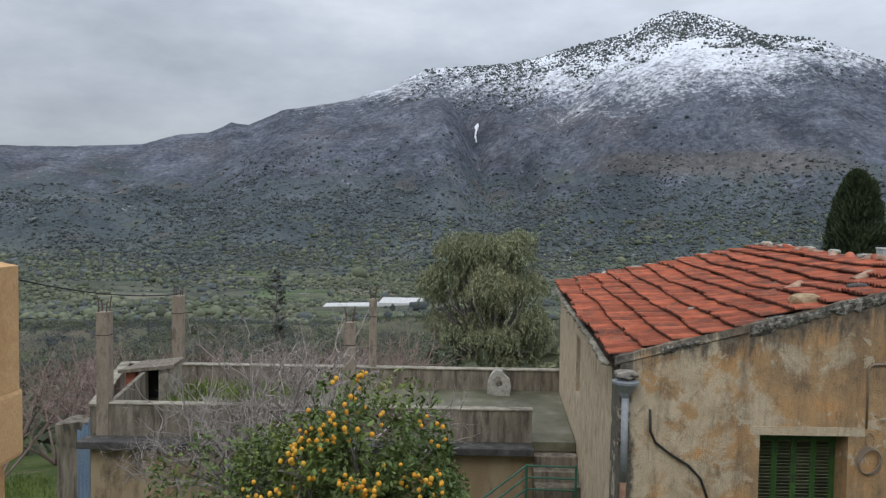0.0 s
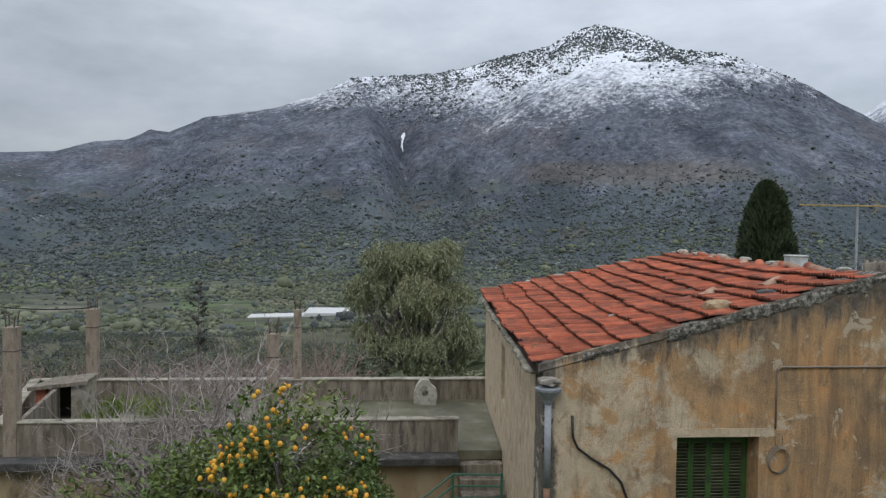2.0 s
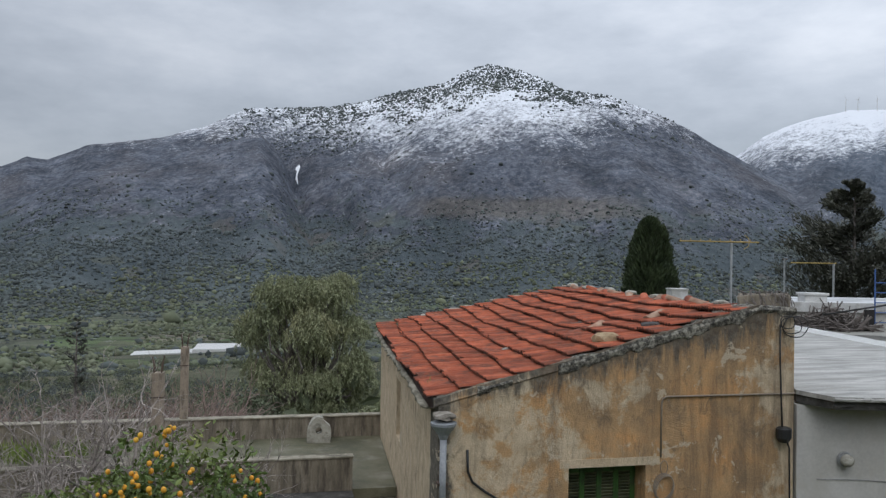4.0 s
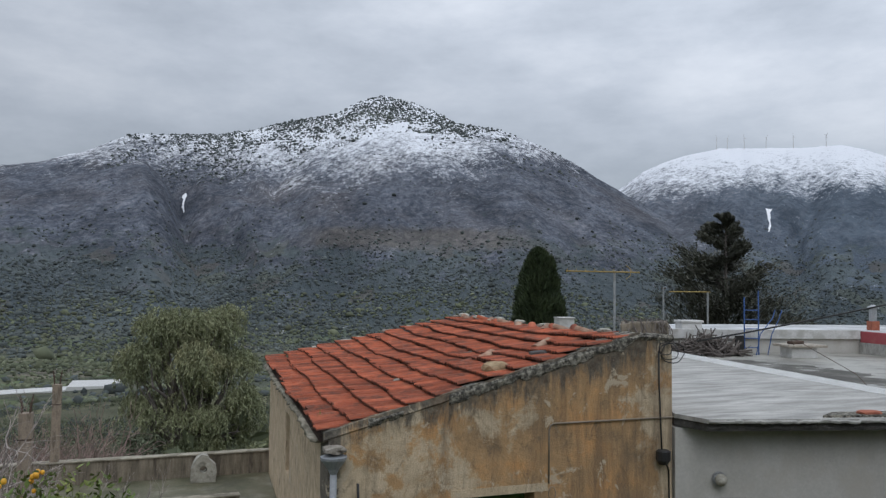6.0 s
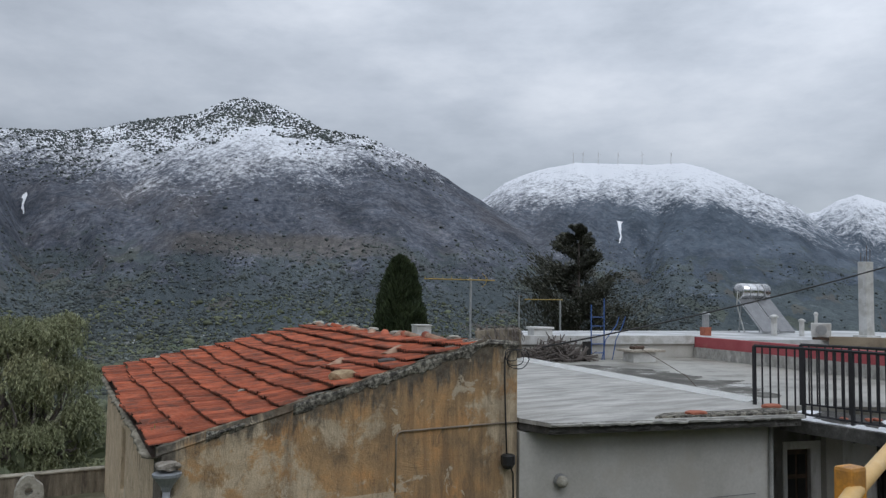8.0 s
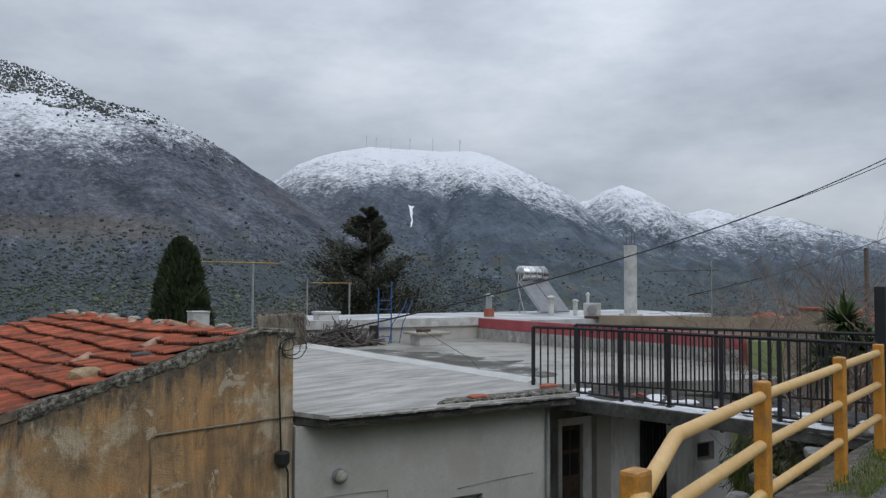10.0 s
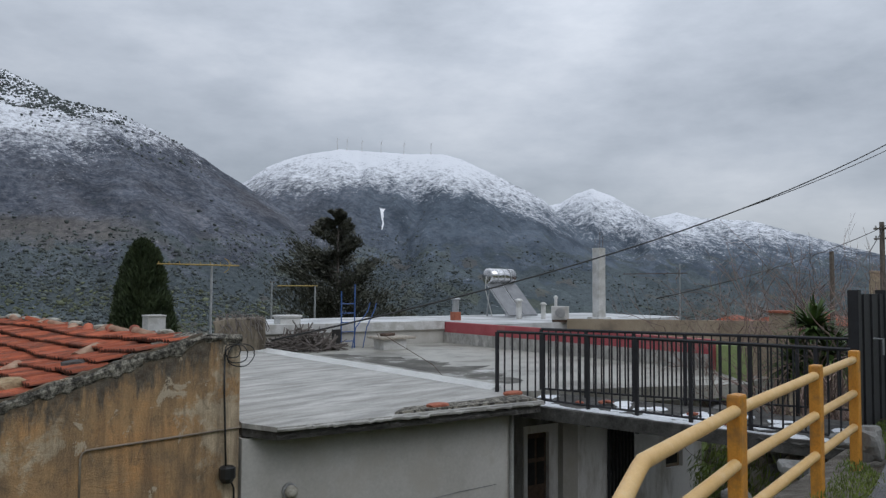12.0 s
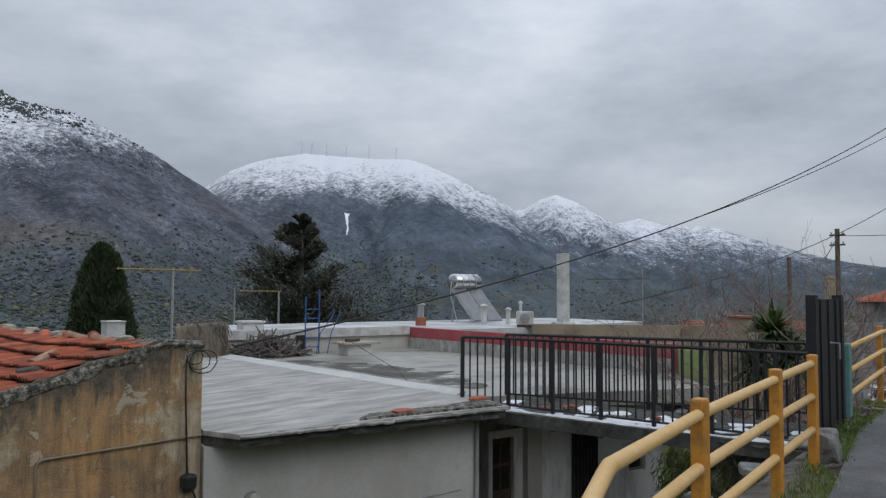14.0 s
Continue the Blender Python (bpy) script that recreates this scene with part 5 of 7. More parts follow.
# ---- flat-roofed white house ----
def crust(a, b, c, z, seed):
    """A broken, lumpy concrete edge following a line of three points."""
    rng_ = np.random.default_rng(seed)
    line = [Vector(a), Vector(b), Vector(c)]
    path, rad = [], []
    for p, q in zip(line, line[1:]):
        n = int((q - p).length / 0.07)
        for k in range(n):
            s_ = p.lerp(q, k / n)
            path.append((s_.x + rng_.normal(0, 0.010), s_.y + rng_.normal(0, 0.010), z + rng_.normal(0, 0.008)))
            rad.append(rng_.uniform(0.016, 0.036))
    return tube(path, rad, 6)


U, W = Vector((0.968, -0.25)), Vector((0.22, 0.975))
A0 = Vector((7.55, 8.63))
B0 = Vector((11.65, 7.58))
flat = thing("flat_roofed_house", (10, 10, -6), "whitewashed house with a thin grey flat concrete roof", "house")
part("roof_slab", prism([tuple(A0), tuple(B0), (12.35, 8.95), (14.3, 19.0), (10.0, 20.1), (7.75, 10.0), (7.42, 9.2)], -1.79, -1.73), M_SLAB, flat)
part("slab_edge", prism([tuple(A0 + Vector((0.03, 0.05))), tuple(B0 + Vector((-0.03, 0.05))), tuple(B0 + W * 1.2), (7.75, 9.9), (7.44, 9.22)], -1.90, -1.792), M_EDGE, flat, "dark lower layer of the slab")
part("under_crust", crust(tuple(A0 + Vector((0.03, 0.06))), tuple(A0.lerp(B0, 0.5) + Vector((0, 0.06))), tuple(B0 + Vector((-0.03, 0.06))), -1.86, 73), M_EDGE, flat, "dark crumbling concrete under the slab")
part("edge_crust", crust(tuple(A0), tuple(A0.lerp(B0, 0.5)), tuple(B0), -1.765, 72), M_SLAB, flat, "worn grey slab edge")
# front wall with a shuttered window
FW0, FW1 = Vector((7.60, 9.09)), Vector((11.42, 8.06))
fd = (FW1 - FW0).normalized()
fn = Vector((-fd.y, fd.x))
FA = [-0.215, 1.82, 2.75, (FW1 - FW0).length]
FZ = [-7, -4.2, -3.17, -1.92]
part("front_wall", holed_wall(lambda i, j, d: (*(FW0 + fd * FA[i] + fn * 0.3 * d), FZ[j]), 3, 3, [(1, 1)]), M_WHITE_WALL, flat)
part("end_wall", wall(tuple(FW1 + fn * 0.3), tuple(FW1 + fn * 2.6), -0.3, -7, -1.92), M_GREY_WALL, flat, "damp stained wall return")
part("back_wall", wall((10.0, 19.6), (13.9, 18.6), 0.3, -8, -1.92), M_WHITE_WALL, flat)
part("corner_pipe", tube([tuple(FW1 + fn * -0.05) + (-1.95,), tuple(FW1 + fn * -0.05) + (-6.0,)], 0.035, 8), M_GREY_WALL, flat)
# chipped plaster at the top corner, cracks as thin grooves of darker filler
bm = bmesh.new()
for p, q, z0, z1 in ((0.05, 1.15, -2.90, -2.92), (1.15, 1.16, -2.92, -3.4), (2.3, 3.7, -3.05, -2.98)):
    a, b = FW0 + fd * p - fn * 0.004, FW0 + fd * q - fn * 0.004
    tube([(*a, z0), (*((a + b) / 2), (z0 + z1) / 2 + 0.012), (*b, z1)], 0.008, 4, bm)
tagged(part("plaster_crack", bm, M_GREY_WALL, flat), kind="stuff")
wv = thing("window_2", (*(FW0 + fd * 2.25), -4.2), "small window with grey-blue louvred shutters", "window", kind="structure")
for k in range(3):
    a = FW0 + fd * (1.84 + k * 0.30) + fn * 0.10
    b = a + fd * 0.28
    lf = part("shutter_leaf", wall(tuple(a), tuple(b), 0.04, -4.18, -3.18), M_BLUE_SHUTTER, wv)
    for s in range(9):
        c0, c1 = a + fd * 0.05 - fn * 0.012, a + fd * 0.23 - fn * 0.012
        part("slat", wall(tuple(c0), tuple(c1), 0.02, -3.30 - s * 0.085, -3.25 - s * 0.085), M_ALU, lf)
part("lintel", wall(tuple(FW0 + fd * 1.82 + fn * 0.05), tuple(FW0 + fd * 2.75 + fn * 0.05), 0.1, -3.20, -3.171), M_GREY_WALL, wv)
lamp_ = thing("wall_lamp", (*(FW0 + fd * 0.42), -2.62), "round glass bulkhead lamp, unlit, on the white wall", "lamp")
c = FW0 + fd * 0.40 - fn * 0.02
part("base", tube([(*c, -2.62), (*(c - fn * 0.05), -2.62)], 0.10, 14), M_ALU, lamp_)
bm = bmesh.new()
bmesh.ops.create_uvsphere(bm, u_segments=14, v_segments=8, radius=0.085)
bm.transform(Matrix.Translation((*(c - fn * 0.09), -2.62)))
part("globe", bm, M_WHITE_STONE, lamp_, "dusty grey globe", smooth=True)

# snow-white kerb along the slab's far side
bm = bmesh.new()
rows = []
for k in range(41):
    t = k / 40
    c_ = Vector((12.33 + 1.95 * t, 8.95 + 10.05 * t))
    wl_, wr_ = 0.26 + 0.12 * t + 0.06 * noise.noise(Vector((k * 0.5, 1, 0))), 0.05 + 0.04 * noise.noise(Vector((k * 0.6, 5, 0)))
    rows.append([bm.verts.new((c_.x - wl_, c_.y, -1.726)), bm.verts.new((c_.x, c_.y, -1.665 + 0.01 * noise.noise(Vector((k * 0.7, 9, 0))))), bm.verts.new((c_.x + wr_, c_.y, -1.80))])
for a_, b_ in zip(rows, rows[1:]):
    for i in (0, 1):
        bm.faces.new((a_[i], a_[i + 1], b_[i + 1], b_[i]))
bmesh.ops.solidify(bm, geom=bm.faces[:], thickness=0.01)
tagged(part("roof_kerb", bm, M_WHITE_COAT), "low white-painted kerb along the flat roof", "kerb")
for k, (x, y, l_) in enumerate(((10.0, 8.25, 0.36), (11.75, 8.25, 0.36))):
    bm = lump((l_, 0.2, 0.08), 60 + k, 2, 0.12)
    bm.transform(Matrix.Translation((x, y, -1.69)) @ Matrix.Rotation(radians(-14), 4, "Z"))
    tagged(part("brick_scrap", bm, M_BRICK), "broken red brick lying on the roof edge", "brick", "brick scraps")
bm = prism([(9.2, 8.30), (11.6, 7.68), (11.75, 8.2), (10.9, 8.25), (9.6, 8.52)], -1.73, -1.70)
tagged(part("roof_patch", bm, M_MORTAR), "rough grey mortar patch on the slab edge", "patch")
bm = tube([(12.75, 10.6, -1.73), (12.75, 10.9, -1.5), (12.45, 12.0, -0.95), (12.4, 12.1, -0.93), (12.43, 12.05, -1.05)], 0.006, 5)
tagged(part("bent_rod", bm, M_RUST), "bent thin iron rod standing on the roof", "rod")

# second roof, red parapet and the higher roof
mid = thing("lower_roof_building", (16, 13, -6), "flat stained concrete roof between two houses", "building")
part("roof_deck", prism([(12.4, 9.0), (16.6, 6.35), (18.4, 7.8), (20.42, 17.55), (14.4, 19.0)], -2.05, -1.80), M_SLAB_WET, mid)
bw0, bw1 = Vector((12.05, 9.95)), Vector((18.6, 8.2))
bd = (bw1 - bw0).normalized()
bn = Vector((-bd.y, bd.x))
L = (bw1 - bw0).length
BA, BZ = [0, 1.83, 2.37, 5.62, 6.16, L], [-7, -4.6, -3.87, -3.46, -2.77, -2.05]
part("courtyard_wall", holed_wall(lambda i, j, d: (*(bw0 + bd * BA[i] + bn * 0.25 * d), BZ[j]), 5, 5, [(1, 1), (1, 2), (1, 3), (3, 2)]), M_BRIGHT_WALL, mid)
# near-black sheet behind the openings, interior shade put into its colour
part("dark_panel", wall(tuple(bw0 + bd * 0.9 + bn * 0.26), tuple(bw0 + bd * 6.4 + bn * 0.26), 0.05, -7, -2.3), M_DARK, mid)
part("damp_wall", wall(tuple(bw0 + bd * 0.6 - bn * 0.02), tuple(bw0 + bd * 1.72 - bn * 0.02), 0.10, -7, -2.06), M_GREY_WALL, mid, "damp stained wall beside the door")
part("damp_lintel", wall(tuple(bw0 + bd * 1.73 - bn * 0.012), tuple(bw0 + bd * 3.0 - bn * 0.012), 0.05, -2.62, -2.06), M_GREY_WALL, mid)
part("pier", wall(tuple(bw0 + bd * 2.60 - bn * 0.14), tuple(bw0 + bd * 2.98 - bn * 0.14), 0.2, -7, -2.06), M_WHITE_WALL, mid)
# unseen pale floor, added to throw light up onto the courtyard wall
tagged(part("courtyard_floor", prism([(11.3, 4.2), (12.6, 4.6), (16.5, 7.4), (18.6, 8.15), (12.0, 9.9), (11.4, 8.1)], -6.2, -5.0), M_CONC_TOP), "pale unseen floor added under the footbridge to bounce light", "floor", kind="structure")
yard_door = thing("door_1", (*(bw0 + bd * 2.1), -4.6), "dark brown panelled door in a white surround", "door", kind="structure")
part("door_leaf", wall(tuple(bw0 + bd * 1.84 + bn * 0.08), tuple(bw0 + bd * 2.36 + bn * 0.08), 0.05, -4.6, -2.78), M_RUST, yard_door)
for a0 in (1.90, 2.13):
    for z0, z1 in ((-3.25, -2.88), (-3.75, -3.33)):
        part("door_panel", wall(tuple(bw0 + bd * a0 + bn * 0.065), tuple(bw0 + bd * (a0 + 0.17) + bn * 0.065), 0.02, z0, z1), M_DARK, yard_door)
part("door_surround", wall(tuple(bw0 + bd * 1.74 - bn * 0.02), tuple(bw0 + bd * 1.83 - bn * 0.02), 0.06, -4.6, -2.64), M_BRIGHT_WALL, yard_door)
yard_win = thing("window_3", (*(bw0 + bd * 5.9), -3.87), "small square courtyard window with an ochre surround", "window", kind="structure")
part("window_frame", wall(tuple(bw0 + bd * 5.62 + bn * 0.10), tuple(bw0 + bd * 6.16 + bn * 0.10), 0.05, -3.87, -3.46), M_CREAM, yard_win)
part("pane", wall(tuple(bw0 + bd * 5.69 + bn * 0.09), tuple(bw0 + bd * 6.09 + bn * 0.09), 0.02, -3.80, -3.52), M_DARK, yard_win)
grid_ = thing("window_grille", (*(bw0 + bd * 4.2), -4.6), "black iron grille standing before the courtyard wall", "grille")
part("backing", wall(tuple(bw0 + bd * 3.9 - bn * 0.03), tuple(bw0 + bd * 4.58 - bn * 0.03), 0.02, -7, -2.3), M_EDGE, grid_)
for k in range(8):
    c_ = bw0 + bd * (3.9 + 0.097 * k) - bn * 0.06
    part("bar", box(c_.x - 0.018, c_.x + 0.018, c_.y - 0.018, c_.y + 0.018, -7, -2.1), M_BLACK_RAIL, grid_)

bm = bmesh.new()
strip = []
for k in range(61):
    t = 0.06 + 0.72 * k / 60
    x_, y_ = 12.46 + 1.95 * t, 8.95 + 10.05 * t
    far_ = max(0.03, (0.75 + 0.55 * noise.noise(Vector((k * 0.21, 3, 0))) + 0.25 * noise.noise(Vector((k * 0.8, 7, 0)))) * math.sin(math.pi * (k + 1) / 62) ** 0.5)
    strip.append([bm.verts.new((x_ + 0.75 + far_ * 1.9 * f_, y_ - 0.3 * far_ * f_, -1.795)) for f_ in (0.0, 0.5, 1.0)])
for a_, b_ in zip(strip, strip[1:]):
    for i in (0, 1):
        bm.faces.new((a_[i], a_[i + 1], b_[i + 1], b_[i]))
part("wet_stain", bm, M_WET_STAIN, mid, "dark wet stain with flaking white coat")

up = thing("upper_roof_building", (22, 18, -6), "house with a white-coated flat roof and a red parapet", "building")
part("red_parapet", wall((20.45, 17.55), (18.42, 7.9), 0.22, -1.80, -1.14), M_RED, up, "red painted parapet")
part("parapet_foot", wall((20.42, 17.55), (18.40, 7.9), -0.02, -1.80, -1.46), M_SLAB, up, "pale unpainted foot of the parapet")
part("roof_deck", prism([(20.2, 15.4), (23.35, 14.75), (25.0, 14.4), (31, 14.5), (32, 19.5), (15.6, 23), (14.5, 19.2), (20.67, 17.75)], -1.35, -1.13), M_ROOF_WHITE, up)
part("front_wall", wall((14.45, 19.05), (20.45, 17.58), 0.2, -6, -1.36), M_WHITE_WALL, up)
part("roof_lip", wall((14.35, 18.98), (20.40, 17.50), 0.3, -1.36, -1.10), M_WHITE_PAINT, up)
part("low_deck", prism([(18.66, 7.9), (21.6, 7.6), (23.1, 14.6), (20.15, 15.3)], -3.0, -2.2), M_SLAB_WET, up)
part("cream_wall", wall((23.3, 14.6), (21.75, 7.6), -0.2, -3.2, (-1.02, -0.82)), M_CREAM, up, "low cream rendered wall")
part("cream_pier", obox(21.75, 7.45, -10, 0.5, 0.5, -3.2, -0.62, 0.02), M_CREAM, up)
part("pier_cap", obox(21.75, 7.45, -10, 0.6, 0.6, -0.62, -0.56, 0.01), M_BRICK, up)
part("green_wall", wall((18.35, 7.7), (18.75, 7.1), 0.2, -2.6, -1.25), M_LIME, up, "small green painted wall")

# solar water heater
sol = thing("solar_water_heater", (25.5, 18.9, -1.13), "solar water heater, steel tank over two tilted panels", "water heater")
ax, an = Vector((0.97, -0.13, 0)).normalized(), Vector((-0.13, -0.97, 0)).normalized()
tc = Vector((25.55, 19.3, 0.40))
part("tank", tube([tc - ax * 0.66, tc - ax * 0.63, tc + ax * 0.63, tc + ax * 0.66], [0.22, 0.30, 0.30, 0.22], 20), M_STEEL, sol, smooth=True)
for s in (-0.35, 0.0, 0.35):
    part("tank_band", tube([tc + ax * (s - 0.02), tc + ax * (s + 0.02)], 0.306, 20), M_ALU, sol)
for s in (-1, 1):
    p0 = tc + ax * (0.40 * s) + Vector((0, 0, -0.32)) + an * 0.1
    p1 = p0 + an * 1.15 + Vector((0, 0, -1.15))
    hw = ax * 0.36
    nn = (p1 - p0).cross(hw).normalized() * 0.05
    bm = bmesh.new()
    q = [bm.verts.new(v) for v in (p0 - hw, p0 + hw, p1 + hw, p1 - hw)]
    q2 = [bm.verts.new(v.co + nn) for v in q]
    bm.faces.new(q)
    bm.faces.new(q2[::-1])
    for k in range(4):
        bm.faces.new((q[k], q[(k + 1) % 4], q2[(k + 1) % 4], q2[k]))
    pan = part("panel", bm, M_PANEL, sol)
    part("panel_rim", tube([p0 - hw, p0 + hw, p1 + hw, p1 - hw, p0 - hw], 0.03, 5), M_ALU, pan)
for s in (-0.5, 0.5):
    part("leg", tube([tc + ax * s + Vector((0, 0, -0.25)), tc + ax * s + Vector((0, 0.15, -1.53))], 0.03, 6), M_ALU, sol)
part("pipe", tube([tc - ax * 0.7, tc - ax * 0.75 + Vector((0, 0, -0.5)), tc - ax * 0.72 + Vector((0, -0.3, -1.5))], 0.02, 6), M_WHITE_PAINT, sol)

wp = thing("white_column", (26.1, 15.25, -1.13), "tall white-painted concrete column with bare rebar", "column")
part("shaft", obox(26.1, 15.25, -14, 0.33, 0.33, -1.4, 1.40, 0.02), M_WHITE_PAINT, wp)
for k in range(4):
    part("rebar", tube([(26.0 + 0.2 * (k % 2), 15.15 + 0.2 * (k // 2), 1.38), (26.02 + 0.2 * (k % 2), 15.15 + 0.2 * (k // 2), 1.95 - 0.12 * k)], 0.01, 5), M_RUST, wp)
part("foot", obox(26.1, 15.25, -14, 0.6, 0.6, -1.4, -1.05, 0.02), M_WHITE_PAINT, wp)


def flue(x, y, z0, h, r, mat, label):
    th = thing("flue", (x, y, z0), label, "chimney pipe", "roof flues")
    part("pipe", tube([(x, y, z0 - 0.05), (x, y, z0 + h)], r, 10), mat, th)
    part("cap", tube([(x, y, z0 + h), (x, y, z0 + h + 0.04), (x, y, z0 + h + 0.10)], [r * 1.5, r * 1.5, r * 0.5], 10), mat, th)


flue(24.1, 17.3, -1.13, 0.62, 0.10, M_WHITE_PAINT, "white pipe standing on the flat roof")
flue(24.6, 16.6, -1.13, 0.50, 0.08, M_WHITE_PAINT, "white pipe standing on the flat roof")
flue(23.6, 15.4, -1.13, 0.75, 0.05, M_WHITE_PAINT, "thin white pipe standing on the flat roof")
ch = thing("tile_flue", (21.5, 18.0, -1.13), "small brick chimney with a steel cowl", "chimney")
part("brick_base", obox(21.5, 18.0, -14, 0.26, 0.26, -1.2, -0.85, 0.01), M_BRICK, ch)
part("cowl", tube([(21.5, 18, -0.85), (21.5, 18, -0.45)], 0.11, 12), M_ALU, ch)
part("cap", tube([(21.5, 18, -0.45), (21.5, 18, -0.42), (21.5, 18, -0.34)], [0.17, 0.17, 0.04], 12), M_ALU, ch)
ac = thing("air_conditioner", (23.1, 14.9, -1.13), "white outdoor air conditioner unit on the roof", "air conditioner")
part("case", obox(23.1, 14.9, -52, 0.55, 0.3, -1.05, -0.62, 0.02), M_WHITE_PAINT, ac)
part("grille", tube([(22.93, 14.79, -0.83), (22.90, 14.76, -0.83)], 0.16, 16), M_ALU, ac)
part("foot", obox(23.1, 14.9, -52, 0.5, 0.25, -1.14, -1.05), M_RUST, ac)

# roof clutter near the wall
bc = thing("white_chimney", (13.1, 22.4, -4.0), "squat whitewashed chimney block", "chimney")
part("shaft", obox(13.1, 22.4, -10, 0.52, 0.52, -12.0, -0.93, 0.02), M_WHITE_PAINT, bc)
part("cap", obox(13.1, 22.4, -10, 0.56, 0.56, -0.93, -0.88, 0.02), M_WHITE_PAINT, bc)
bc = thing("white_chimney", (15.6, 18.9, -1.1), "squat whitewashed chimney block on the upper roof", "chimney")
part("shaft", obox(15.5, 19.2, -14, 0.62, 0.5, -1.2, -0.92, 0.02), M_WHITE_PAINT, bc)
part("cap", obox(15.5, 19.2, -14, 0.7, 0.58, -0.92, -0.85, 0.02), M_WHITE_PAINT, bc)

rng = np.random.default_rng(21)
bun = thing("covered_stack", (13.75, 18.75, -1.73), "plastered block heaped with dry vine stems", "stack")
bm = obox(13.6, 18.72, -33, 1.3, 0.6, -1.75, -0.88, 0.06)
bmesh.ops.subdivide_edges(bm, edges=bm.edges[:], cuts=3, use_grid_fill=True)
for v in bm.verts:
    v.co += Vector((noise.noise(v.co * 4), noise.noise(v.co * 4 + Vector((5, 0, 0))), noise.noise(v.co * 4 + Vector((0, 5, 0))))) * 0.09
part("block", bm, M_CONC, bun, smooth=True)
segs = []
for k in range(30):
    s_ = rng.uniform(-0.65, 0.65)
    p = np.array([13.6 + s_ * 0.84 - 0.1, 18.72 - s_ * 0.54 - 0.15 + rng.random() * 0.2, -0.84 + rng.random() * 0.08])
    for _ in range(4):
        q = p + np.array([rng.normal() * 0.08, -0.05 - rng.random() * 0.08, -0.02 - rng.random() * 0.22 * (_ > 0)])
        segs.append((p, q, 0.014, 0.011))
        p = q
V_, F_ = sticks(segs, 5)
tagged(raw("vine_tangle", V_, F_, M_BARK, bun), "tangle of dry vine stems", kind="stuff")
segs = []
for k in range(260):
    a, rad = rng.random() * math.tau, rng.random() ** 0.6
    cx, cy = 15.1 + rad * 1.1 * math.cos(a), 18.05 - rad * 0.27 * math.cos(a) + rad * 0.4 * math.sin(a)
    top = -1.78 + 0.62 * (1 - rad) * rng.random()
    d = np.array([rng.normal(), rng.normal() * 0.4, rng.normal() * 0.4])
    d /= np.linalg.norm(d)
    ln = rng.uniform(0.4, 1.0)
    c0 = np.array([cx, cy, top + 0.05])
    segs.append((c0 - d * ln / 2, c0 + d * ln / 2, rng.uniform(0.015, 0.035), 0.012))
V_, F_ = sticks(segs, 5)
tagged(raw("brushwood_pile", V_, F_, M_BARK), "heap of grey pruned branches on the flat roof", "firewood", kind="stuff")
bs = thing("low_chimney", (17.4, 16.9, -1.8), "low plastered chimney topped with a stone slab", "chimney")
part("shaft", obox(17.4, 16.9, -14, 0.75, 0.6, -1.82, -1.50, 0.03), M_WHITE_PAINT, bs)
part("slab", obox(17.45, 16.9, -14, 1.15, 0.85, -1.50, -1.43, 0.02), M_STONE, bs)
part("tile_scrap", obox(17.35, 16.95, 10, 0.5, 0.2, -1.43, -1.34, 0.03), M_RUST, bs)

lad = thing("blue_ladder", (16.9, 18.0, -1.8), "blue tubular steel steps up to the higher roof", "ladder")
for dx in (0.0, 0.42):
    part("stile", tube([(16.55 + dx, 18.05 - dx * 0.25, -1.8), (16.55 + dx, 18.05 - dx * 0.25, -0.15 + 0.2 * (dx > 0))], 0.022, 6), M_BLUE, lad)
    part("guard", tube([(16.75 + dx, 17.8, -1.8), (16.85 + dx, 17.75, -1.2), (17.25 + dx * 0.6, 17.7, -0.75), (17.35 + dx * 0.6, 17.7, -0.5)], 0.016, 6), M_BLUE, lad)
for k in range(5):
    part("rung", tube([(16.55, 18.05, -1.6 + 0.27 * k), (16.97, 17.95, -1.6 + 0.27 * k)], 0.015, 6), M_BLUE, lad)
part("panel", box(16.2, 16.5, 18.0, 18.05, -1.8, -1.25), M_DARK, lad)


def yagi(x, y, z0, z1, p, q, n, mat, label, elem=0.28, loop=True, k_=1.0):
    th = thing("tv_antenna", (x, y, z0), label, "antenna", "roof antennas")
    part("mast", tube([(x, y, z0), (x, y, z1)], 0.022 * k_, 7), M_ALU, th)
    p, q = Vector(p), Vector(q)
    part("boom", tube([p, q], 0.013 * k_, 6), mat, th)
    d = (q - p).normalized()
    s = Vector((-d.y, d.x, 0))
    for k in range(n):
        c_ = p.lerp(q, (k + 0.3) / n)
        part("element", tube([c_ - s * elem * 0.5, c_ + s * elem * 0.5], 0.006 * k_, 4), mat, th)
        if loop and k % 2 == 0:
            part("stub", tube([c_ + Vector((0, 0, -0.02)), c_ + Vector((0, 0, 0.05 * k_))], 0.006 * k_, 4), mat, th)
    if loop:
        c_ = p.lerp(q, 0.86)
        for sg in (-1, 1):
            part("reflector", tube([c_ + Vector((0, 0, 0.22 * sg)) - d * 0.1, c_ + Vector((0, 0, 0.12 * sg)) + d * 0.02, c_ + d * 0.05], 0.012, 5), mat, th)


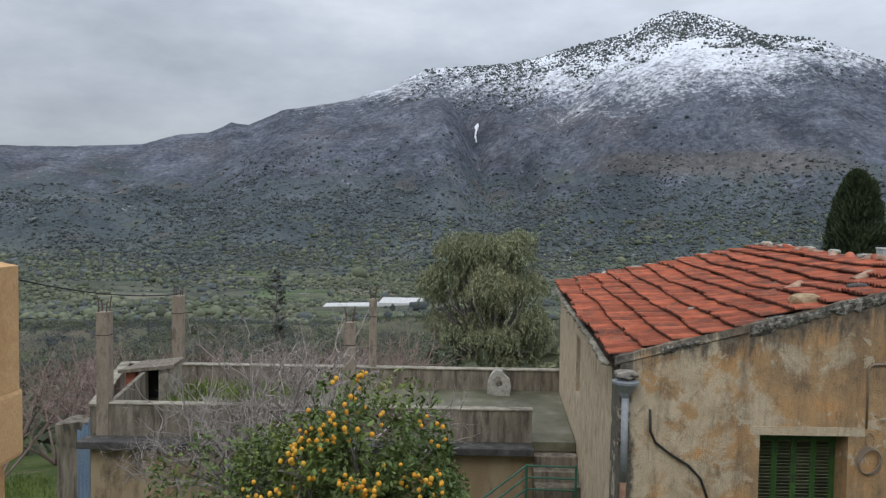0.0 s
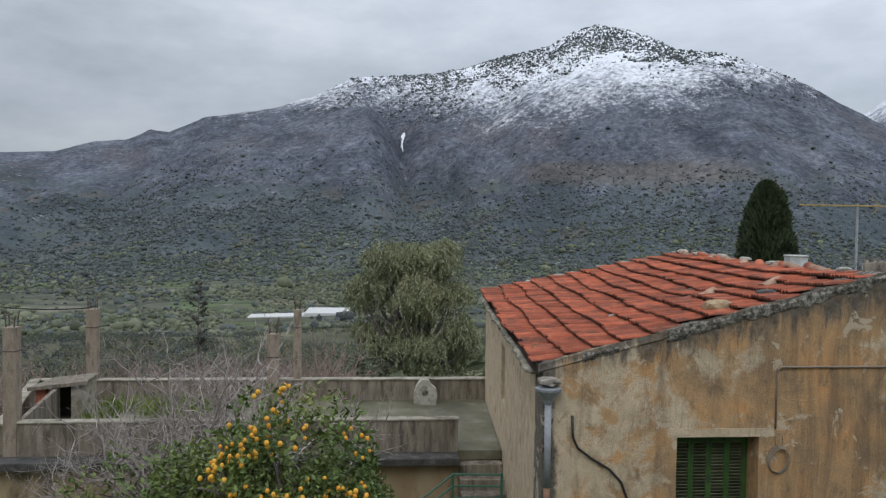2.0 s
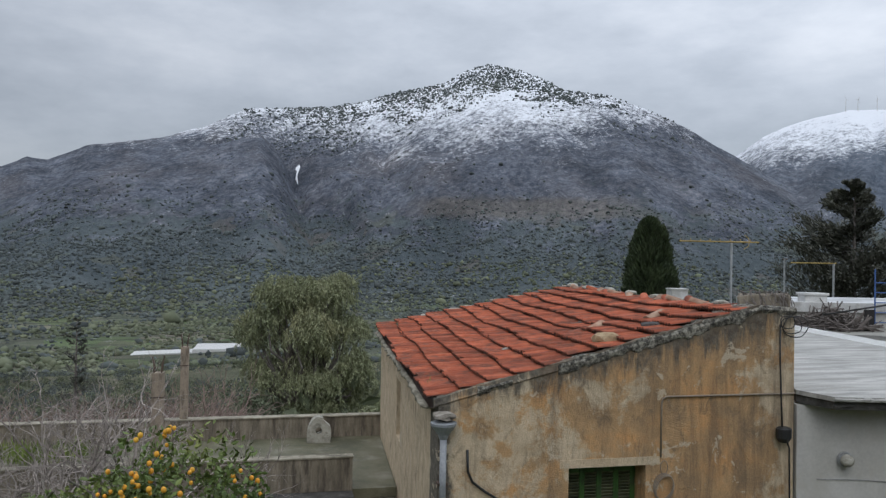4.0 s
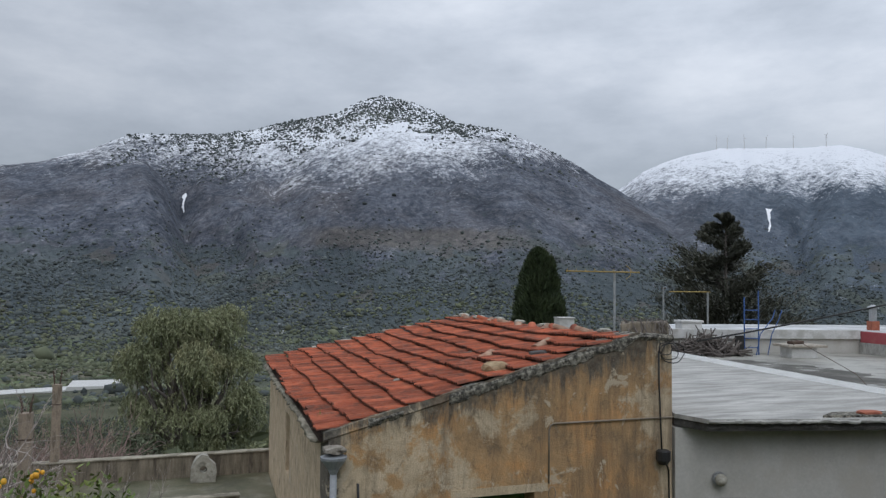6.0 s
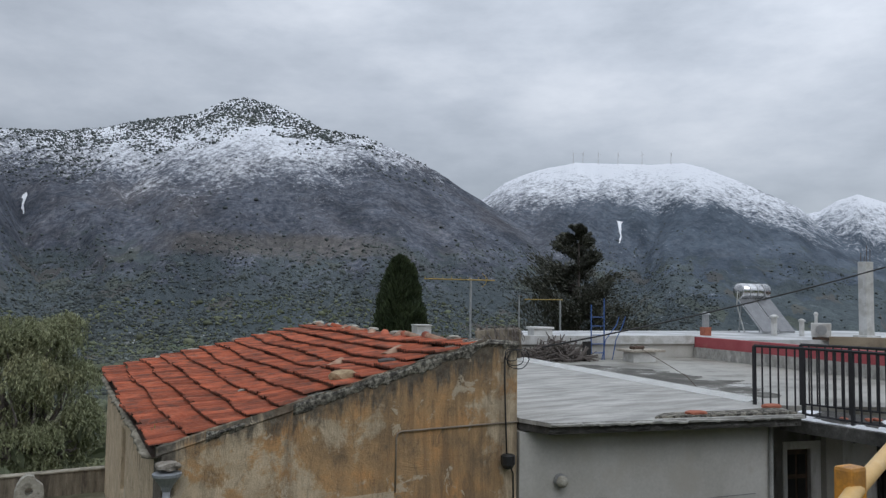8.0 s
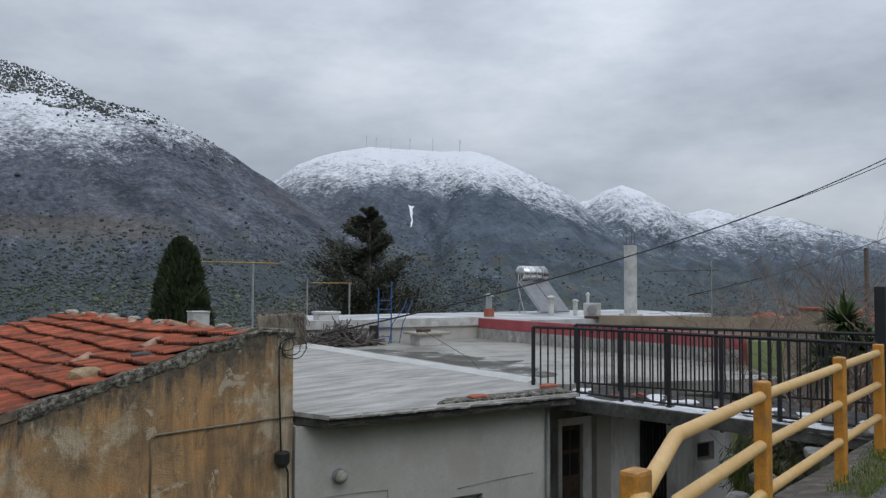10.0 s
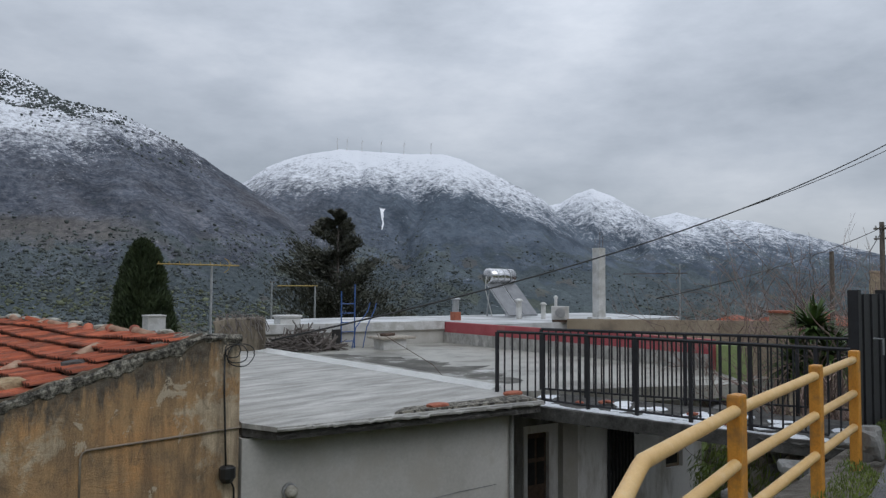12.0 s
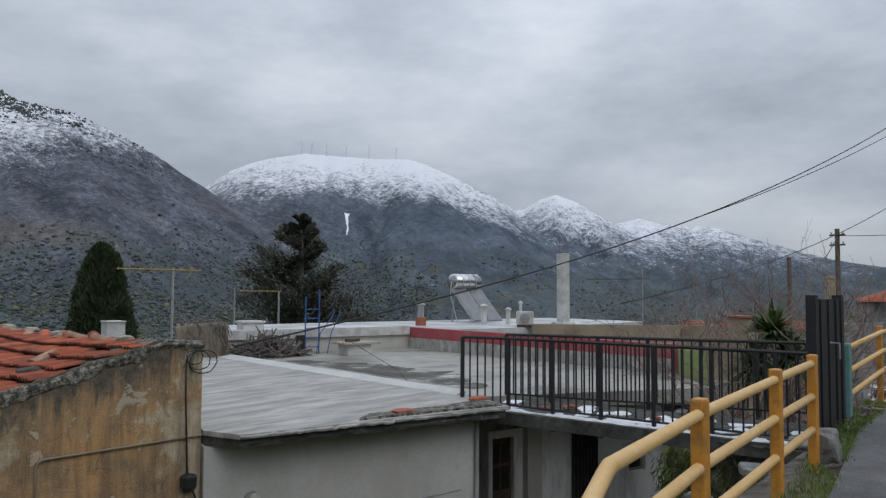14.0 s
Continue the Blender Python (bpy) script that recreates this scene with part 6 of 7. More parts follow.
yagi(14.42, 21.5, -2.6, 0.66, (13.1, 22.3, 0.62), (15.07, 21.05, 0.59), 16, M_ANT, "old yellowed television antenna on a tall mast", 0.5, True, 1.7)
yagi(26.2, 31.4, -6.0, 0.02, (24.3, 31.9, 0.0), (26.3, 31.35, 0.0), 4, M_ANT, "small bent television antenna beyond the upper roof", 0.1, False, 2.2)
yagi(24.4, 32.5, -6.0, 0.2, (24.3, 32.5, 0.17), (24.55, 32.48, 0.17), 2, M_RUST, "thin bare antenna pole", 0.1, False, 2.0)
yagi(29.5, 13.8, -1.3, 0.9, (27.9, 15.3, 0.50), (29.7, 13.6, 0.55), 12, M_RUST, "lattice television mast above the cream wall", 0.25)

# ---- footbridge with black railings, gate ----
br = thing("footbridge", (12.9, 6, -2.1), "concrete footbridge patched with snow between road and roof", "bridge")
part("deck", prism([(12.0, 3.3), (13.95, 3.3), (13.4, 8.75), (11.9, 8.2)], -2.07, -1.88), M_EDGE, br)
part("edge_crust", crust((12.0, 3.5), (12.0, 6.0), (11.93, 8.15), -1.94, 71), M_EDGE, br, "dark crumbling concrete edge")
rng = np.random.default_rng(8)
bm = bmesh.new()
rows = []
for k in range(61):
    y_ = 3.7 + 4.5 * k / 60
    n_ = noise.noise(Vector((y_ * 2.1, 1.0, 0))) + 0.5 * noise.noise(Vector((y_ * 6.0, 4.0, 0)))
    x0_ = 12.03 + 0.05 * noise.noise(Vector((y_ * 5, 8, 0)))
    w_ = max(0.01, 0.16 + 0.6 * n_)
    rows.append([bm.verts.new((x0_ + w_ * f_, y_, -1.878 + h_)) for f_, h_ in ((0, 0), (0.06, 0.018), (0.9, 0.022), (1, 0))])
for a_, b_ in zip(rows, rows[1:]):
    for k in range(3):
        bm.faces.new((a_[k], a_[k + 1], b_[k + 1], b_[k]))
part("snow_sheet", bm, M_SNOW, br, "thin melting snow")
for k in range(26):
    bm = lump((rng.uniform(0.2, 0.6), rng.uniform(0.12, 0.36), 0.035), 120 + k, 2, 0.45)
    y_ = rng.uniform(3.7, 8.4)
    bm.transform(Matrix.Translation((rng.uniform(12.15, 13.3), y_, -1.868)) @ Matrix.Rotation(rng.uniform(0, 3), 4, "Z"))
    part("snow_lump", bm, M_SNOW, br, "thin melting snow" if k == 0 else "")
for k in range(5):
    bm = lump((0.18, 0.10, 0.05), 170 + k, 2, 0.15)
    bm.transform(Matrix.Translation((rng.uniform(12.2, 12.9), rng.uniform(4.2, 8.2), -1.83)) @ Matrix.Rotation(rng.uniform(0, 3), 4, "Z"))
    tagged(part("brick_scrap", bm, M_BRICK), "broken red brick lying on the footbridge", "brick", "brick scraps")


rub = thing("retaining_wall", (14.0, 5.0, -5.5), "dry rubble retaining wall under the bridge end, hung with weeds", "wall")
r0_, r1_ = Vector((11.75, 3.62)), Vector((16.4, 7.0))
rd_ = (r1_ - r0_).normalized()
rn_ = Vector((rd_.y, -rd_.x))
part("core", wall(tuple(r0_ + rn_ * 0.12), tuple(r1_ + rn_ * 0.12), -0.5, -6.5, (-2.08, -2.15)), M_EDGE, rub)
rng = np.random.default_rng(17)
for row in range(9):
    a_ = 0.0
    while a_ < (r1_ - r0_).length:
        w_, h_ = rng.uniform(0.28, 0.6), rng.uniform(0.26, 0.38)
        bm = lump((w_, 0.34, h_), int(rng.integers(1, 900)), 2, 0.3)
        c_ = r0_ + rd_ * (a_ + w_ / 2) + rn_ * 0.05
        bm.transform(Matrix.Translation((c_.x, c_.y, -2.3 - row * 0.33 + rng.normal() * 0.03)) @ Matrix.Rotation(math.atan2(rd_.y, rd_.x) + rng.normal() * 0.1, 4, "Z"))
        part("stone", bm, (M_STONE, M_GREY_WALL, M_STONE)[int(rng.integers(3))], rub)
        a_ += w_ * 0.98
pts_, dirs_ = [], []
for k in range(110):
    a_ = rng.uniform(0, (r1_ - r0_).length)
    c_ = r0_ + rd_ * a_ - rn_ * rng.uniform(0.12, 0.3)
    z_ = rng.uniform(-4.4, -2.1)
    for j in range(26):
        pts_.append((c_.x + rng.normal() * 0.10, c_.y + rng.normal() * 0.10, z_ - j * 0.022))
        dirs_.append((-rn_.x * 0.3, -rn_.y * 0.3, -0.6))
V, F = leaves(pts_, 0.16, 0.022, rng, 0.2, dirs_)
tagged(raw("weeds", V, F, M_GRASS, rub), "hanging green weeds", kind="stuff")


def iron_rail(pts, zt, zb, post_to, label):
    th = thing("iron_railing", (*pts[0], zb), label, "railing", "black bridge railings")
    P = [Vector(p) for p in pts]
    part("top_rail", tube([(*p, zt) for p in P], 0.026, 6), M_BLACK_RAIL, th)
    part("bottom_rail", tube([(*p, zb) for p in P], 0.018, 6), M_BLACK_RAIL, th)
    run = 0.0
    total = sum((b - a).length for a, b in zip(P, P[1:]))
    k = 0
    while run <= total + 0.01:
        rest = run
        for a, b in zip(P, P[1:]):
            ln = (b - a).length
            if rest <= ln + 0.02:
                c_ = a.lerp(b, min(1, rest / ln))
                break
            rest -= ln
        if k % 6 == 0:
            part("post", box(c_.x - 0.024, c_.x + 0.024, c_.y - 0.024, c_.y + 0.024, post_to, zt), M_BLACK_RAIL, th)
        else:
            part("baluster", box(c_.x - 0.010, c_.x + 0.010, c_.y - 0.010, c_.y + 0.010, zb, zt), M_BLACK_RAIL, th)
        run += 0.136
        k += 1


iron_rail([(11.95, 8.72), (12.12, 7.9), (12.12, 3.45)], -0.75, -1.80, -2.12, "black iron railing along the footbridge, road-facing side")
iron_rail([(13.12, 8.66), (13.43, 7.2), (14.3, 4.05)], -0.75, -1.78, -1.95, "black iron railing along the far side of the footbridge")

gate = thing("metal_gate", (12.9, 3.42, -1.9), "closed black sheet-steel gate with a pale handle", "gate")
part("gate_post", box(12.15, 12.27, 3.36, 3.48, -2.0, -0.03), M_BLACK_RAIL, gate)
part("gate_post", box(13.45, 13.57, 3.36, 3.48, -2.0, -0.03), M_BLACK_RAIL, gate)
for k in range(6):
    part("board", box(12.29 + k * 0.193, 12.46 + k * 0.193, 3.40 - 0.02 * (k % 2), 3.43, -1.85, -0.08), M_BLACK_RAIL, gate)
part("handle", tube([(12.9, 3.38, -0.65), (12.9, 3.27, -0.65), (12.9, 3.27, -0.85)], 0.014, 6), M_ALU, gate)
part("post_bracket", box(11.95, 12.15, 3.38, 3.46, -0.80, -0.76), M_BLACK_RAIL, gate)

tp = thing("teal_post", (13.9, 3.42, -1.75), "teal painted steel post with rounded top", "post")
part("shaft", box(13.82, 14.0, 3.36, 3.46, -1.8, -0.70, 0.03), M_TEAL, tp)

# yellow guard rail along the road
rng = np.random.default_rng(3)


def yellow_rail(posts, ends, zt, label, z_ground):
    th = thing("guard_rail", (*posts[0][:2], z_ground), label, "guard rail", "road guard rails")
    for (x, y, dz) in posts:
        bm = box(x - 0.06, x + 0.06, y - 0.045, y + 0.045, z_ground - 0.2, zt + dz + 0.10, 0.018)
        part("post", bm, M_YELLOW_POST, th)
    line = [Vector(e_) for e_ in ends]
    for k, dz in enumerate((0.0, -0.33, -0.66)):
        off = Vector((0, 0, dz))
        part("pipe_rail", tube([Vector((p.x, p.y, zt)) + off + Vector((0, 0, p.z)) for p in line], 0.038, 12), M_YELLOW, th, smooth=True)
    return th


yr = yellow_rail([(4.12, 2.16, -0.08), (6.71, 2.70, 0), (8.85, 2.87, 0.02), (10.36, 2.96, 0.05)],
                 [(1.9, 1.22, -0.4), (3.2, 1.78, -0.19), (4.12, 2.14, -0.09), (4.86, 2.39, -0.005), (4.97, 2.425, 0.005), (6.71, 2.70, 0.0), (8.85, 2.87, 0.03), (10.36, 2.96, 0.06)], -0.78, "yellow pipe guard rail with orange posts beside the road", -1.68)
yellow_rail([(17.2, 3.6, 0.1)], [(14.05, 3.40, 0.0), (17.2, 3.55, 0.1), (21, 3.9, 0.0)], -0.76, "yellow pipe guard rail running on past the gate", -1.9)
for k, (x, y, s) in enumerate(((10.55, 2.90, (0.30, 0.27, 0.36)), (11.3, 3.35, (0.26, 0.22, 0.16)), (9.6, 3.35, (0.26, 0.2, 0.13)), (8.2, 3.3, (0.2, 0.22, 0.12)), (7.4, 3.2, (0.22, 0.18, 0.12)))):
    bm = lump(s, 80 + k, 3, 0.3)
    bm.transform(Matrix.Translation((x, y, -1.75 + s[2] * (0.5 if k == 0 else 0.3))))
    tagged(part("boulder", bm, M_GREY_WALL), "rough grey boulder at the road edge", "rock", "boulders")

# ---- plants ----


def tree_parts(th, segs, mat, sides=5):
    V, F = sticks(segs, sides)
    return raw("trunk", V, F, mat, th)


# lemon tree
rng = np.random.default_rng(31)
lem = thing("citrus_tree", (-0.9, 8.4, -5.6), "leafy citrus tree laden with orange-yellow fruit", "tree")
segs, tips = [], []
for k in range(6):
    a = k * math.tau / 6 + 0.4
    grow((-0.9, 8.4, -5.0), (math.cos(a) * 0.55, math.sin(a) * 0.45, 1.0), 1.35, 0.07, 3, rng, segs, tips, 0.75, 0.06, (2, 4), 0.66)
segs.append((np.array([-0.9, 8.4, -5.9]), np.array([-0.9, 8.4, -4.9]), 0.12, 0.09))


LOBES = [((-0.35, 8.2, -2.95), (0.95, 0.95, 1.15), 0.9), ((0.2, 8.1, -3.5), (0.7, 0.8, 0.9), 0.75), ((-1.15, 8.4, -3.1), (0.75, 0.8, 0.8), 0.38), ((-2.0, 8.6, -3.1), (0.8, 0.7, 0.6), 0.13)]


def in_crown(q):
    for c_, rad_, dens in LOBES:
        e_ = sum(((a - b) / r_) ** 2 for a, b, r_ in zip(q, c_, rad_))
        if e_ < 1 + 0.7 * noise.noise(Vector(q) * 1.7):
            return dens
    return 0


tree_parts(lem, [s for s in segs if in_crown(s[1]) or s[2] > 0.04], M_BARK)
pts = []
while len(pts) < 21000:
    c_, rad_, dens = LOBES[int(rng.integers(4))]
    d = rng.normal(size=3)
    d /= np.linalg.norm(d)
    q = np.array(c_) + d * (rng.random() ** 0.3) * 1.15 * np.array(rad_)
    if rng.random() < in_crown(q) and noise.noise(Vector(q) * 3.1) > -0.04:
        pts.append(q)
pts = np.array(pts)
V, F = leaves(pts, 0.075, 0.038, rng, 0.25)
tagged(raw("crown", V, F, M_LEMON_LEAF, lem), kind="stuff")
fb = bmesh.new()
bmesh.ops.create_uvsphere(fb, u_segments=9, v_segments=6, radius=0.0235)
for v in fb.verts:
    v.co.z *= 1.15
fruit_me = bpy.data.meshes.new("fruit")
fb.to_mesh(fruit_me)
fb.free()
fruit_me.materials.append(M_FRUIT)
fruit_me.polygons.foreach_set("use_smooth", [True] * len(fruit_me.polygons))
clusters = [pts[i] for i in rng.integers(0, len(pts), 4000) if pts[i][2] > -4.1 and (pts[i][1] < 7.75 or (pts[i][2] > -2.5 and pts[i][1] < 8.0))][:200]
for c_ in clusters:
    for k in range(int(rng.integers(1, 4))):
        ob = new("fruit", fruit_me)
        ob.parent = lem
        out = (c_ - np.array([-0.6, 8.4, -3.25]))
        out /= np.linalg.norm(out)
        q = c_ + out * 0.03 + rng.normal(size=3) * 0.05
        ob.location = Vector(q) - ORIGIN[lem]
        ob.scale = [rng.uniform(0.8, 1.15)] * 3


def bare_tree(name, at, height, seed, label, mat, mains=5, depth=4, r=0.05, spread=0.55, lean=(0, 0), up=0.05):
    rg = np.random.default_rng(seed)
    th = thing(name, at, label, "tree", "bare winter trees")
    sg, tp_ = [], []
    for k in range(mains):
        a = k * math.tau / mains + rg.random()
        grow((at[0], at[1], at[2] + 0.1), (math.cos(a) * 0.55 + lean[0], math.sin(a) * 0.55 + lean[1], 0.9), height * 0.42, r, depth, rg, sg, tp_, spread, up, (2, 3), 0.68)
    V, F = sticks([g for g in sg if g[2] > r * 0.5], 6)
    raw("trunk", V, F, mat, th)
    V, F = sticks([g for g in sg if g[2] <= r * 0.5], 3)
    tagged(raw("twig_mass", V, F, mat, th), kind="stuff")
    return th


bare_tree("bare_fig_tree", (-2.0, 11.6, -5.6), 4.1, 41, "leafless pale grey fig tree in front of the terrace", M_TWIG, 8, 5, 0.052, 0.6)
bare_tree("bare_fig_tree", (-1.75, 12.1, -5.6), 4.3, 42, "leafless pale grey fig tree in front of the terrace", M_TWIG, 7, 5, 0.05, 0.6)
bare_tree("bare_fig_tree", (-3.0, 9.0, -5.6), 2.4, 45, "low leafless branches beside the citrus tree", M_BARK, 6, 3, 0.035, 0.7)
rng = np.random.default_rng(55)
for k in range(46):
    az = rng.uniform(-31, -4) if k < 36 else rng.uniform(-5, -1)
    r = rng.uniform(22, 48)
    x, y = r * math.sin(radians(az)), r * math.cos(radians(az))
    if -7.5 < x < 3.4 and y < 19.5:
        y = 20 + rng.random() * 8
    z = float(land(np.array([x]), np.array([y]))[0])
    bare_tree("bare_shrub", (x, y, z - 0.1), max(3.0, -0.150 * r - z) * rng.uniform(0.9, 1.25), 100 + k, "leafless purple-brown winter shrub on the slope", M_TWIG_FAR, 7, 3, 0.045, 0.6)


def leaf_tree(name, at, z_top, rx, seed, mat, n, label, lw, ll, down, gap, shape="round", trunk=0.25):
    rg = np.random.default_rng(seed)
    th = thing(name, at, label, "tree")
    h = z_top - at[2]
    sg, tp_ = [], []
    sg.append((np.array(at, float), np.array((at[0], at[1], at[2] + h * 0.4)), trunk, trunk * 0.7))
    for k in range(7 if shape != "cone" else 0):
        a = k * math.tau / 7
        grow((at[0], at[1], at[2] + h * (0.2 + 0.06 * (k % 4))), (math.cos(a) * 0.6, math.sin(a) * 0.6, 0.9), h * 0.2, trunk * 0.45, 2, rg, sg, tp_, 0.6, 0.05, (2, 3), 0.65)
    V, F = sticks(sg, 5)
    raw("trunk", V, F, M_BARK, th)
    P = []
    dirs = []
    while len(P) < n:
        t = rg.random()
        z = at[2] + h * (0.1 + 0.9 * t)
        if shape == "round":
            wid = rx * (1 - t ** 6) ** 0.5 * (0.72 + 0.28 * math.sin(math.pi * t) ** 0.7)
        elif shape == "cone":
            wid = rx * (1 - t) ** 0.47 * (0.55 + 0.45 * min(1, t * 5))
        else:
            wid = rx * (1 - t) ** 0.8 * (0.6 + 0.4 * abs(math.sin(t * 16)))
        a = rg.random() * math.tau
        rad = wid * rg.random() ** 0.35
        q = Vector((at[0] + rad * math.cos(a), at[1] + rad * math.sin(a), z))
        q += Vector((0.35 * rx * noise.noise(q * 0.9), 0.35 * rx * noise.noise(q * 0.9 + Vector((7, 0, 0))), 0)) * gap
        if noise.noise(q * (2.2 / rx) + Vector((seed, 0, 0))) < -0.22 * gap and shape != "cone":
            continue
        P.append(q)
        dirs.append((math.cos(a) * 0.5, math.sin(a) * 0.5, 0.9 if shape == "cone" else 0.1))
    V, F = leaves(P, ll, lw, rg, down, dirs)
    tagged(raw("crown", V, F, mat, th), kind="stuff")


def ground_z(x, y):
    return float(land(np.array([x]), np.array([y]))[0])


# weeping pepper tree: hanging strands of narrow leaves
def weeping_tree(at, lobes, strands, seed, label):
    """Limbs under rounded heads, each head hung with strands of narrow leaves."""
    rg = np.random.default_rng(seed)
    th = thing("weeping_tree", at, label, "tree")
    sg = [(np.array(at, float), np.array((at[0] + 0.2, at[1], at[2] + 3.0)), 0.32, 0.24)]
    P, D = [], []
    heads = []
    for c_, rad in lobes:
        for _ in range(9):
            d = rg.normal(size=3)
            d /= np.linalg.norm(d)
            heads.append((np.array(c_) + d * np.array(rad) * 0.68, np.array(rad) * rg.uniform(0.30, 0.52)))
    for c_, rad in heads:
        p = np.array((at[0] + 0.2, at[1], at[2] + 2.9))
        for k in range(4):
            q = p + (c_ - p) * (0.25 * (k + 1)) * 0.6 + rg.normal(size=3) * 0.15
            sg.append((p, q, 0.14 - 0.03 * k, 0.11 - 0.03 * k))
            p = q
        for _ in range(int(strands * rad[0] * rad[2])):
            d = rg.normal(size=3)
            d /= np.linalg.norm(d)
            d[2] = abs(d[2]) if rg.random() < 0.7 else d[2]
            o = c_ + d * np.array(rad) * rg.uniform(0.72, 1.0) * (1 + 0.25 * noise.noise(Vector(c_ + d * 2.2)))
            n_ = int(rg.integers(7, 22))
            step = rg.uniform(0.030, 0.045)
            drift = d * np.array((0.012, 0.012, 0)) + rg.normal(size=3) * 0.004
            i = np.arange(n_)[:, None]
            P.append(o + i * drift + np.array([[0, 0, -1.0]]) * i * step)
            D.append(np.tile((0, 0, -0.5), (n_, 1)) + rg.normal(size=(n_, 3)) * 0.3)
    V, F = sticks(sg, 6)
    raw("trunk", V, F, M_BARK, th)
    V, F = leaves(np.concatenate(P), 0.17, 0.042, rg, 0.35, np.concatenate(D))
    tagged(raw("crown", V, F, M_PEPPER, th), kind="stuff")


weeping_tree((2.2, 36.0, ground_z(2.2, 36)), [((1.1, 35.8, -2.0), (1.25, 1.3, 1.25)), ((3.0, 36.0, -1.65), (1.45, 1.4, 1.15)), ((2.0, 36.4, -1.9), (1.3, 1.3, 1.1)), ((0.3, 35.8, -3.3), (1.2, 1.2, 1.1)), ((4.0, 35.8, -3.1), (1.15, 1.2, 1.3)), ((2.1, 35.1, -3.4), (1.6, 1.2, 1.3)), ((0.9, 35.5, -4.9), (1.4, 1.3, 1.2)), ((3.6, 35.5, -5.0), (1.5, 1.3, 1.3)), ((2.2, 35.2, -6.0), (1.9, 1.3, 1.2)), ((4.6, 36.0, -6.0), (1.0, 1.0, 1.0))], 175, 61, "weeping evergreen tree with hanging olive-green foliage")
leaf_tree("cypress", (27.2, 51.1, ground_z(27.2, 51.1)), 2.80, 3.25, 62, M_CYPRESS, 56000, "dense dark green cypress", 0.12, 0.42, -0.4, 0.22, "cone", 0.3)


def conifer(name, at, z_top, reach, seed, limbs, per, label, low=0.25, needle=1.0):
    """A trunk with uneven limbs, each carrying tufts of needles, with gaps between."""
    rg = np.random.default_rng(seed)
    th = thing(name, at, label, "tree")
    h = z_top - at[2]
    sg = [(np.array(at, float), np.array((at[0], at[1], z_top)), 0.035 * h * 0.6, 0.02)]
    P, D = [], []
    for k in range(limbs):
        t = low + (1 - low) * (k + rg.random()) / limbs
        a = rg.random() * math.tau
        ln = reach * (1 - t) ** 0.7 * rg.uniform(0.55, 1.2) / (1 - low) ** 0.7
        p = np.array((at[0], at[1], at[2] + h * t))
        d = np.array((math.cos(a), math.sin(a), rg.uniform(0.05, 0.55)))
        for i in range(5):
            q = p + d * ln / 5
            sg.append((p, q, 0.05 * (1 - i / 6), 0.05 * (1 - (i + 1) / 6)))
            if i > 0:
                n_ = int(per * (0.6 + 0.5 * i / 4))
                c_ = p + (q - p) * rg.random((n_, 1)) + rg.normal(size=(n_, 3)) * (0.11 * ln, 0.11 * ln, 0.07 * ln)
                P.append(c_)
                D.append(np.tile(d * 0.8 + (0, 0, 0.2), (n_, 1)))
            d = d + rg.normal(size=3) * 0.15 + (0, 0, 0.06)
            p = q
    V, F = sticks(sg, 5)
    raw("trunk", V, F, M_BARK, th)
    V, F = leaves(np.concatenate(P), 0.20 * needle, 0.07 * needle, rg, 0.0, np.concatenate(D))
    tagged(raw("crown", V, F, M_PINE, th), kind="stuff")


conifer("dark_conifer", (49.3, 57.1, ground_z(49.3, 57.1)), 7.0, 7.6, 63, 110, 112, "dark ragged conifer behind the flat roofs", 0.3, 1.9)
conifer("young_conifer", (-15.0, 70.0, ground_z(-15, 70)), -5.6, 2.2, 64, 40, 22, "thin young conifer on the slope", 0.2)
for k, (x, y, t, r, m_) in enumerate(((-9, 42, -9.0, 2.6, M_SCRUB), (-4, 30, -7.2, 2.2, M_PEPPER), (0.5, 60, -10.5, 3.2, M_OLIVE), (8, 46, -8.5, 3.2, M_PEPPER), (-20, 60, -12.5, 3.5, M_OLIVE), (-30, 75, -15.0, 4.0, M_OLIVE), (-13, 95, -18.5, 4.0, M_OLIVE), (14, 70, -12, 4, M_OLIVE), (5, 90, -17, 4, M_OLIVE), (-40, 80, -17, 4, M_OLIVE))):
    leaf_tree("olive_tree", (x, y, ground_z(x, y)), t, r, 70 + k, m_, 3500, "grey-green olive tree on the valley slope", 0.14, 0.5, 0.2, 1.0)

# yucca by the gate, vines, grass along the road
rng = np.random.default_rng(91)
yc = thing("yucca", (17.2, 5.4, -3.5), "spiky green yucca behind the railing", "plant")
part("trunk", tube([(17.2, 5.4, -5), (17.2, 5.4, -1.2)], 0.09, 8), M_BARK, yc)
for j, (cx, cy, cz) in enumerate(((17.2, 5.4, -0.75), (17.5, 5.2, -1.25), (17.0, 5.7, -1.4))):
    V, F = [], []
    for k in range(230):
        d = rng.normal(size=3)
        d[2] = abs(d[2]) * 0.7 + 0.05 if rng.random() < 0.75 else -abs(d[2]) * 0.5
        d /= np.linalg.norm(d)
        s = np.cross(d, [0, 0, 1.0])
        s /= np.linalg.norm(s)
        o = np.array([cx, cy, cz])
        ln = rng.uniform(0.55, 0.85)
        b = len(V)
        V += [o + s * 0.012, o - s * 0.012, o + d * ln * 0.6 - s * 0.03, o + d * ln * 0.6 + s * 0.03, o + d * ln + np.array([0, 0, -0.1])]
        F += [(b, b + 1, b + 2, b + 3), (b + 3, b + 2, b + 4)]
    tagged(raw("leaf_head", [tuple(v) for v in V], F, M_YUCCA, yc), kind="stuff")
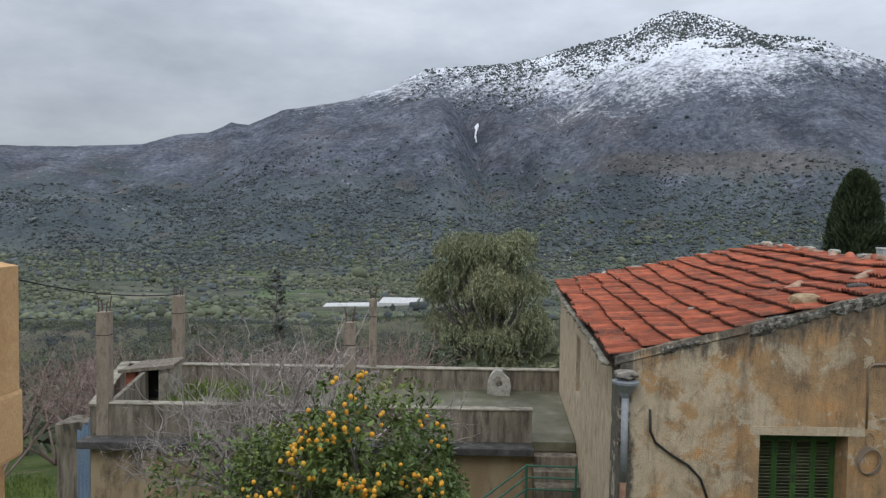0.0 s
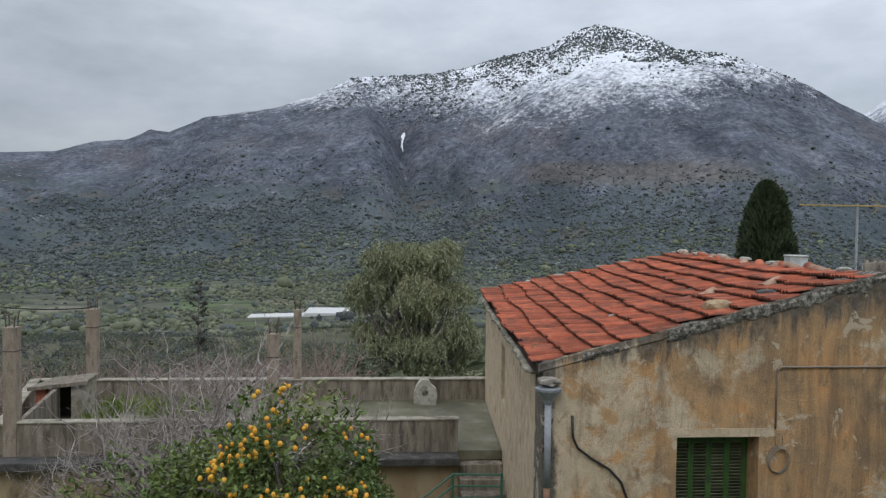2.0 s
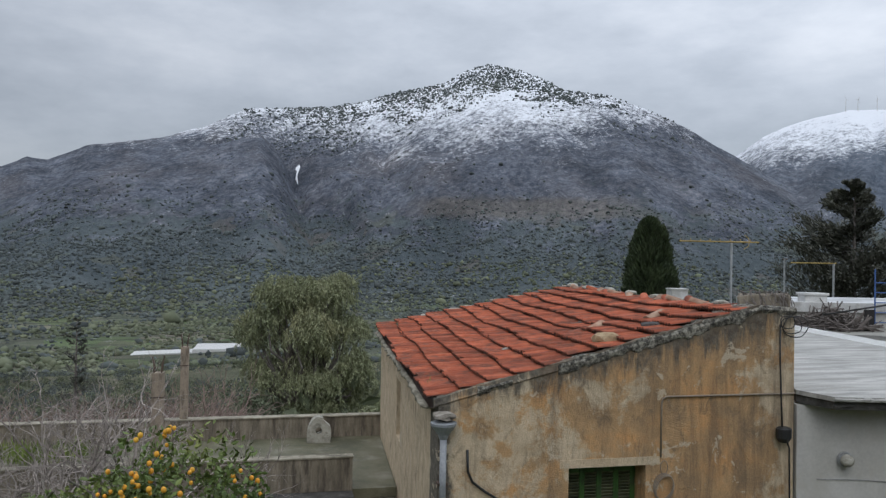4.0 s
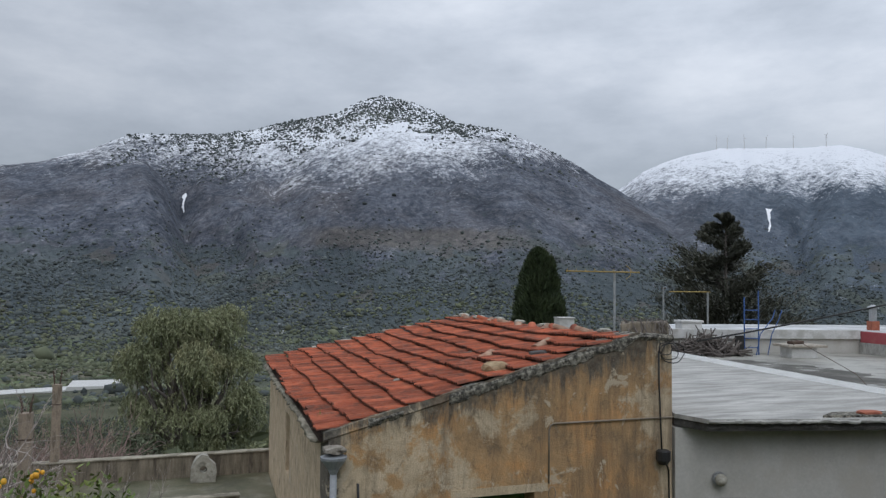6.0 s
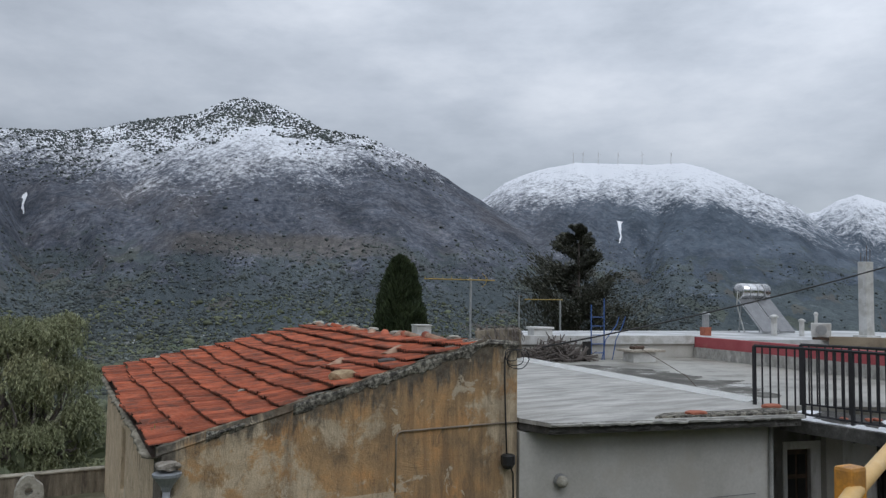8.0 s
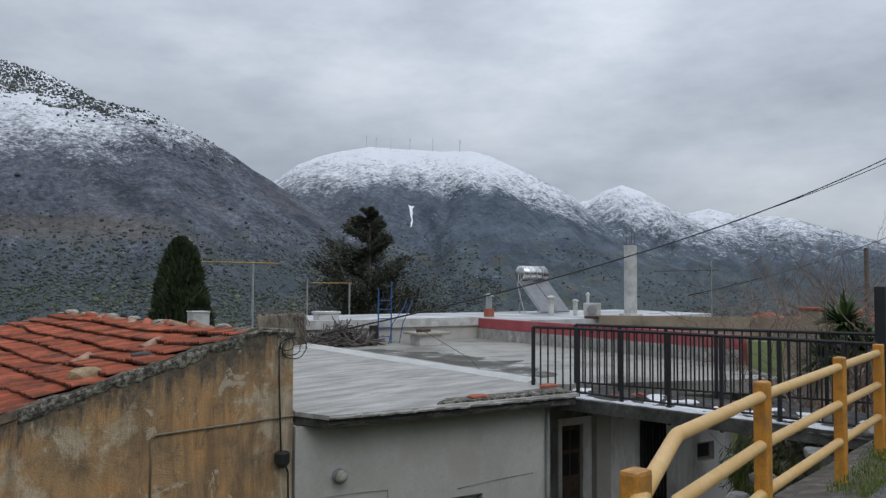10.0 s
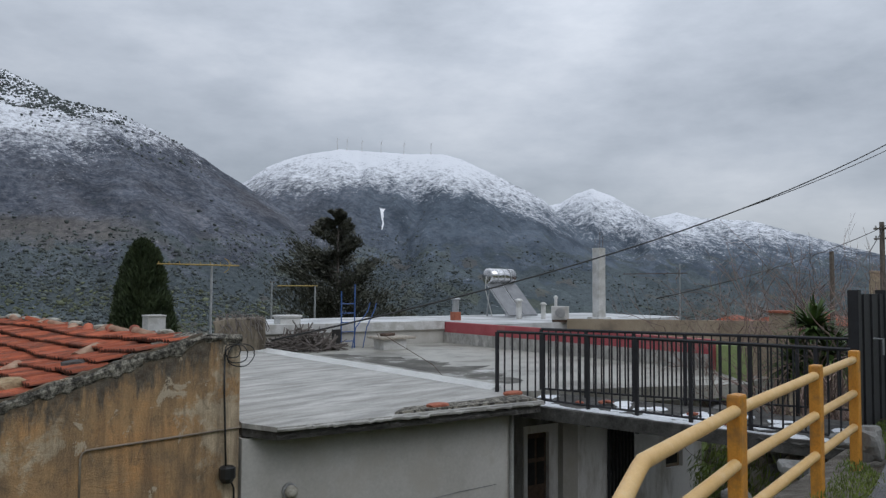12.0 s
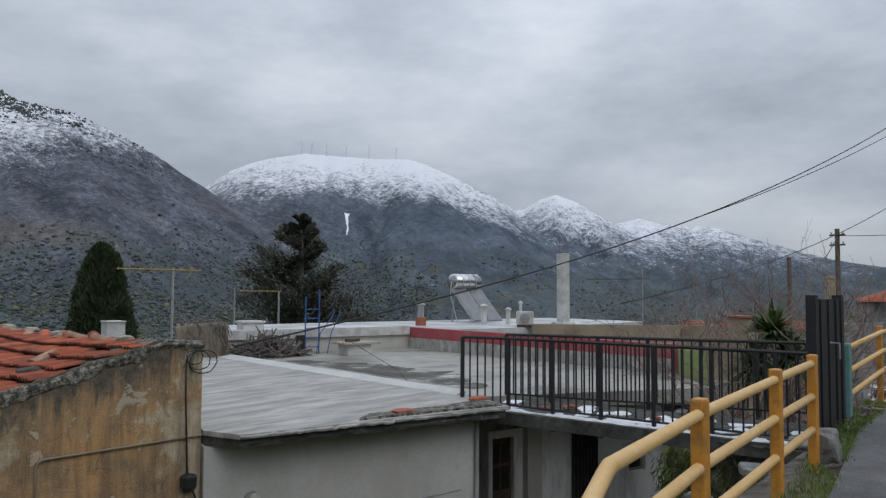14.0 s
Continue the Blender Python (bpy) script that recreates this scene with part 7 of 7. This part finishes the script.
for k, (x, y) in enumerate(((16.5, 5.0), (18.2, 5.6), (19.5, 6.0), (20.5, 5.2), (22, 6.6), (24, 7.5), (15.2, 4.8), (26, 8.5), (28, 9.5), (19, 6.6), (21.5, 7.0), (23, 6.4), (25, 8.8), (30, 9.6), (27.5, 7.6))):
    bare_tree("bare_vine", (x, y, -4.5), rng.uniform(5.6, 7.6), 300 + k, "tangle of bare vine stems beside the footbridge", M_TWIG_FAR, 5, 3, 0.03, 0.7)

pts, dirs = [], []
for k in range(14000):
    x = rng.uniform(4.5, 24)
    edge = np.interp(x, [3, 9, 12.8, 16, 34], [2.1, 2.52, 3.07, 3.3, 6.6])
    y = edge - 0.04 + rng.normal(0, 0.03) + rng.random() ** 1.4 * 0.36
    if noise.noise(Vector((x * 1.2, y * 2.5, 0))) > -0.25:
        z = np.interp(x, [3, 16, 34], [-1.68, -1.75, -4.2])
        pts.append((x, y, z - 0.01))
        dirs.append((0, 0, 1.2))
V, F = leaves(pts, 0.045, 0.010, rng, 0, dirs)
tagged(raw("verge_grass", V, F, M_GRASS), "low green grass and weeds along the road edge", "grass", kind="stuff")
bank = prism([(3.0, 2.05), (9, 2.45), (16, 3.2), (34, 6.5), (34, 7.4), (16, 3.75), (3.0, 2.9)], -9, [-1.69, -1.70, -1.77, -4.3, -4.4, -2.0, -1.75])
tagged(part("road_bank", bank, mottled("stony_earth", [(0.3, (0.10, 0.085, 0.065)), (0.55, (0.19, 0.17, 0.14)), (0.72, (0.30, 0.28, 0.25))], 6, 60, 0.95, relief=1.0, depth=0.04)), "stony earth bank under the guard rail", "bank", kind="structure")


def grass_patch(x0, x1, y0, y1, n, ln, seed, flat_z=None):
    rg = np.random.default_rng(seed)
    x, y = rg.uniform(x0, x1, n), rg.uniform(y0, y1, n)
    keep = np.array([noise.noise(Vector((a * 0.8, b * 0.8, seed))) > -0.1 for a, b in zip(x, y)])
    x, y = x[keep], y[keep]
    z = np.full(len(x), flat_z) if flat_z is not None else land(x, y)
    V, F = leaves(np.stack([x, y, z - 0.01], -1), ln, ln * 0.13, rg, 0, np.tile((0, 0, 1.3), (len(x), 1)))
    tagged(raw("grass_patch", V, F, M_GRASS), "rough green winter grass and weeds", "grass", "grass patches", "stuff")


grass_patch(-13, -7, 10, 24, 9000, 0.22, 5)
grass_patch(-5.3, -3.0, 14.2, 17.4, 2200, 0.28, 6, -4.15)
grass_patch(2.55, 3.0, 9.6, 10.6, 60, 0.12, 7, -1.74)

# ---- farther village ----


def cottage(x, y, z, w, d, h, ang, wallm, label, roof=True):
    th = thing("village_house", (x, y, z), label, "house", "village houses")
    part("body", obox(x, y, ang, w, d, z - 4, z + h, 0.03), wallm, th)
    if roof:
        bm = bmesh.new()
        o = 0.3
        A_ = [(-w / 2 - o, -d / 2 - o, h), (w / 2 + o, -d / 2 - o, h), (w / 2 + o, d / 2 + o, h), (-w / 2 - o, d / 2 + o, h), (-w / 2 + w * 0.2, 0, h + d * 0.2), (w / 2 - w * 0.2, 0, h + d * 0.2)]
        v = [bm.verts.new((a, b, c2)) for a, b, c2 in A_]
        for f_ in ((0, 1, 5, 4), (2, 3, 4, 5), (1, 2, 5), (3, 0, 4), (3, 2, 1, 0)):
            bm.faces.new([v[i] for i in f_])
        bm.transform(pose(x, y, z, 0, 0, ang))
        part("roof", bm, M_TILE_FAR, th)
    for k in range(max(1, int(w // 2.5))):
        off = Matrix.Rotation(radians(ang), 2) @ Vector((-w / 2 + 1.2 + k * 2.4, -d / 2 - 0.02))
        part("window", obox(x + off.x, y + off.y, ang, 0.8, 0.06, z + h * 0.35, z + h * 0.75), M_DARK, th)


cottage(45, 18.0, -5.2, 4.2, 4, 2.9, 12, M_CREAM, "cream house with a low red tile roof")
cottage(53, 18.4, -6.0, 5.5, 4, 3.5, 8, M_WHITE_WALL, "white house with a low red tile roof")
cottage(62, 18.0, -7.0, 6, 4, 4.5, 10, M_WHITE_WALL, "white house with a low red tile roof")
cottage(70, 11.0, -7.5, 12, 7, 7.0, 14, M_GREY_WALL, "grey stone house with a red tile roof above the road")
cottage(33, 4.2 + 5.2, -4.4, 5, 3, 2.2, 10, M_CREAM, "low cream flat-roofed outbuilding by the road", False)
tagged(part("roadside_wall", wall((60, 13.5), (66, 8.5), 0.5, -10, (-2.0, -1.8)), M_GREY_WALL), "grey stone wall along the village road", "wall", kind="structure")

bell = thing("church_belfry", (75, 17.8, -6), "small stone church belfry with arched openings", "belfry")
part("base", obox(75, 17.8, 10, 1.7, 0.8, -10, -0.2, 0.03), M_CREAM, bell)
for k in (-0.7, 0, 0.7):
    part("pier", obox(75 + k * 0.985, 17.8 + k * 0.17, 10, 0.3, 0.8, -0.2, 0.5, 0.02), M_CREAM, bell)
part("arch_beam", obox(75, 17.8, 10, 1.75, 0.8, 0.5, 0.75, 0.03), M_CREAM, bell)
for k in (-0.35, 0.35):
    part("upper_pier", obox(75 + k, 17.8 + k * 0.17, 10, 0.25, 0.7, 0.75, 1.25, 0.02), M_CREAM, bell)
part("gable", obox(75, 17.8, 10, 1.0, 0.8, 1.25, 1.55, 0.1), M_CREAM, bell)

car = thing("parked_car", (55, 10.3, -6.98), "white hatchback parked on the village road", "car")
bm = obox(55, 10.3, 14, 3.9, 1.65, -6.73, -6.13, 0.15)
obox(54.9, 10.3, 14, 2.2, 1.45, -6.13, -5.53, 0.18, bm)
part("body", bm, M_WHITE_PAINT, car)
part("windscreen", obox(53.86, 10.04, 14, 0.06, 1.2, -6.06, -5.63), M_DARK, car)
for dx in (-1.2, 1.2):
    for dy in (-0.75, 0.75):
        c_ = Matrix.Rotation(radians(14), 2) @ Vector((dx, dy))
        a_ = Matrix.Rotation(radians(14), 2) @ Vector((0, 0.1))
        part("wheel", tube([(55 + c_.x - a_.x, 10.3 + c_.y - a_.y, -6.68), (55 + c_.x + a_.x, 10.3 + c_.y + a_.y, -6.68)], 0.3, 14), M_CABLE, car)


def pole(x, y, z0, z1, r, label, arms=0):
    th = thing("utility_pole", (x, y, z0), label, "utility pole", "utility poles")
    part("shaft", tube([(x, y, z0), (x, y, z1)], [r, r * 0.75], 9), M_WOODPOLE, th)
    for k in range(arms):
        part("crossarm", obox(x, y, 60, 0.9, 0.08, z1 - 0.35 - k * 0.5, z1 - 0.27 - k * 0.5), M_WOODPOLE, th)
        for s in (-0.35, 0.35):
            d = Matrix.Rotation(radians(60), 2) @ Vector((s, 0))
            part("insulator", tube([(x + d.x, y + d.y, z1 - 0.27 - k * 0.5), (x + d.x, y + d.y, z1 - 0.15 - k * 0.5)], 0.04, 6), M_WHITE_PAINT, th)


P1, P2 = (44.0, 10.24), (50.0, 14.2)
pole(*P1, -6.5, 3.25, 0.15, "tall timber utility pole with crossarms", 2)
pole(*P2, -7.0, 2.15, 0.17, "shorter timber utility pole")


def cable(p, q, sag, r, label):
    p, q = Vector(p), Vector(q)
    pts_ = [p.lerp(q, t / 24) + Vector((0, 0, -sag * 4 * (t / 24) * (1 - t / 24))) for t in range(25)]
    tagged(part("overhead_cable", tube(pts_, r, 5), M_CABLE, smooth=True), label, "cable", "overhead cables")


cable((8.0, 9.42, -0.74), (30, 4.3, 6.10), 0.76, 0.014, "black service cable rising from the old house")
cable((21.5, 10.7, -0.3), (44, 10.2, 3.0), 0.25, 0.018, "black cable to the utility pole")
cable((24, 8.0, -1.4), (44, 10.2, 2.9), 0.4, 0.02, "black cable slanting up to the utility pole")
cable((18.0, 7.09, 1.615), (30, 4.3, 5.75), 0.2, 0.010, "second black service cable under the first")
cable((44, 10.2, 3.0), (30, 1.0, 6.0), 0.3, 0.016, "black cable leaving the utility pole")
cable((44, 10.2, 2.9), (40, 0.0, 3.3), 0.3, 0.016, "black cable leaving the utility pole")
cable((-8, 8.0, 0.62), (-5.8, 17.95, -2.05), 0.55, 0.014, "black cable hanging to the terrace pillar")

gh = thing("greenhouse", (-80, 900, -112), "long white plastic greenhouse in the valley", "greenhouse")
zg = ground_z(-60, 870)
part("cover", prism([(-75, 850), (-30, 850), (-26, 880), (-72, 880)], zg - 2, [zg + 4, zg + 4, zg + 7, zg + 7]), M_WHITE_PAINT, gh)
part("side_cover", prism([(-135, 842), (-76, 850), (-74, 866), (-133, 858)], zg - 6, [zg + 0, zg + 1, zg + 3, zg + 2]), M_WHITE_PAINT, gh)
for k, (az, el) in enumerate(((40.0, 10.05), (40.7, 10.0), (41.8, 9.95), (43.2, 9.95), (44.9, 9.9), (46.9, 9.85))):
    a = radians(az)
    x, y = 3285 * math.sin(a), 3285 * math.cos(a)
    z = ground_z(x, y)
    th = thing("wind_turbine", (x, y, z), "distant white wind turbine on the snowy summit", "wind turbine", "wind turbines")
    part("tower", tube([(x, y, z - 5), (x, y, z + 44)], [1.5, 0.9], 6), M_WHITE_PAINT, th)
    for b in range(3):
        t = b * math.tau / 3 + k
        part("blade", tube([(x, y - 2, z + 44), (x + 16 * math.cos(t) * 0.8, y - 2, z + 44 + 16 * math.sin(t))], [0.9, 0.3], 4), M_WHITE_PAINT, th)
